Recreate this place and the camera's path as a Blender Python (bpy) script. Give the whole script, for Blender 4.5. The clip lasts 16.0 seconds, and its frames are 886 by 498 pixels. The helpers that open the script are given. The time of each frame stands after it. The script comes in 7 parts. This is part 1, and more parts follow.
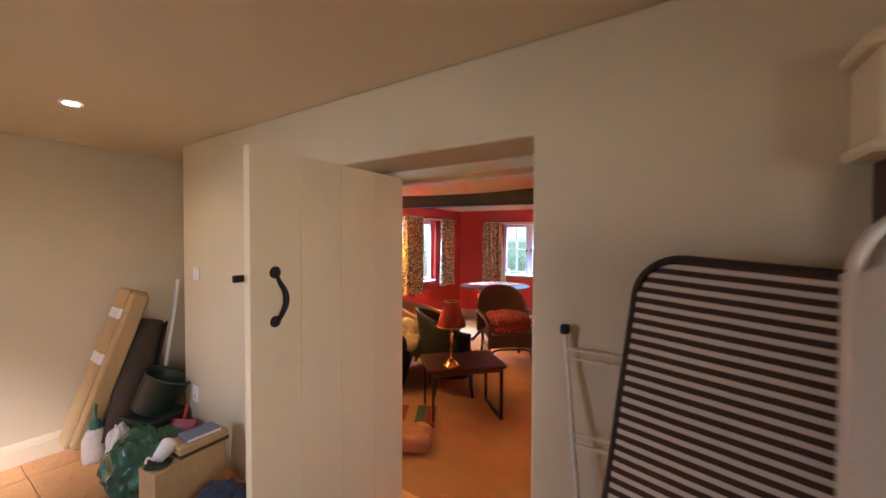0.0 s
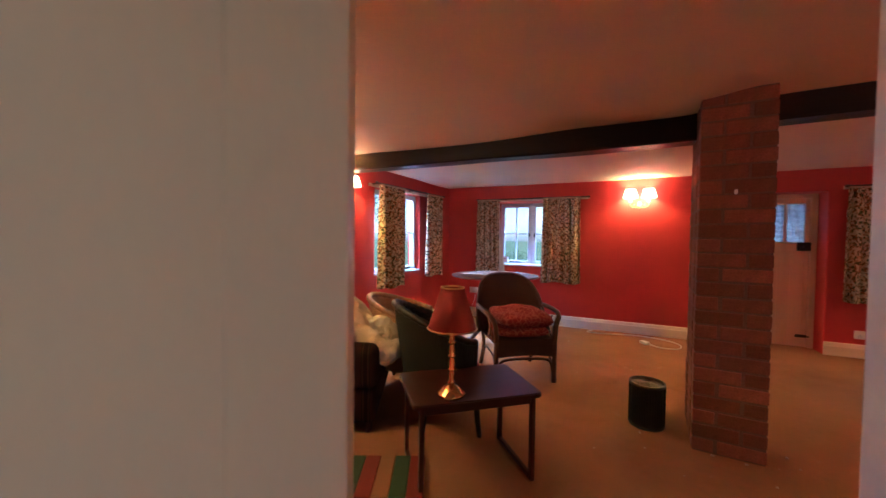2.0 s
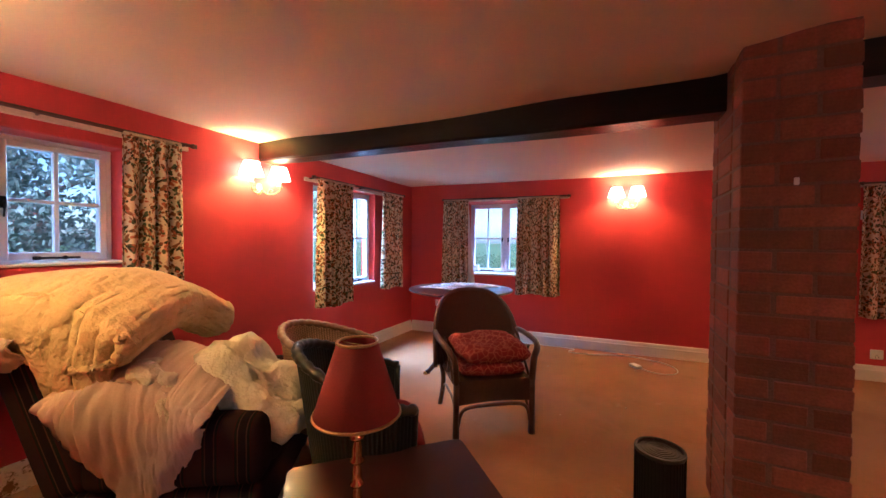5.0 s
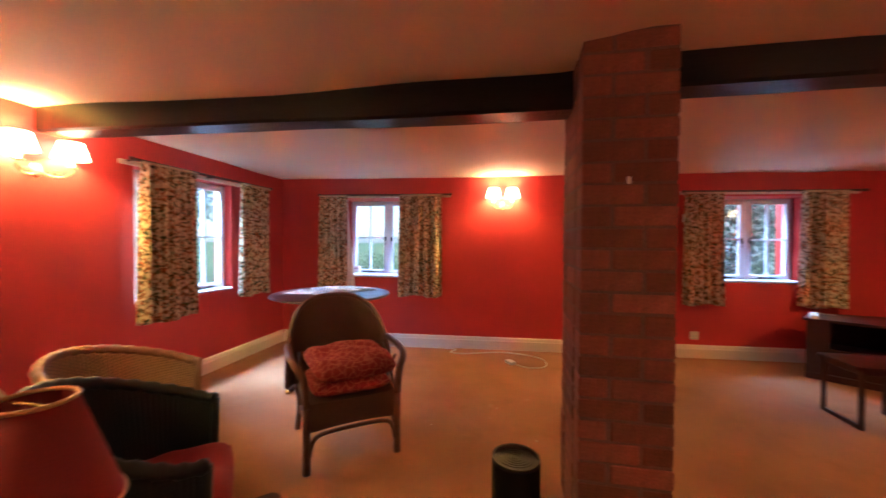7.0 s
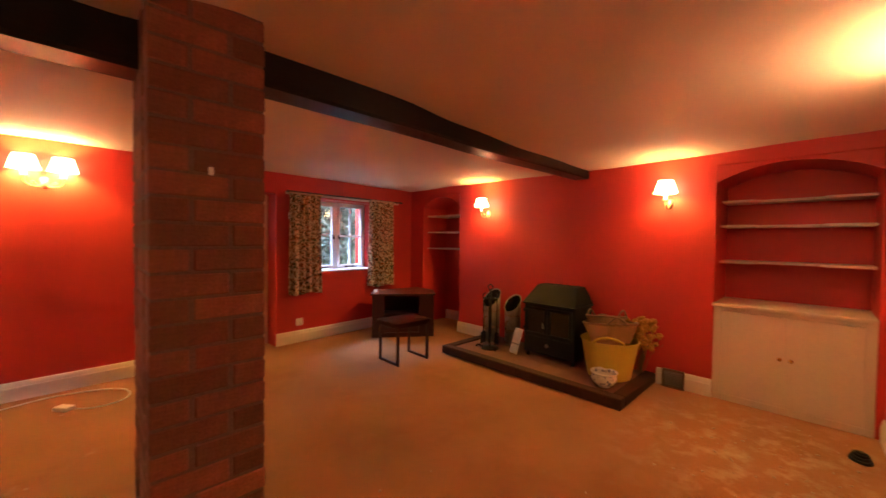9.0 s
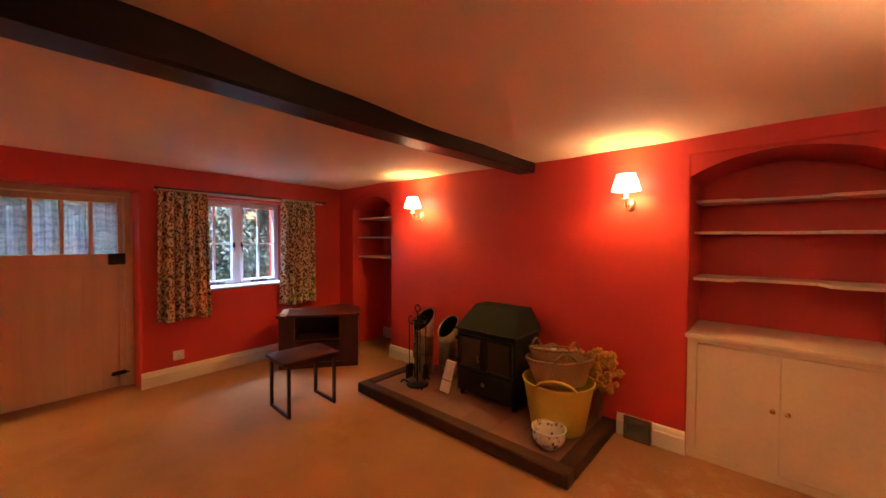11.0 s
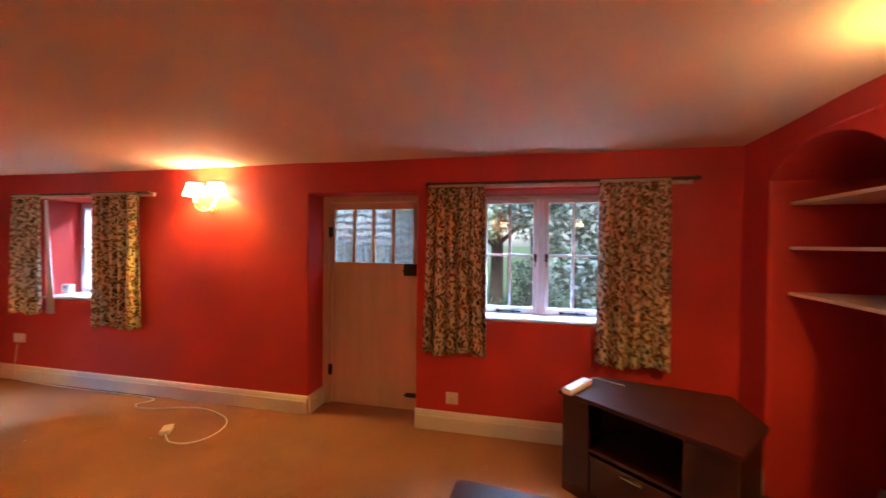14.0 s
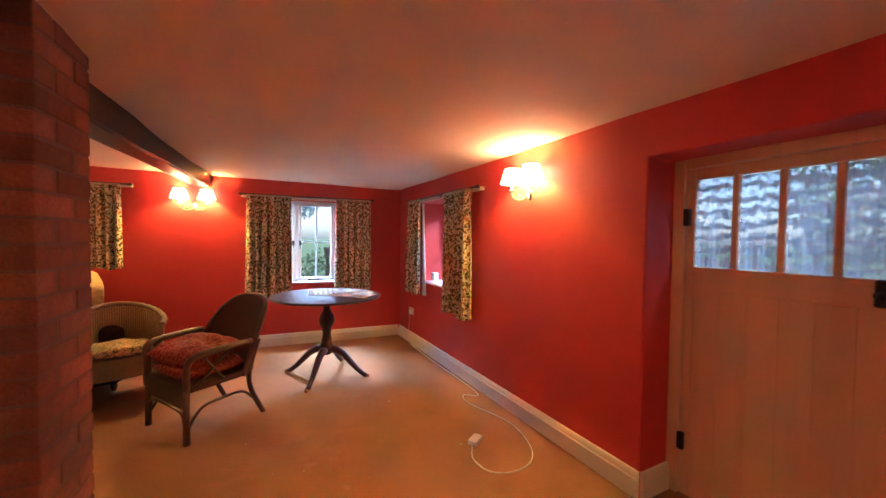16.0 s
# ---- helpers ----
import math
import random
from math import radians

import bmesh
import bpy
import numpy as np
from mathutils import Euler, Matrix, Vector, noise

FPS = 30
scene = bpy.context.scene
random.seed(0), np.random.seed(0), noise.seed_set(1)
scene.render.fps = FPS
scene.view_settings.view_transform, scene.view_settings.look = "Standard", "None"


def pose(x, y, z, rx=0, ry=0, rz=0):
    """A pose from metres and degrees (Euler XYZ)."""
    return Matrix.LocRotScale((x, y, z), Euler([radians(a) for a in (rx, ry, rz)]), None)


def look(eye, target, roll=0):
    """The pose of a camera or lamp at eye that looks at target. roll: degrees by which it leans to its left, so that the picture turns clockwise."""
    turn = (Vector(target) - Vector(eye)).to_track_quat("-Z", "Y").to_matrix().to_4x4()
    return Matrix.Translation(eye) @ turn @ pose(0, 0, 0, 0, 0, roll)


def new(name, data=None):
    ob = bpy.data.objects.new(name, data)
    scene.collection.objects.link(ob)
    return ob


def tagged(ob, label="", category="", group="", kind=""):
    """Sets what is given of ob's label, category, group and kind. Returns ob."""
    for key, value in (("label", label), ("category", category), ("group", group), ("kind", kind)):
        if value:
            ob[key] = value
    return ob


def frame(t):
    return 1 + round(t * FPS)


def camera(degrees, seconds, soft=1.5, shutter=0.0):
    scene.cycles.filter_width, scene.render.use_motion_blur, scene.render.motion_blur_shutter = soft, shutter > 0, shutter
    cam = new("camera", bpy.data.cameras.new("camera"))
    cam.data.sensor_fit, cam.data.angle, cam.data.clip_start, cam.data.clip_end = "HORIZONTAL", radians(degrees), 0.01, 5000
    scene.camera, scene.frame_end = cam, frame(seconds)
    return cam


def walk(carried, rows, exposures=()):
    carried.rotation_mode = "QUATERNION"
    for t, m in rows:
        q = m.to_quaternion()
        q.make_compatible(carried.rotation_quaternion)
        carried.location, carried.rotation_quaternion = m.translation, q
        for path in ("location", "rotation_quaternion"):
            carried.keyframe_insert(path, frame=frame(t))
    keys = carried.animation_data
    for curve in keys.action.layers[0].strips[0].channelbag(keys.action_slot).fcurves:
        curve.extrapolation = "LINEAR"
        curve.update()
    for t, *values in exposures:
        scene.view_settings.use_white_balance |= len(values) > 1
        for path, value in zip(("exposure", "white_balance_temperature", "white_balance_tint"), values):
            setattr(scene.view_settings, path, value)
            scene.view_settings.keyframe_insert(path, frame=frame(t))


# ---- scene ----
cam = camera(101.0, 16.0, shutter=0.4)
PATH = [
    (0, (0.467, 0.655, 1.482), (-0.611, 2.339, 1.435), 0.2),
    (0.5, (0.251, 0.837, 1.362), (-0.874, 2.49, 1.324), 0.4),
    (1, (0.02, 1.095, 1.308), (-1.111, 2.744, 1.255), 0.6),
    (1.5, (-0.158, 1.352, 1.258), (-1.281, 3.007, 1.206), 0.5),
    (2, (-0.237, 1.619, 1.223), (-1.225, 3.357, 1.168), 0.7),
    (2.5, (-0.289, 1.897, 1.225), (-1.2, 3.677, 1.168), 0.4),
    (3, (-0.326, 2.132, 1.215), (-1.226, 3.918, 1.163), 0.6),
    (3.5, (-0.382, 2.313, 1.217), (-1.276, 4.102, 1.171), 0.5),
    (6, (-0.415, 2.456, 1.291), (-1.263, 4.267, 1.249), 0.6),
    (6.5, (-0.329, 2.587, 1.271), (-1.046, 4.454, 1.218), 0.3),
    (7, (-0.259, 2.709, 1.266), (-0.634, 4.673, 1.229), 0.4),
    (7.5, (-0.211, 2.768, 1.291), (-0.017, 4.758, 1.246), 0.5),
    (8, (-0.199, 2.766, 1.287), (0.583, 4.606, 1.236), 0.5),
    (8.5, (-0.168, 2.752, 1.278), (0.966, 4.398, 1.228), 0.3),
    (9, (-0.132, 2.754, 1.281), (1.261, 4.188, 1.232), 0.7),
    (9.5, (-0.026, 2.756, 1.292), (1.504, 4.043, 1.244), 0.3),
    (12, (1.523, 3.345, 1.48), (2.859, 4.832, 1.422), 0.2),
    (12.5, (1.814, 3.597, 1.526), (2.786, 5.344, 1.456), 0.3),
    (13, (2.05, 3.869, 1.515), (2.606, 5.789, 1.46), 0.8),
    (13.5, (2.325, 4.208, 1.506), (2.211, 6.204, 1.45), 0.4),
    (14, (2.403, 4.568, 1.401), (1.852, 6.491, 1.374), 0.6),
    (14.5, (2.376, 4.938, 1.411), (1.363, 6.661, 1.338), 0.5),
    (15, (2.261, 5.187, 1.425), (0.748, 6.493, 1.349), 0.3),
    (15.5, (2.049, 5.327, 1.421), (0.276, 6.249, 1.346), 0.4),
    (16, (1.863, 5.407, 1.362), (0.025, 6.193, 1.308), 0.8),
]
EXPOSURES = [(0.0, 2.3, 5200, 20), (1.0, 1.95, 5000, 20), (1.7, 1.68, 4700, 20), (3.5, 1.75, 4400, 20), (6.0, 1.82, 4700, 20), (7.5, 2.06, 5200, 20), (8.2, 2.14, 5500, 20), (9.5, 1.85, 6100, 20), (12.0, 1.92, 5700, 20), (13.3, 1.86, 5750, 20), (14.5, 1.95, 5750, 20), (16.0, 1.98, 5300, 20)]
walk(cam, [(t, look(eye, target, roll)) for t, eye, target, roll in PATH], EXPOSURES)

# ---- world, sun and exposure ----
world = bpy.data.worlds.new("overcast_world")
scene.world = world
world.use_nodes = True
wn = world.node_tree
sky = wn.nodes.new("ShaderNodeTexSky")
sky.sky_type = "NISHITA"
sky.sun_disc = False
sky.sun_elevation, sky.sun_rotation = radians(38), radians(150)
sky.air_density, sky.dust_density, sky.ozone_density = 1.0, 1.5, 1.0
wn.links.new(sky.outputs[0], wn.nodes["Background"].inputs["Color"])
wn.nodes["Background"].inputs["Strength"].default_value = 0.09
sun = new("sun", bpy.data.lights.new("sun", "SUN"))
sun.data.energy, sun.data.angle, sun.data.color = 5.0, radians(30), (1.0, 0.95, 0.88)
sun.matrix_world = look((6, -6, 9), (0, 4, 0))

LAMP_WATTS = 13.0
LAMP_COLOUR = (1.0, 0.60, 0.07)


# ---- materials ----
def material(name, colour, rough=0.6, metal=0.0, grain=60.0, vary=0.12, large=1.5, large_vary=0.12, bump=0.15, spec=0.5, coat=0.0, stretch=(1, 1, 1)):
    """A painted, cloth or metal surface with fine grain, larger stains and relief."""
    m = bpy.data.materials.new(name)
    m.use_nodes = True
    nt = m.node_tree
    n, l = nt.nodes, nt.links
    b = n["Principled BSDF"]
    b.inputs["Roughness"].default_value, b.inputs["Metallic"].default_value = rough, metal
    b.inputs["Specular IOR Level"].default_value, b.inputs["Coat Weight"].default_value = spec, coat
    tc = n.new("ShaderNodeTexCoord")
    mp = n.new("ShaderNodeMapping")
    mp.inputs["Scale"].default_value = stretch
    l.new(tc.outputs["Object"], mp.inputs["Vector"])
    fine, wide = n.new("ShaderNodeTexNoise"), n.new("ShaderNodeTexNoise")
    fine.inputs["Scale"].default_value, fine.inputs["Detail"].default_value = grain, 4
    wide.inputs["Scale"].default_value, wide.inputs["Detail"].default_value = large, 5
    for t in (fine, wide):
        l.new(mp.outputs[0], t.inputs["Vector"])
    last = None
    for t, amount in ((wide, large_vary), (fine, vary)):
        r = n.new("ShaderNodeMapRange")
        r.inputs["From Min"].default_value, r.inputs["From Max"].default_value = 0.25, 0.75
        r.inputs["To Min"].default_value, r.inputs["To Max"].default_value = 1 - amount, 1 + amount
        l.new(t.outputs["Fac"], r.inputs["Value"])
        mix = n.new("ShaderNodeMix")
        mix.data_type, mix.blend_type = "RGBA", "MULTIPLY"
        mix.inputs["Factor"].default_value = 1.0
        if last is None:
            mix.inputs["A"].default_value = (*colour, 1)
        else:
            l.new(last, mix.inputs["A"])
        l.new(r.outputs[0], mix.inputs["B"])
        last = mix.outputs["Result"]
    l.new(last, b.inputs["Base Color"])
    rr = n.new("ShaderNodeMapRange")
    rr.inputs["To Min"].default_value, rr.inputs["To Max"].default_value = max(rough - 0.1, 0.02), min(rough + 0.1, 1)
    l.new(wide.outputs["Fac"], rr.inputs["Value"])
    l.new(rr.outputs[0], b.inputs["Roughness"])
    if bump:
        bp = n.new("ShaderNodeBump")
        bp.inputs["Strength"].default_value, bp.inputs["Distance"].default_value = bump, 0.004
        l.new(fine.outputs["Fac"], bp.inputs["Height"])
        l.new(bp.outputs[0], b.inputs["Normal"])
    return m


def base_of(m):
    """The colour that a material's shader takes, and its nodes."""
    b = m.node_tree.nodes["Principled BSDF"]
    return b, b.inputs["Base Color"].links[0].from_socket


def plaster_relief(m, scale, strength):
    """Hand-trowelled unevenness under the fine grain."""
    n, l = m.node_tree.nodes, m.node_tree.links
    t, bp = n.new("ShaderNodeTexNoise"), n.new("ShaderNodeBump")
    tc = n.new("ShaderNodeTexCoord")
    t.inputs["Scale"].default_value, t.inputs["Detail"].default_value = scale, 3
    l.new(tc.outputs["Object"], t.inputs["Vector"])
    bp.inputs["Strength"].default_value, bp.inputs["Distance"].default_value = strength, 0.03
    l.new(t.outputs["Fac"], bp.inputs["Height"])
    b = n["Principled BSDF"]
    if b.inputs["Normal"].links:
        l.new(b.inputs["Normal"].links[0].from_socket, bp.inputs["Normal"])
    l.new(bp.outputs[0], b.inputs["Normal"])
    return m


def blotches(m, colour, scale, low, high, amount=1.0):
    """Stains or wear of another colour, where a noise exceeds a level."""
    n, l = m.node_tree.nodes, m.node_tree.links
    b, was = base_of(m)
    tc, t, r, mix = n.new("ShaderNodeTexCoord"), n.new("ShaderNodeTexNoise"), n.new("ShaderNodeMapRange"), n.new("ShaderNodeMix")
    t.inputs["Scale"].default_value, t.inputs["Detail"].default_value, t.inputs["Roughness"].default_value = scale, 8, 0.65
    l.new(tc.outputs["Object"], t.inputs["Vector"])
    r.inputs["From Min"].default_value, r.inputs["From Max"].default_value, r.inputs["To Max"].default_value = low, high, amount
    l.new(t.outputs["Fac"], r.inputs["Value"])
    mix.data_type = "RGBA"
    l.new(r.outputs[0], mix.inputs["Factor"])
    l.new(was, mix.inputs["A"])
    mix.inputs["B"].default_value = (*colour, 1)
    l.new(mix.outputs["Result"], b.inputs["Base Color"])
    return m


RED = plaster_relief(material("red_wall_paint", (0.53, 0.034, 0.019), 0.5, grain=180, vary=0.05, large=1.2, large_vary=0.10, bump=0.12), 3.5, 0.10)
CEIL = plaster_relief(material("ceiling_paint", (0.80, 0.645, 0.475), 0.75, grain=120, vary=0.03, large=0.9, large_vary=0.06, bump=0.10), 2.2, 0.14)
CREAM = plaster_relief(material("cream_wall_paint", (0.66, 0.545, 0.35), 0.7, grain=150, vary=0.03, large=1.5, large_vary=0.06, bump=0.12), 4.0, 0.12)
CREAM_DOOR = blotches(material("cream_door_paint", (0.78, 0.64, 0.41), 0.45, grain=70, vary=0.012, large=2, large_vary=0.05, bump=0.06, stretch=(1, 1, 0.3)), (0.5, 0.42, 0.30), 4, 0.60, 0.85, 0.4)
GLOSS = blotches(material("white_gloss_paint", (0.74, 0.68, 0.62), 0.35, grain=60, vary=0.04, large=3, large_vary=0.06, bump=0.06), (0.42, 0.34, 0.26), 9, 0.66, 0.80, 0.5)
FLAKED = blotches(material("flaked_white_paint", (0.72, 0.64, 0.54), 0.6, grain=60, vary=0.06, bump=0.3), (0.20, 0.11, 0.05), 14, 0.50, 0.56)
# White paint; the blue of daylight glare is put into its colour.
FRAME = material("glare_blue_window_paint", (0.76, 0.79, 0.84), 0.4, grain=80, vary=0.03, large=4, large_vary=0.05, bump=0.06)
PINE = material("painted_front_door", (0.66, 0.46, 0.29), 0.5, grain=30, vary=0.025, large=2, large_vary=0.08, bump=0.1, stretch=(6, 6, 0.5))
SHELF = material("shelf_paint", (0.72, 0.60, 0.50), 0.5, large=4, bump=0.1)
CUPB = blotches(material("cupboard_paint", (0.66, 0.53, 0.42), 0.5, grain=70, vary=0.04, large=2, large_vary=0.07, bump=0.1), (0.45, 0.33, 0.22), 6, 0.62, 0.85, 0.4)
CARPET = blotches(blotches(material("beige_carpet", (0.36, 0.18, 0.085), 0.95, grain=420, vary=0.22, large=1.3, large_vary=0.16, bump=0.6, spec=0.1), (0.24, 0.13, 0.055), 2.4, 0.56, 0.75, 0.6), (0.52, 0.40, 0.27), 5.5, 0.64, 0.78, 0.5)


def dusted(m, x, y, reach, colour):
    """Pale plaster dust trodden into the pile round one spot."""
    n, l = m.node_tree.nodes, m.node_tree.links
    b, was = base_of(m)
    tc, d, r, t, q, mul, mix = n.new("ShaderNodeTexCoord"), n.new("ShaderNodeVectorMath"), n.new("ShaderNodeMapRange"), n.new("ShaderNodeTexNoise"), n.new("ShaderNodeMapRange"), n.new("ShaderNodeMath"), n.new("ShaderNodeMix")
    d.operation = "DISTANCE"
    d.inputs[1].default_value = (x, y, 0)
    l.new(tc.outputs["Object"], d.inputs[0])
    r.inputs["From Min"].default_value, r.inputs["From Max"].default_value = reach, reach * 0.25
    l.new(d.outputs["Value"], r.inputs["Value"])
    t.inputs["Scale"].default_value, t.inputs["Detail"].default_value, t.inputs["Roughness"].default_value = 7, 9, 0.7
    l.new(tc.outputs["Object"], t.inputs["Vector"])
    q.inputs["From Min"].default_value, q.inputs["From Max"].default_value = 0.48, 0.66
    l.new(t.outputs["Fac"], q.inputs["Value"])
    mul.operation = "MULTIPLY"
    l.new(r.outputs[0], mul.inputs[0])
    l.new(q.outputs[0], mul.inputs[1])
    mix.data_type = "RGBA"
    l.new(mul.outputs[0], mix.inputs["Factor"])
    l.new(was, mix.inputs["A"])
    mix.inputs["B"].default_value = (*colour, 1)
    l.new(mix.outputs["Result"], b.inputs["Base Color"])
    return m


blotches(CARPET, (0.19, 0.085, 0.036), 0.9, 0.52, 0.72, 0.45)
blotches(CARPET, (0.58, 0.46, 0.32), 38, 0.69, 0.73, 0.7)
dusted(CARPET, 2.7, 2.95, 1.0, (0.50, 0.37, 0.23))
dusted(CARPET, 0.3, 3.9, 0.8, (0.28, 0.17, 0.09))
BEAM = material("black_stained_oak", (0.011, 0.008, 0.007), 0.34, spec=0.3, grain=40, vary=0.3, large=3, large_vary=0.3, bump=0.35, stretch=(0.4, 6, 6))
BRICK = blotches(material("red_brick", (0.24, 0.085, 0.048), 0.85, grain=90, vary=0.2, large=9, large_vary=0.25, bump=0.6), (0.10, 0.045, 0.035), 14, 0.58, 0.78, 0.6)


def each_its_own(m, low, high, tint):
    """Gives every brick its own depth of firing."""
    n, l = m.node_tree.nodes, m.node_tree.links
    b, was = base_of(m)
    oi, r, mix, mul = n.new("ShaderNodeObjectInfo"), n.new("ShaderNodeMapRange"), n.new("ShaderNodeMix"), n.new("ShaderNodeMix")
    r.inputs["To Min"].default_value, r.inputs["To Max"].default_value = low, high
    l.new(oi.outputs["Random"], r.inputs["Value"])
    mul.data_type, mul.blend_type = "RGBA", "MULTIPLY"
    mul.inputs["Factor"].default_value = 1.0
    l.new(was, mul.inputs["A"])
    l.new(r.outputs[0], mul.inputs["B"])
    mix.data_type = "RGBA"
    mt = n.new("ShaderNodeMath")
    mt.operation = "FRACT"
    m7 = n.new("ShaderNodeMath")
    m7.operation = "MULTIPLY"
    m7.inputs[1].default_value = 7.31
    l.new(oi.outputs["Random"], m7.inputs[0])
    l.new(m7.outputs[0], mt.inputs[0])
    sc = n.new("ShaderNodeMath")
    sc.operation = "MULTIPLY"
    sc.inputs[1].default_value = 0.3
    l.new(mt.outputs[0], sc.inputs[0])
    l.new(sc.outputs[0], mix.inputs["Factor"])
    l.new(mul.outputs["Result"], mix.inputs["A"])
    mix.inputs["B"].default_value = (*tint, 1)
    l.new(mix.outputs["Result"], b.inputs["Base Color"])
    return m


each_its_own(BRICK, 0.62, 1.25, (0.15, 0.075, 0.05))
MORTAR = material("lime_mortar", (0.17, 0.10, 0.072), 0.95, grain=150, vary=0.2, bump=0.6)
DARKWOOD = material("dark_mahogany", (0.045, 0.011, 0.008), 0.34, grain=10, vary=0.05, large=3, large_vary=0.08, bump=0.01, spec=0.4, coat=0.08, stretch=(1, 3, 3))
BLACKIRON = material("black_iron", (0.02, 0.019, 0.018), 0.5, 0.6, grain=80, vary=0.2, bump=0.25)
CASTIRON = material("stove_iron", (0.010, 0.010, 0.010), 0.6, 0.0, spec=0.25, grain=140, vary=0.2, large=6, large_vary=0.25, bump=0.3)
BRASS = material("worn_brass", (0.62, 0.40, 0.14), 0.25, 1.0, grain=40, vary=0.15, large=8, large_vary=0.2, bump=0.05)
STEEL = material("dull_steel", (0.42, 0.36, 0.28), 0.38, 1.0, grain=30, vary=0.2, large=7, large_vary=0.3, bump=0.08)
WHITEPLASTIC = material("white_plastic", (0.78, 0.75, 0.70), 0.4, vary=0.02, large_vary=0.03, bump=0.0)


def floral():
    """Cream curtain cotton printed with leaves in green, brown and dark tones."""
    m = material("leaf_print_cotton", (0.66, 0.55, 0.37), 0.9, grain=500, vary=0.10, large=4, large_vary=0.06, bump=0.25, spec=0.15)
    n, l = m.node_tree.nodes, m.node_tree.links
    b, was = base_of(m)
    uv = n.new("ShaderNodeUVMap")
    uv.uv_map = "cloth"
    warp = n.new("ShaderNodeTexNoise")
    warp.inputs["Scale"].default_value = 9
    l.new(uv.outputs[0], warp.inputs["Vector"])
    add = n.new("ShaderNodeMix")
    add.data_type, add.blend_type = "RGBA", "LINEAR_LIGHT"
    add.inputs["Factor"].default_value = 0.045
    l.new(uv.outputs[0], add.inputs["A"])
    l.new(warp.outputs["Color"], add.inputs["B"])
    for scale, turn, level, colour in ((42, 40, 0.35, (0.075, 0.09, 0.04)), (46, -50, 0.36, (0.22, 0.09, 0.03)), (44, 10, 0.27, (0.03, 0.035, 0.026)), (52, 80, 0.27, (0.40, 0.13, 0.04))):
        mp, v, r, mix = n.new("ShaderNodeMapping"), n.new("ShaderNodeTexVoronoi"), n.new("ShaderNodeMapRange"), n.new("ShaderNodeMix")
        mp.inputs["Rotation"].default_value = (0, 0, radians(turn))
        mp.inputs["Scale"].default_value = (1.0, 0.55, 1.0)
        mp.inputs["Location"].default_value = (turn * 0.37, turn * 0.11, 0)
        l.new(add.outputs["Result"], mp.inputs["Vector"])
        l.new(mp.outputs[0], v.inputs["Vector"])
        v.inputs["Scale"].default_value = scale
        r.inputs["From Min"].default_value, r.inputs["From Max"].default_value = level + 0.05, level
        l.new(v.outputs["Distance"], r.inputs["Value"])
        mix.data_type = "RGBA"
        l.new(r.outputs[0], mix.inputs["Factor"])
        l.new(was, mix.inputs["A"])
        mix.inputs["B"].default_value = (*colour, 1)
        was = mix.outputs["Result"]
    l.new(was, b.inputs["Base Color"])
    return m


FLORAL = floral()


def glass_material():
    m = bpy.data.materials.new("window_glass")
    m.use_nodes = True
    n, l = m.node_tree.nodes, m.node_tree.links
    tr, gl, mix, fr = n.new("ShaderNodeBsdfTransparent"), n.new("ShaderNodeBsdfGlossy"), n.new("ShaderNodeMixShader"), n.new("ShaderNodeMapRange")
    gl.inputs["Roughness"].default_value = 0.02
    tr.inputs["Color"].default_value = (0.93, 0.96, 0.97, 1)
    lw, pw = n.new("ShaderNodeLayerWeight"), n.new("ShaderNodeMath")
    lw.inputs["Blend"].default_value = 0.5
    pw.operation = "POWER"
    pw.inputs[1].default_value = 5.0
    l.new(lw.outputs["Facing"], pw.inputs[0])
    l.new(pw.outputs[0], fr.inputs["Value"])
    fr.inputs["To Min"].default_value, fr.inputs["To Max"].default_value = 0.035, 0.8
    l.new(fr.outputs[0], mix.inputs[0])
    l.new(tr.outputs[0], mix.inputs[1])
    l.new(gl.outputs[0], mix.inputs[2])
    l.new(mix.outputs[0], n["Material Output"].inputs["Surface"])
    return m


GLASS = glass_material()


def shade_material():
    """Pale pleated cloth of a lit lampshade."""
    m = bpy.data.materials.new("lit_shade_cloth")
    m.use_nodes = True
    n, l = m.node_tree.nodes, m.node_tree.links
    b = n["Principled BSDF"]
    b.inputs["Base Color"].default_value = (0.8, 0.7, 0.55, 1)
    b.inputs["Roughness"].default_value = 0.9
    b.inputs["Emission Color"].default_value = (1.0, 0.70, 0.30, 1)
    b.inputs["Emission Strength"].default_value = 7.0
    return m


SHADE = shade_material()


# ---- mesh helpers ----
def place(x, y, angle, z=0.0):
    return pose(x, y, z, 0, 0, angle)


def mesh_object(name, bm, mat, smooth=False):
    bmesh.ops.recalc_face_normals(bm, faces=bm.faces)
    me = bpy.data.meshes.new(name)
    bm.to_mesh(me)
    bm.free()
    if mat is not None:
        me.materials.append(mat)
    if smooth:
        for p in me.polygons:
            p.use_smooth = True
    return new(name, me)


def part(name, bm, mat, parent, label="", smooth=False, m=None):
    """Links a bmesh as one mesh object under a thing or under a part."""
    ob = mesh_object(name, bm, mat, smooth)
    ob.parent = parent
    if m is not None:
        ob.matrix_basis = m
    return tagged(ob, label)


def thing(name, m, label, category, group="", kind=""):
    """An empty at the base of a thing, to parent its parts."""
    ob = new(name)
    ob.empty_display_size = 0.1
    ob.matrix_basis = m
    return tagged(ob, label, category, group, kind)


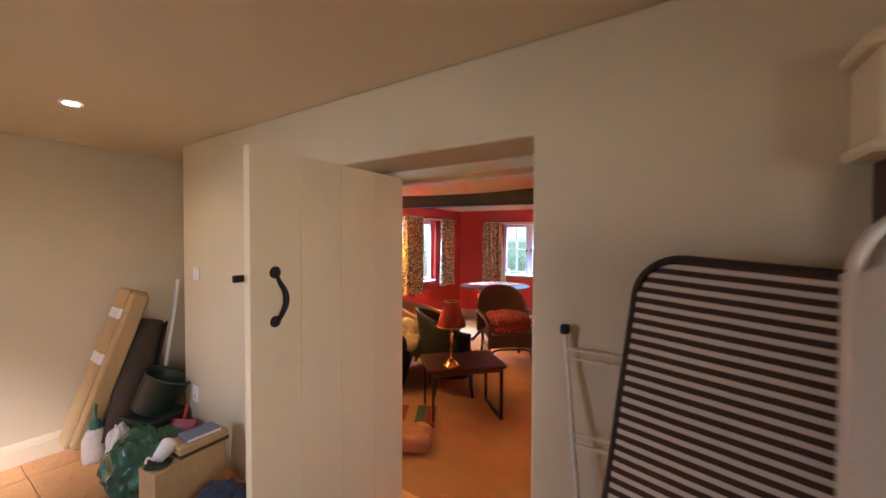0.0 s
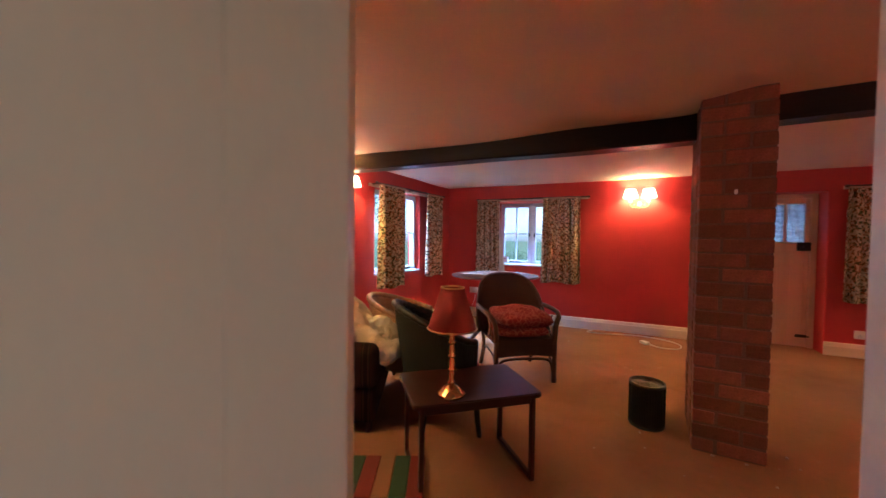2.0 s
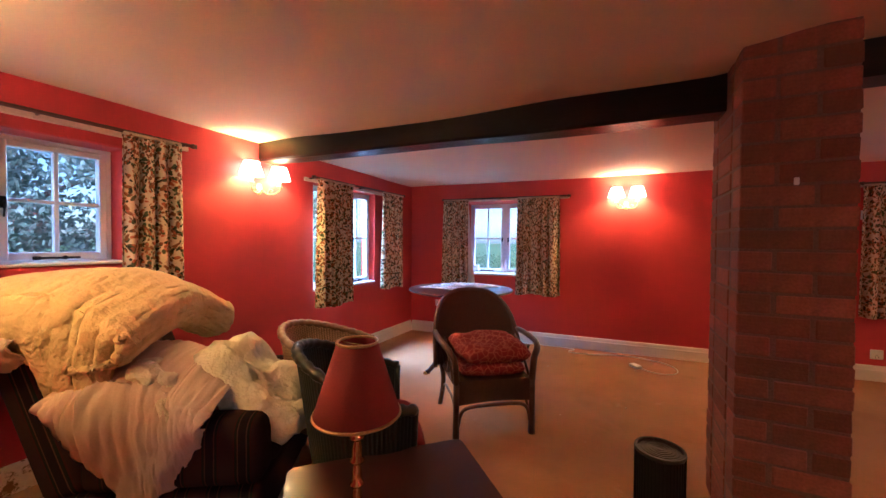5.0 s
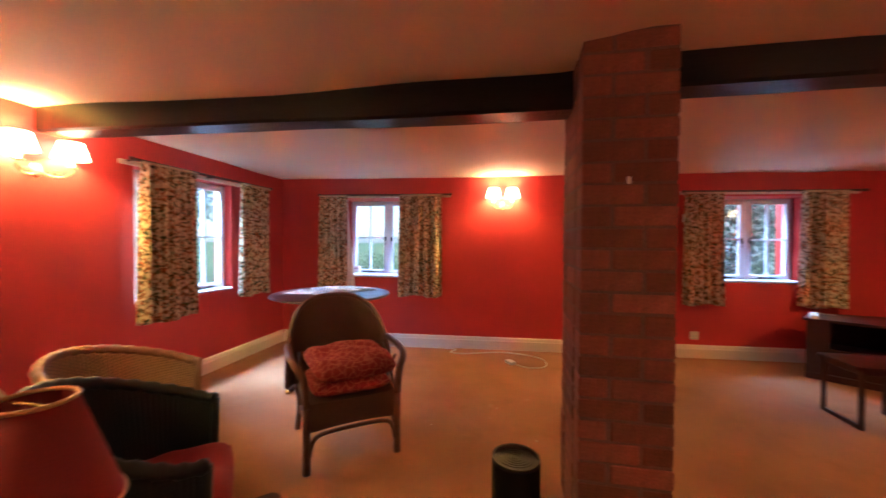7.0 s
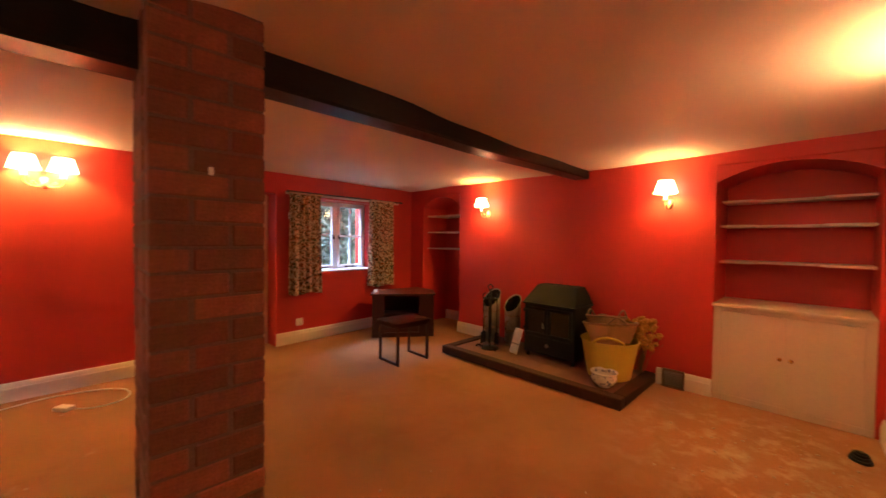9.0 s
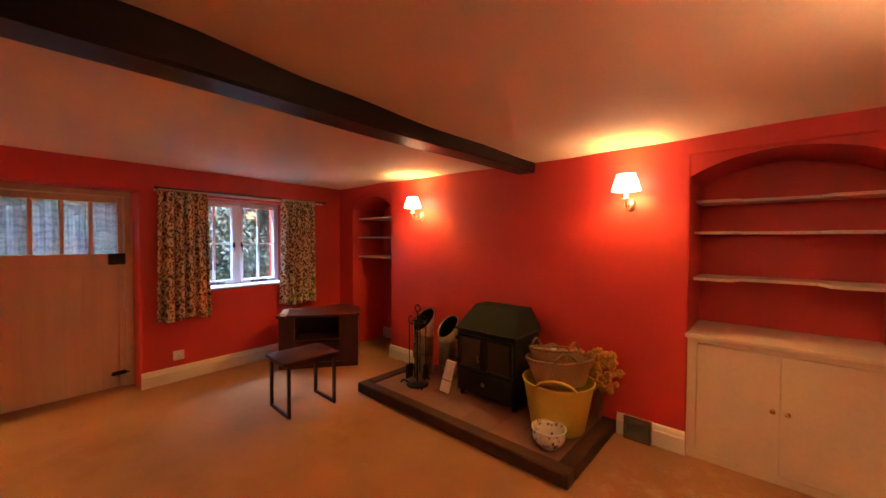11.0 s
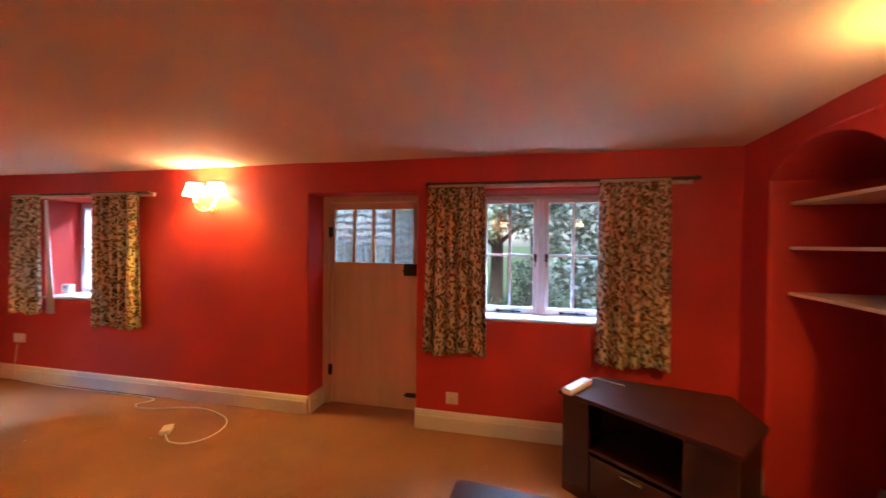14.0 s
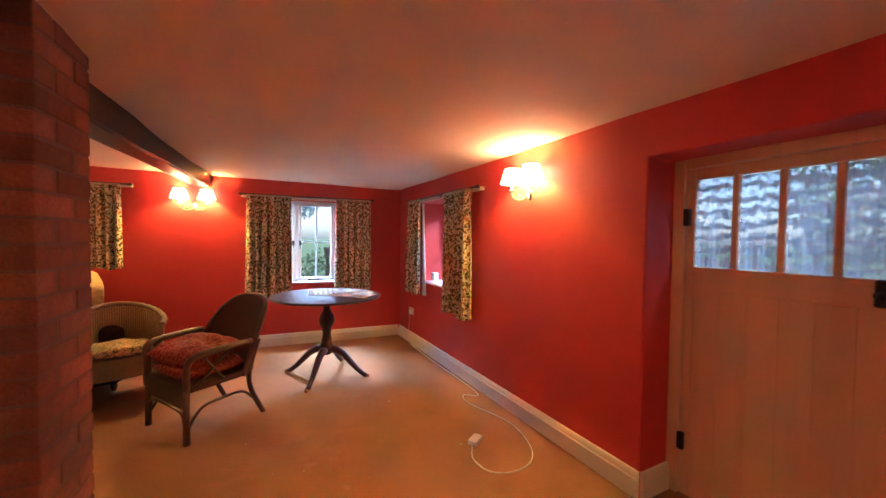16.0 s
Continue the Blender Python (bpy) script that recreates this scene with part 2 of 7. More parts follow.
def box(bm, x0, x1, y0, y1, z0, z1, bevel=0.0, m=None, segments=1):
    r = bmesh.ops.create_cube(bm, size=1.0)
    vs = r["verts"]
    for v in vs:
        v.co = Vector((x0 + (v.co.x + 0.5) * (x1 - x0), y0 + (v.co.y + 0.5) * (y1 - y0), z0 + (v.co.z + 0.5) * (z1 - z0)))
    if bevel:
        es = list({e for v in vs for e in v.link_edges})
        r = bmesh.ops.bevel(bm, geom=es, offset=bevel, segments=segments, affect="EDGES", profile=0.5)
        vs = list({v for f in r["faces"] for v in f.verts} | {v for v in vs if v.is_valid})
    if m is not None:
        bmesh.ops.transform(bm, matrix=m, verts=vs)
    return bm


def boxed(*a, **k):
    return box(bmesh.new(), *a, **k)


def lathe(bm, profile, segments=24, m=None, close=False):
    """A turned shape from (radius, height) pairs."""
    rings = []
    for r, z in profile:
        rings.append([bm.verts.new((r * math.cos(2 * math.pi * i / segments), r * math.sin(2 * math.pi * i / segments), z)) for i in range(segments)])
    for a, b in zip(rings, rings[1:]):
        for i in range(segments):
            bm.faces.new((a[i], a[(i + 1) % segments], b[(i + 1) % segments], b[i]))
    if close:
        bm.faces.new(rings[0][::-1])
        bm.faces.new(rings[-1])
    if m is not None:
        bmesh.ops.transform(bm, matrix=m, verts=[v for r in rings for v in r])
    return bm


def tube(bm, points, radius, sides=8, closed=False, squash=1.0):
    """A round bar along points; radius may be one number or one for each point."""
    pts = [Vector(p) for p in points]
    rad = radius if isinstance(radius, (list, tuple)) else [radius] * len(pts)
    rings, up = [], None
    for i, p in enumerate(pts):
        a = pts[i - 1] if (i or closed) else p
        b = pts[(i + 1) % len(pts)] if (i + 1 < len(pts) or closed) else p
        d = (b - a).normalized()
        if up is None:
            up = d.orthogonal().normalized()
        up = (up - d * up.dot(d)).normalized()
        side = d.cross(up)
        rings.append([bm.verts.new(p + rad[i] * (math.cos(2 * math.pi * k / sides) * up + squash * math.sin(2 * math.pi * k / sides) * side)) for k in range(sides)])
    for a, b in list(zip(rings, rings[1:])) + ([(rings[-1], rings[0])] if closed else []):
        for k in range(sides):
            bm.faces.new((a[k], a[(k + 1) % sides], b[(k + 1) % sides], b[k]))
    if not closed:
        bm.faces.new(rings[0][::-1])
        bm.faces.new(rings[-1])
    return bm


def curve_points(fn, count):
    return [fn(i / (count - 1)) for i in range(count)]


def bent(points, count=24):
    """A smooth line through a few points."""
    p = [Vector(q) for q in points]
    out = []
    for i in range(len(p) - 1):
        a, b, c, d = p[max(i - 1, 0)], p[i], p[i + 1], p[min(i + 2, len(p) - 1)]
        k = max(2, count // (len(p) - 1))
        for j in range(k):
            t = j / k
            out.append(0.5 * ((2 * b) + (c - a) * t + (2 * a - 5 * b + 4 * c - d) * t * t + (3 * b - a - 3 * c + d) * t ** 3))
    return out + [p[-1]]


# ---- setting ----
H = 2.045
SKEW = math.degrees(math.atan(0.067))
WALL_FAR = place(-3.12, 6.88, SKEW)
WALL_LEFT = place(-3.12, 2.10, 90)
WALL_RIGHT = place(3.59, 7.60, -90)
NEAR_SKEW = math.degrees(math.atan(0.03))
WALL_NEAR = place(3.75, 2.4275, 180 + NEAR_SKEW)


def wall(name, m, length, height, depth, openings, mat, label, start=0.0, base=0.0):
    """A wall along its own x, its room face at y = 0, going back to y = depth, with openings (u0, u1, z0, z1) through it."""
    us = sorted({start, length, *(u for o in openings for u in o[:2])})
    zs = sorted({base, height, *(z for o in openings for z in o[2:] if base <= z <= height)})
    bm = bmesh.new()
    solid = {}
    for i in range(len(us) - 1):
        for j in range(len(zs) - 1):
            u, z = (us[i] + us[i + 1]) / 2, (zs[j] + zs[j + 1]) / 2
            solid[i, j] = not any(o[0] < u < o[1] and o[2] < z < o[3] for o in openings)

    def quad(*p):
        bm.faces.new([bm.verts.new(q) for q in p])
    for (i, j), s in solid.items():
        if not s:
            continue
        a, b, c, d = us[i], us[i + 1], zs[j], zs[j + 1]
        quad((a, 0, c), (b, 0, c), (b, 0, d), (a, 0, d))
        quad((a, depth, c), (a, depth, d), (b, depth, d), (b, depth, c))
        if not solid.get((i - 1, j)):
            quad((a, 0, c), (a, 0, d), (a, depth, d), (a, depth, c))
        if not solid.get((i + 1, j)):
            quad((b, 0, c), (b, depth, c), (b, depth, d), (b, 0, d))
        if not solid.get((i, j - 1)):
            quad((a, 0, c), (a, depth, c), (b, depth, c), (b, 0, c))
        if not solid.get((i, j + 1)):
            quad((a, 0, d), (b, 0, d), (b, depth, d), (a, depth, d))
    bmesh.ops.remove_doubles(bm, verts=bm.verts, dist=0.0005)
    es = [e for e in bm.edges if len(e.link_faces) == 2 and e.calc_face_angle(0) > 1.0]
    bmesh.ops.bevel(bm, geom=es, offset=0.012, segments=2, affect="EDGES", profile=0.5)
    ob = mesh_object(name, bm, mat)
    ob.matrix_basis = m
    return tagged(ob, label, "wall", kind="structure")


WT = 0.32
FAR_WT = 0.46
ALCOVE = 0.52
F1 = (0.785, 1.78, 0.83, 1.80)
DOOR = (3.66, 4.575, -0.1, 1.80)
W4 = (5.02, 5.985, 0.845, 1.79)
W2 = (2.93, 3.91, 0.77, 1.83)
W1 = (0.40, 1.42, 1.12, 1.81)
NICHE_A = (0.57, 1.335, -0.1, 1.93)
NICHE_B = (4.25, 5.135, -0.1, 1.915)
DOORWAY = (3.725, 4.69, -0.1, 1.79)

wall_far = wall("wall_far", WALL_FAR, 7.4, H + 0.1, FAR_WT, [F1, DOOR, W4], RED, "red painted plaster wall with two windows and a recessed door", start=-0.4, base=-0.05)
wall_left = wall("wall_left", WALL_LEFT, 4.90, H + 0.1, 0.205, [W1, W2], RED, "red painted plaster wall with two small windows", start=0.135, base=-0.05)
wall_right = wall("wall_right", WALL_RIGHT, 5.4, H + 0.1, ALCOVE, [NICHE_A, NICHE_B], RED, "red painted chimney wall with two arched alcoves", base=-0.05)
wall_right_back = wall("wall_right_back", WALL_RIGHT @ pose(0, ALCOVE, 0), 5.4, H + 0.1, 0.10, [], RED, "red painted back of the arched alcoves", base=-0.05)
wall_near = wall("wall_near", WALL_NEAR, 7.2, H + 0.1, 0.06, [DOORWAY], RED, "red painted plaster wall beside the doorway", start=-0.6, base=-0.05)


def arch(name, m, u0, u1, spring, crown, top, depth, label):
    """The plaster head that turns a square opening into an arched one."""
    bm = bmesh.new()
    half, mid, rise = (u1 - u0) / 2, (u0 + u1) / 2, crown - spring
    rad = (half * half + rise * rise) / (2 * rise)
    n = 24
    front, back = [], []
    for i in range(n + 1):
        u = u0 + (u1 - u0) * i / n
        z = crown - rad + math.sqrt(max(rad * rad - (u - mid) ** 2, 0))
        front.append((bm.verts.new((u, 0.0, z)), bm.verts.new((u, 0.0, top))))
        back.append((bm.verts.new((u, depth, z)), bm.verts.new((u, depth, top))))
    for i in range(n):
        bm.faces.new((front[i][0], front[i + 1][0], front[i + 1][1], front[i][1]))
        bm.faces.new((back[i][0], back[i][1], back[i + 1][1], back[i + 1][0]))
        bm.faces.new((front[i][0], back[i][0], back[i + 1][0], front[i + 1][0]))
        bm.faces.new((front[i][1], front[i + 1][1], back[i + 1][1], back[i][1]))
    ob = mesh_object(name, bm, RED)
    ob.matrix_basis = m
    return tagged(ob, label, "wall", kind="structure")


arch("arch_head", WALL_RIGHT, 0.57, 1.335, 1.77, 1.915, 1.93, ALCOVE, "red plaster arch over a tall alcove")
arch("arch_head", WALL_RIGHT, 4.25, 5.135, 1.78, 1.90, 1.915, ALCOVE, "red plaster arch over a wide alcove")

# floors and ceilings
SAG = [(-3.6, 0.02), (-3.0, 0.018), (-1.4, -0.012), (-0.1, -0.012), (0.4, 0.045), (1.1, 0.036), (1.7, -0.008), (2.5, -0.03), (3.6, -0.03), (5.0, -0.03)]


def mixed(table, t):
    """Eased runs between (t, value) pairs."""
    for (a, va), (b, vb) in zip(table, table[1:]):
        if t <= b:
            k = (t - a) / (b - a)
            k = k * k * (3 - 2 * k)
            return va + (vb - va) * k
    return table[-1][1]


tagged(mesh_object("floor", boxed(-3.45, 4.3, 2.33, 7.7, -0.1, 0.0), CARPET), "worn beige carpet with stains and dust", "floor", kind="structure")
bm = bmesh.new()
nx, ny = 60, 48
grid = [[bm.verts.new((-3.45 + 7.55 * i / nx, 2.2 + 5.5 * j / ny, H + mixed(SAG, -3.45 + 7.55 * i / nx) * math.exp(-((2.2 + 5.5 * j / ny - 4.2) / 1.4) ** 2) + 0.03 * max(0.0, 2.8 - 5.5 * j / ny) / 2.8 * max(0.0, (20 - i) / 20) + 0.012 * noise.noise((i * 0.21, j * 0.23, 2.0)))) for j in range(ny + 1)] for i in range(nx + 1)]
for i in range(nx):
    for j in range(ny):
        bm.faces.new((grid[i][j], grid[i][j + 1], grid[i + 1][j + 1], grid[i + 1][j]))
r = bmesh.ops.extrude_face_region(bm, geom=bm.faces[:])
bmesh.ops.translate(bm, vec=(0, 0, 0.15), verts=[v for v in r["geom"] if isinstance(v, bmesh.types.BMVert)])
tagged(mesh_object("ceiling", bm, CEIL, smooth=True), "uneven off-white plaster ceiling", "ceiling", kind="structure")

# hall shell
HH = 2.16
HALL_TILE = blotches(material("terracotta_tile", (0.62, 0.30, 0.10), 0.45, grain=60, vary=0.15, large=3, large_vary=0.2, bump=0.15), (0.28, 0.11, 0.04), 5, 0.55, 0.75, 0.6)
wall_hall = wall("wall_hall", place(2.2, 1.87, 180), 4.75, HH, -0.38, [(2.15, 3.10, -0.1, 1.84)], CREAM, "cream painted plaster wall round the doorway", base=-0.05)
wall("wall_hall_left", place(-3.15, -1.2, 90), 3.9, HH, 0.2, [], CREAM, "cream painted hall wall with a skirting board", base=-0.05)
wall("wall_hall_back", place(-3.3, -1.0, 0), 5.8, HH, -0.2, [(0.55, 1.55, 0.9, 1.9)], CREAM, "cream painted wall at the back of the hall", base=-0.05)
# This unseen opening is made up to let the added warm lamp in.
wall("wall_hall_right", place(2.2, -1.2, 90), 3.2, HH, -0.2, [(0.4, 1.6, 0.9, 1.9)], CREAM, "cream painted side wall of the hall", base=-0.05)
wall("wall_hall_alcove", place(-3.3, 2.13, 0), 0.75, HH, 0.06, [], CREAM, "cream painted end of the hall recess", base=-0.05)
tagged(mesh_object("ceiling_hall", boxed(-3.5, 2.5, -1.3, 2.19, HH, HH + 0.15), CREAM), "cream painted hall ceiling", "ceiling", kind="structure")
tagged(mesh_object("floor_hall", boxed(-3.5, 2.5, -1.3, 2.33, -0.1, -0.006), material("pale_grout", (0.44, 0.34, 0.23), 0.9, grain=150, vary=0.15, bump=0.4)), "grouted bed under terracotta floor tiles", "floor", kind="structure")


# ---- skirting boards ----
def skirting(m, u0, u1, mat=GLOSS, h=0.145, label="white painted skirting board with a moulded top"):
    bm = bmesh.new()
    prof = [(0, 0), (-0.02, 0), (-0.02, h - 0.045), (-0.016, h - 0.038), (-0.013, h - 0.02), (-0.008, h - 0.006), (0, h)]
    a = [bm.verts.new((u0, y, z)) for y, z in prof]
    b = [bm.verts.new((u1, y, z)) for y, z in prof]
    for i in range(len(prof) - 1):
        bm.faces.new((a[i], b[i], b[i + 1], a[i + 1]))
    bm.faces.new((a[-1], b[-1], b[0], a[0]))
    bm.faces.new(a)
    bm.faces.new(b[::-1])
    ob = mesh_object("baseboard", bm, mat)
    ob.matrix_basis = m @ pose(0, -0.002, 0.002)
    return tagged(ob, label, "skirting board", kind="structure")


skirting(WALL_FAR, 0.02, 3.66)
skirting(WALL_FAR, 4.575, 6.68)
skirting(WALL_FAR @ pose(3.662, 0, 0, 0, 0, 90), 0.0, 0.235)
skirting(WALL_LEFT, 1.6, 4.76)
skirting(WALL_LEFT, 0.15, 1.6, FLAKED, label="white skirting board with flaking paint and bare wood")
skirting(WALL_RIGHT, 0.28, 0.57)
skirting(WALL_RIGHT, 1.335, 1.88)
skirting(WALL_RIGHT, 3.84, 4.25)
skirting(WALL_RIGHT @ pose(0, ALCOVE - 0.002, 0), 0.58, 1.33)
skirting(WALL_NEAR, 0.17, 3.70)
skirting(WALL_NEAR, 4.70, 6.86)
skirting(place(-3.15, -1.0, 90), 0.0, 3.1, CREAM_DOOR, label="cream painted skirting board in the hall")


# ---- beam and pillar ----
def beam(x0, x1, label):
    bm = bmesh.new()
    n, ring = 40, []
    for i in range(n + 1):
        x = x0 + (x1 - x0) * i / n
        w = [0.010 * noise.noise((x * 1.3, k * 7.1, 0.5)) for k in range(5)]
        y0, y1, z0 = 4.43 + w[0], 4.60 + w[1], (1.868 - 0.0155 * x if x < 0.1 else 1.932) + w[2]
        ring.append([bm.verts.new(p) for p in ((x, y0, H + 0.06), (x, y0 + 0.002, z0 + 0.014), (x, y0 + 0.014, z0), (x, y1 - 0.014, z0 + 0.4 * w[3]), (x, y1, z0 + 0.014), (x, y1, H + 0.06))])
    for a, b in zip(ring, ring[1:]):
        for k in range(6):
            bm.faces.new((a[k], a[(k + 1) % 6], b[(k + 1) % 6], b[k]))
    bm.faces.new(ring[0][::-1])
    bm.faces.new(ring[-1])
    return tagged(mesh_object("ceiling_beam", bm, BEAM), label, "beam", kind="structure")


beam(-3.125, 0.0, "black stained oak beam running to the brick pillar")
beam(0.342, 3.595, "black stained oak beam above the hearth end")

pillar = thing("brick_pillar", pose(0, 4.2, 0), "red brick pillar standing under the dark ceiling beam", "pillar")
PW, PD, COURSES = 0.342, 0.50, 25
CH = (H + 0.03) / COURSES
part("mortar_core", boxed(0.004, PW - 0.004, 0.004, PD - 0.004, 0, H + 0.03), MORTAR, pillar, "grey-brown mortar between the bricks")


# ---- daylight at the windows, and fill lamps at unseen hall openings ----
def skylight(m, o, watts):
    """Soft sky light falling in through a window from above its head, outside."""
    d = bpy.data.lights.new("opening_fill", "AREA")
    d.shape, d.size, d.size_y = "RECTANGLE", (o[1] - o[0]) * 1.3, 0.5
    d.energy, d.color = watts, (0.52, 0.76, 1.0)
    ob = new("opening_fill", d)
    u = (o[0] + o[1]) / 2
    ob.matrix_world = look(m @ Vector((u, FAR_WT + 0.36, o[3] + 0.55)), m @ Vector((u, -0.35, o[2] + 0.1)))


DAY_WATTS = 115
skylight(WALL_LEFT, W1, DAY_WATTS * 0.05)
skylight(WALL_LEFT, W2, DAY_WATTS * 1.5)
skylight(WALL_FAR, F1, DAY_WATTS * 1.5)
skylight(WALL_FAR, W4, DAY_WATTS * 0.7)
skylight(WALL_FAR, (3.77, 4.47, 1.24, 1.69), DAY_WATTS * 0.05)
# First, a warm lamp added to brighten the door; second, daylight from behind.
for eye, aim, watts, spread, tone in (((2.55, -0.30, 1.45), (-1.0, 1.35, 1.1), 0.85, 60, (1.0, 0.88, 0.66)), ((-1.95, -1.3, 1.3), (-0.4, 1.87, 0.5), 1.9, 76, (0.84, 0.92, 1.0))):
    hall_fill = bpy.data.lights.new("opening_fill", "AREA")
    hall_fill.shape, hall_fill.size, hall_fill.size_y, hall_fill.energy, hall_fill.color = "RECTANGLE", 0.9, 0.9, watts, tone
    hall_fill.spread = radians(spread)
    new("opening_fill", hall_fill).matrix_world = look(eye, aim)


# ---- windows ----
def window(name, m, o, lights, label, depth=0.20, bars=(2, 2), casements=None):
    """A painted timber window in a wall's opening o, with separate lights, glazing bars and panes, a board as sill and iron stays."""
    u0, u1, z0, z1 = o[0] + 0.008, o[1] - 0.008, o[2] + 0.002, o[3] - 0.008
    w = thing(name, m, label, "window", kind="structure")
    t, y0, y1 = 0.024, depth, depth + 0.07
    bm = bmesh.new()
    box(bm, u0, u1, y0, y1, z1 - t, z1, 0.004)
    box(bm, u0, u1, y0, y1, z0, z0 + t, 0.004)
    box(bm, u0, u0 + t, y0, y1, z0 + t, z1 - t, 0.004)
    box(bm, u1 - t, u1, y0, y1, z0 + t, z1 - t, 0.004)
    edges = [u0 + t] + [x for c in lights for x in c] + [u1 - t]
    for c in lights:
        box(bm, c[0], c[1], y0, y1, z0 + t, z1 - t, 0.004)
    part("window_frame", bm, FRAME, w)
    box_sill = boxed(o[0] - 0.0, o[1] + 0.0, -0.012, depth, o[2] + 0.002, o[2] + 0.022, 0.006)
    part("window_sill", box_sill, FRAME, w, "white painted window board")
    for k in range(0, len(edges), 2):
        a, b = edges[k], edges[k + 1]
        c = 0.032
        cb = bmesh.new()
        p0, p1, q0, q1 = a + 0.003, b - 0.003, z0 + t + 0.003, z1 - t - 0.003
        box(cb, p0, p0 + c, y0 - 0.008, y1 - 0.02, q0, q1, 0.003)
        box(cb, p1 - c, p1, y0 - 0.008, y1 - 0.02, q0, q1, 0.003)
        box(cb, p0 + c, p1 - c, y0 - 0.008, y1 - 0.02, q1 - c, q1, 0.003)
        box(cb, p0 + c, p1 - c, y0 - 0.008, y1 - 0.02, q0, q0 + c + 0.01, 0.003)
        cas = part("casement", cb, FRAME, w)
        nu, nz = bars
        xs = [p0 + c + (p1 - p0 - 2 * c) * i / nu for i in range(nu + 1)]
        zz = [q0 + c + 0.01 + (q1 - q0 - 2 * c - 0.01) * i / nz for i in range(nz + 1)]
        gb = bmesh.new()
        for x in xs[1:-1]:
            box(gb, x - 0.010, x + 0.010, y0 + 0.001, y1 - 0.030, zz[0], zz[-1], 0.003)
        for z in zz[1:-1]:
            box(gb, xs[0], xs[-1], y0 + 0.003, y1 - 0.032, z - 0.010, z + 0.010, 0.003)
        part("glazing_bar", gb, FRAME, cas)
        for i in range(nu):
            for j in range(nz):
                pane = part("pane", boxed(xs[i] - 0.003, xs[i + 1] + 0.003, y0 + 0.018, y0 + 0.022, zz[j] - 0.003, zz[j + 1] + 0.003), GLASS, cas)
                pane.visible_shadow = False
        hb = bmesh.new()
        hx = p1 - c / 2 if k == 0 else p0 + c / 2
        zc = (q0 + q1) / 2
        tube(hb, bent([(hx, y0 - 0.012, zc - 0.02), (hx, y0 - 0.03, zc - 0.01), (hx, y0 - 0.028, zc - 0.05), (hx, y0 - 0.018, zc - 0.085)], 12), [0.006] * 4 + [0.005] * 4 + [0.004] * 5)
        box(hb, hx - 0.012, hx + 0.012, y0 - 0.013, y0 - 0.006, zc - 0.04, zc + 0.02, 0.003)
        part("window_catch", hb, BLACKIRON, cas, "black iron window catch")
        sb = bmesh.new()
        zs = q0 + 0.012
        tube(sb, [((p0 + p1) / 2 - 0.09, y0 - 0.016, zs), ((p0 + p1) / 2 + 0.09, y0 - 0.016, zs)], 0.006)
        box(sb, (p0 + p1) / 2 - 0.10, (p0 + p1) / 2 - 0.07, y0 - 0.022, y0 - 0.007, zs - 0.01, zs + 0.01, 0.002)
        box(sb, (p0 + p1) / 2 + 0.02, (p0 + p1) / 2 + 0.035, y0 - 0.022, y0 - 0.007, zs - 0.01, zs + 0.012, 0.002)
        part("window_stay", sb, BLACKIRON, cas, "black iron casement stay")
    return w


window("window_1", WALL_LEFT, W1, [(0.905, 0.95)], "white painted casement window in a deep red reveal", 0.13)
window("window_2", WALL_LEFT, W2, [(3.40, 3.445)], "white painted casement window behind leafy curtains", 0.075)
window("window_3", WALL_FAR, F1, [(1.267, 1.312)], "white painted casement window near the corner", 0.30)
window("window_4", WALL_FAR, W4, [(5.478, 5.523)], "white painted casement window of two lights beside the door", 0.22)


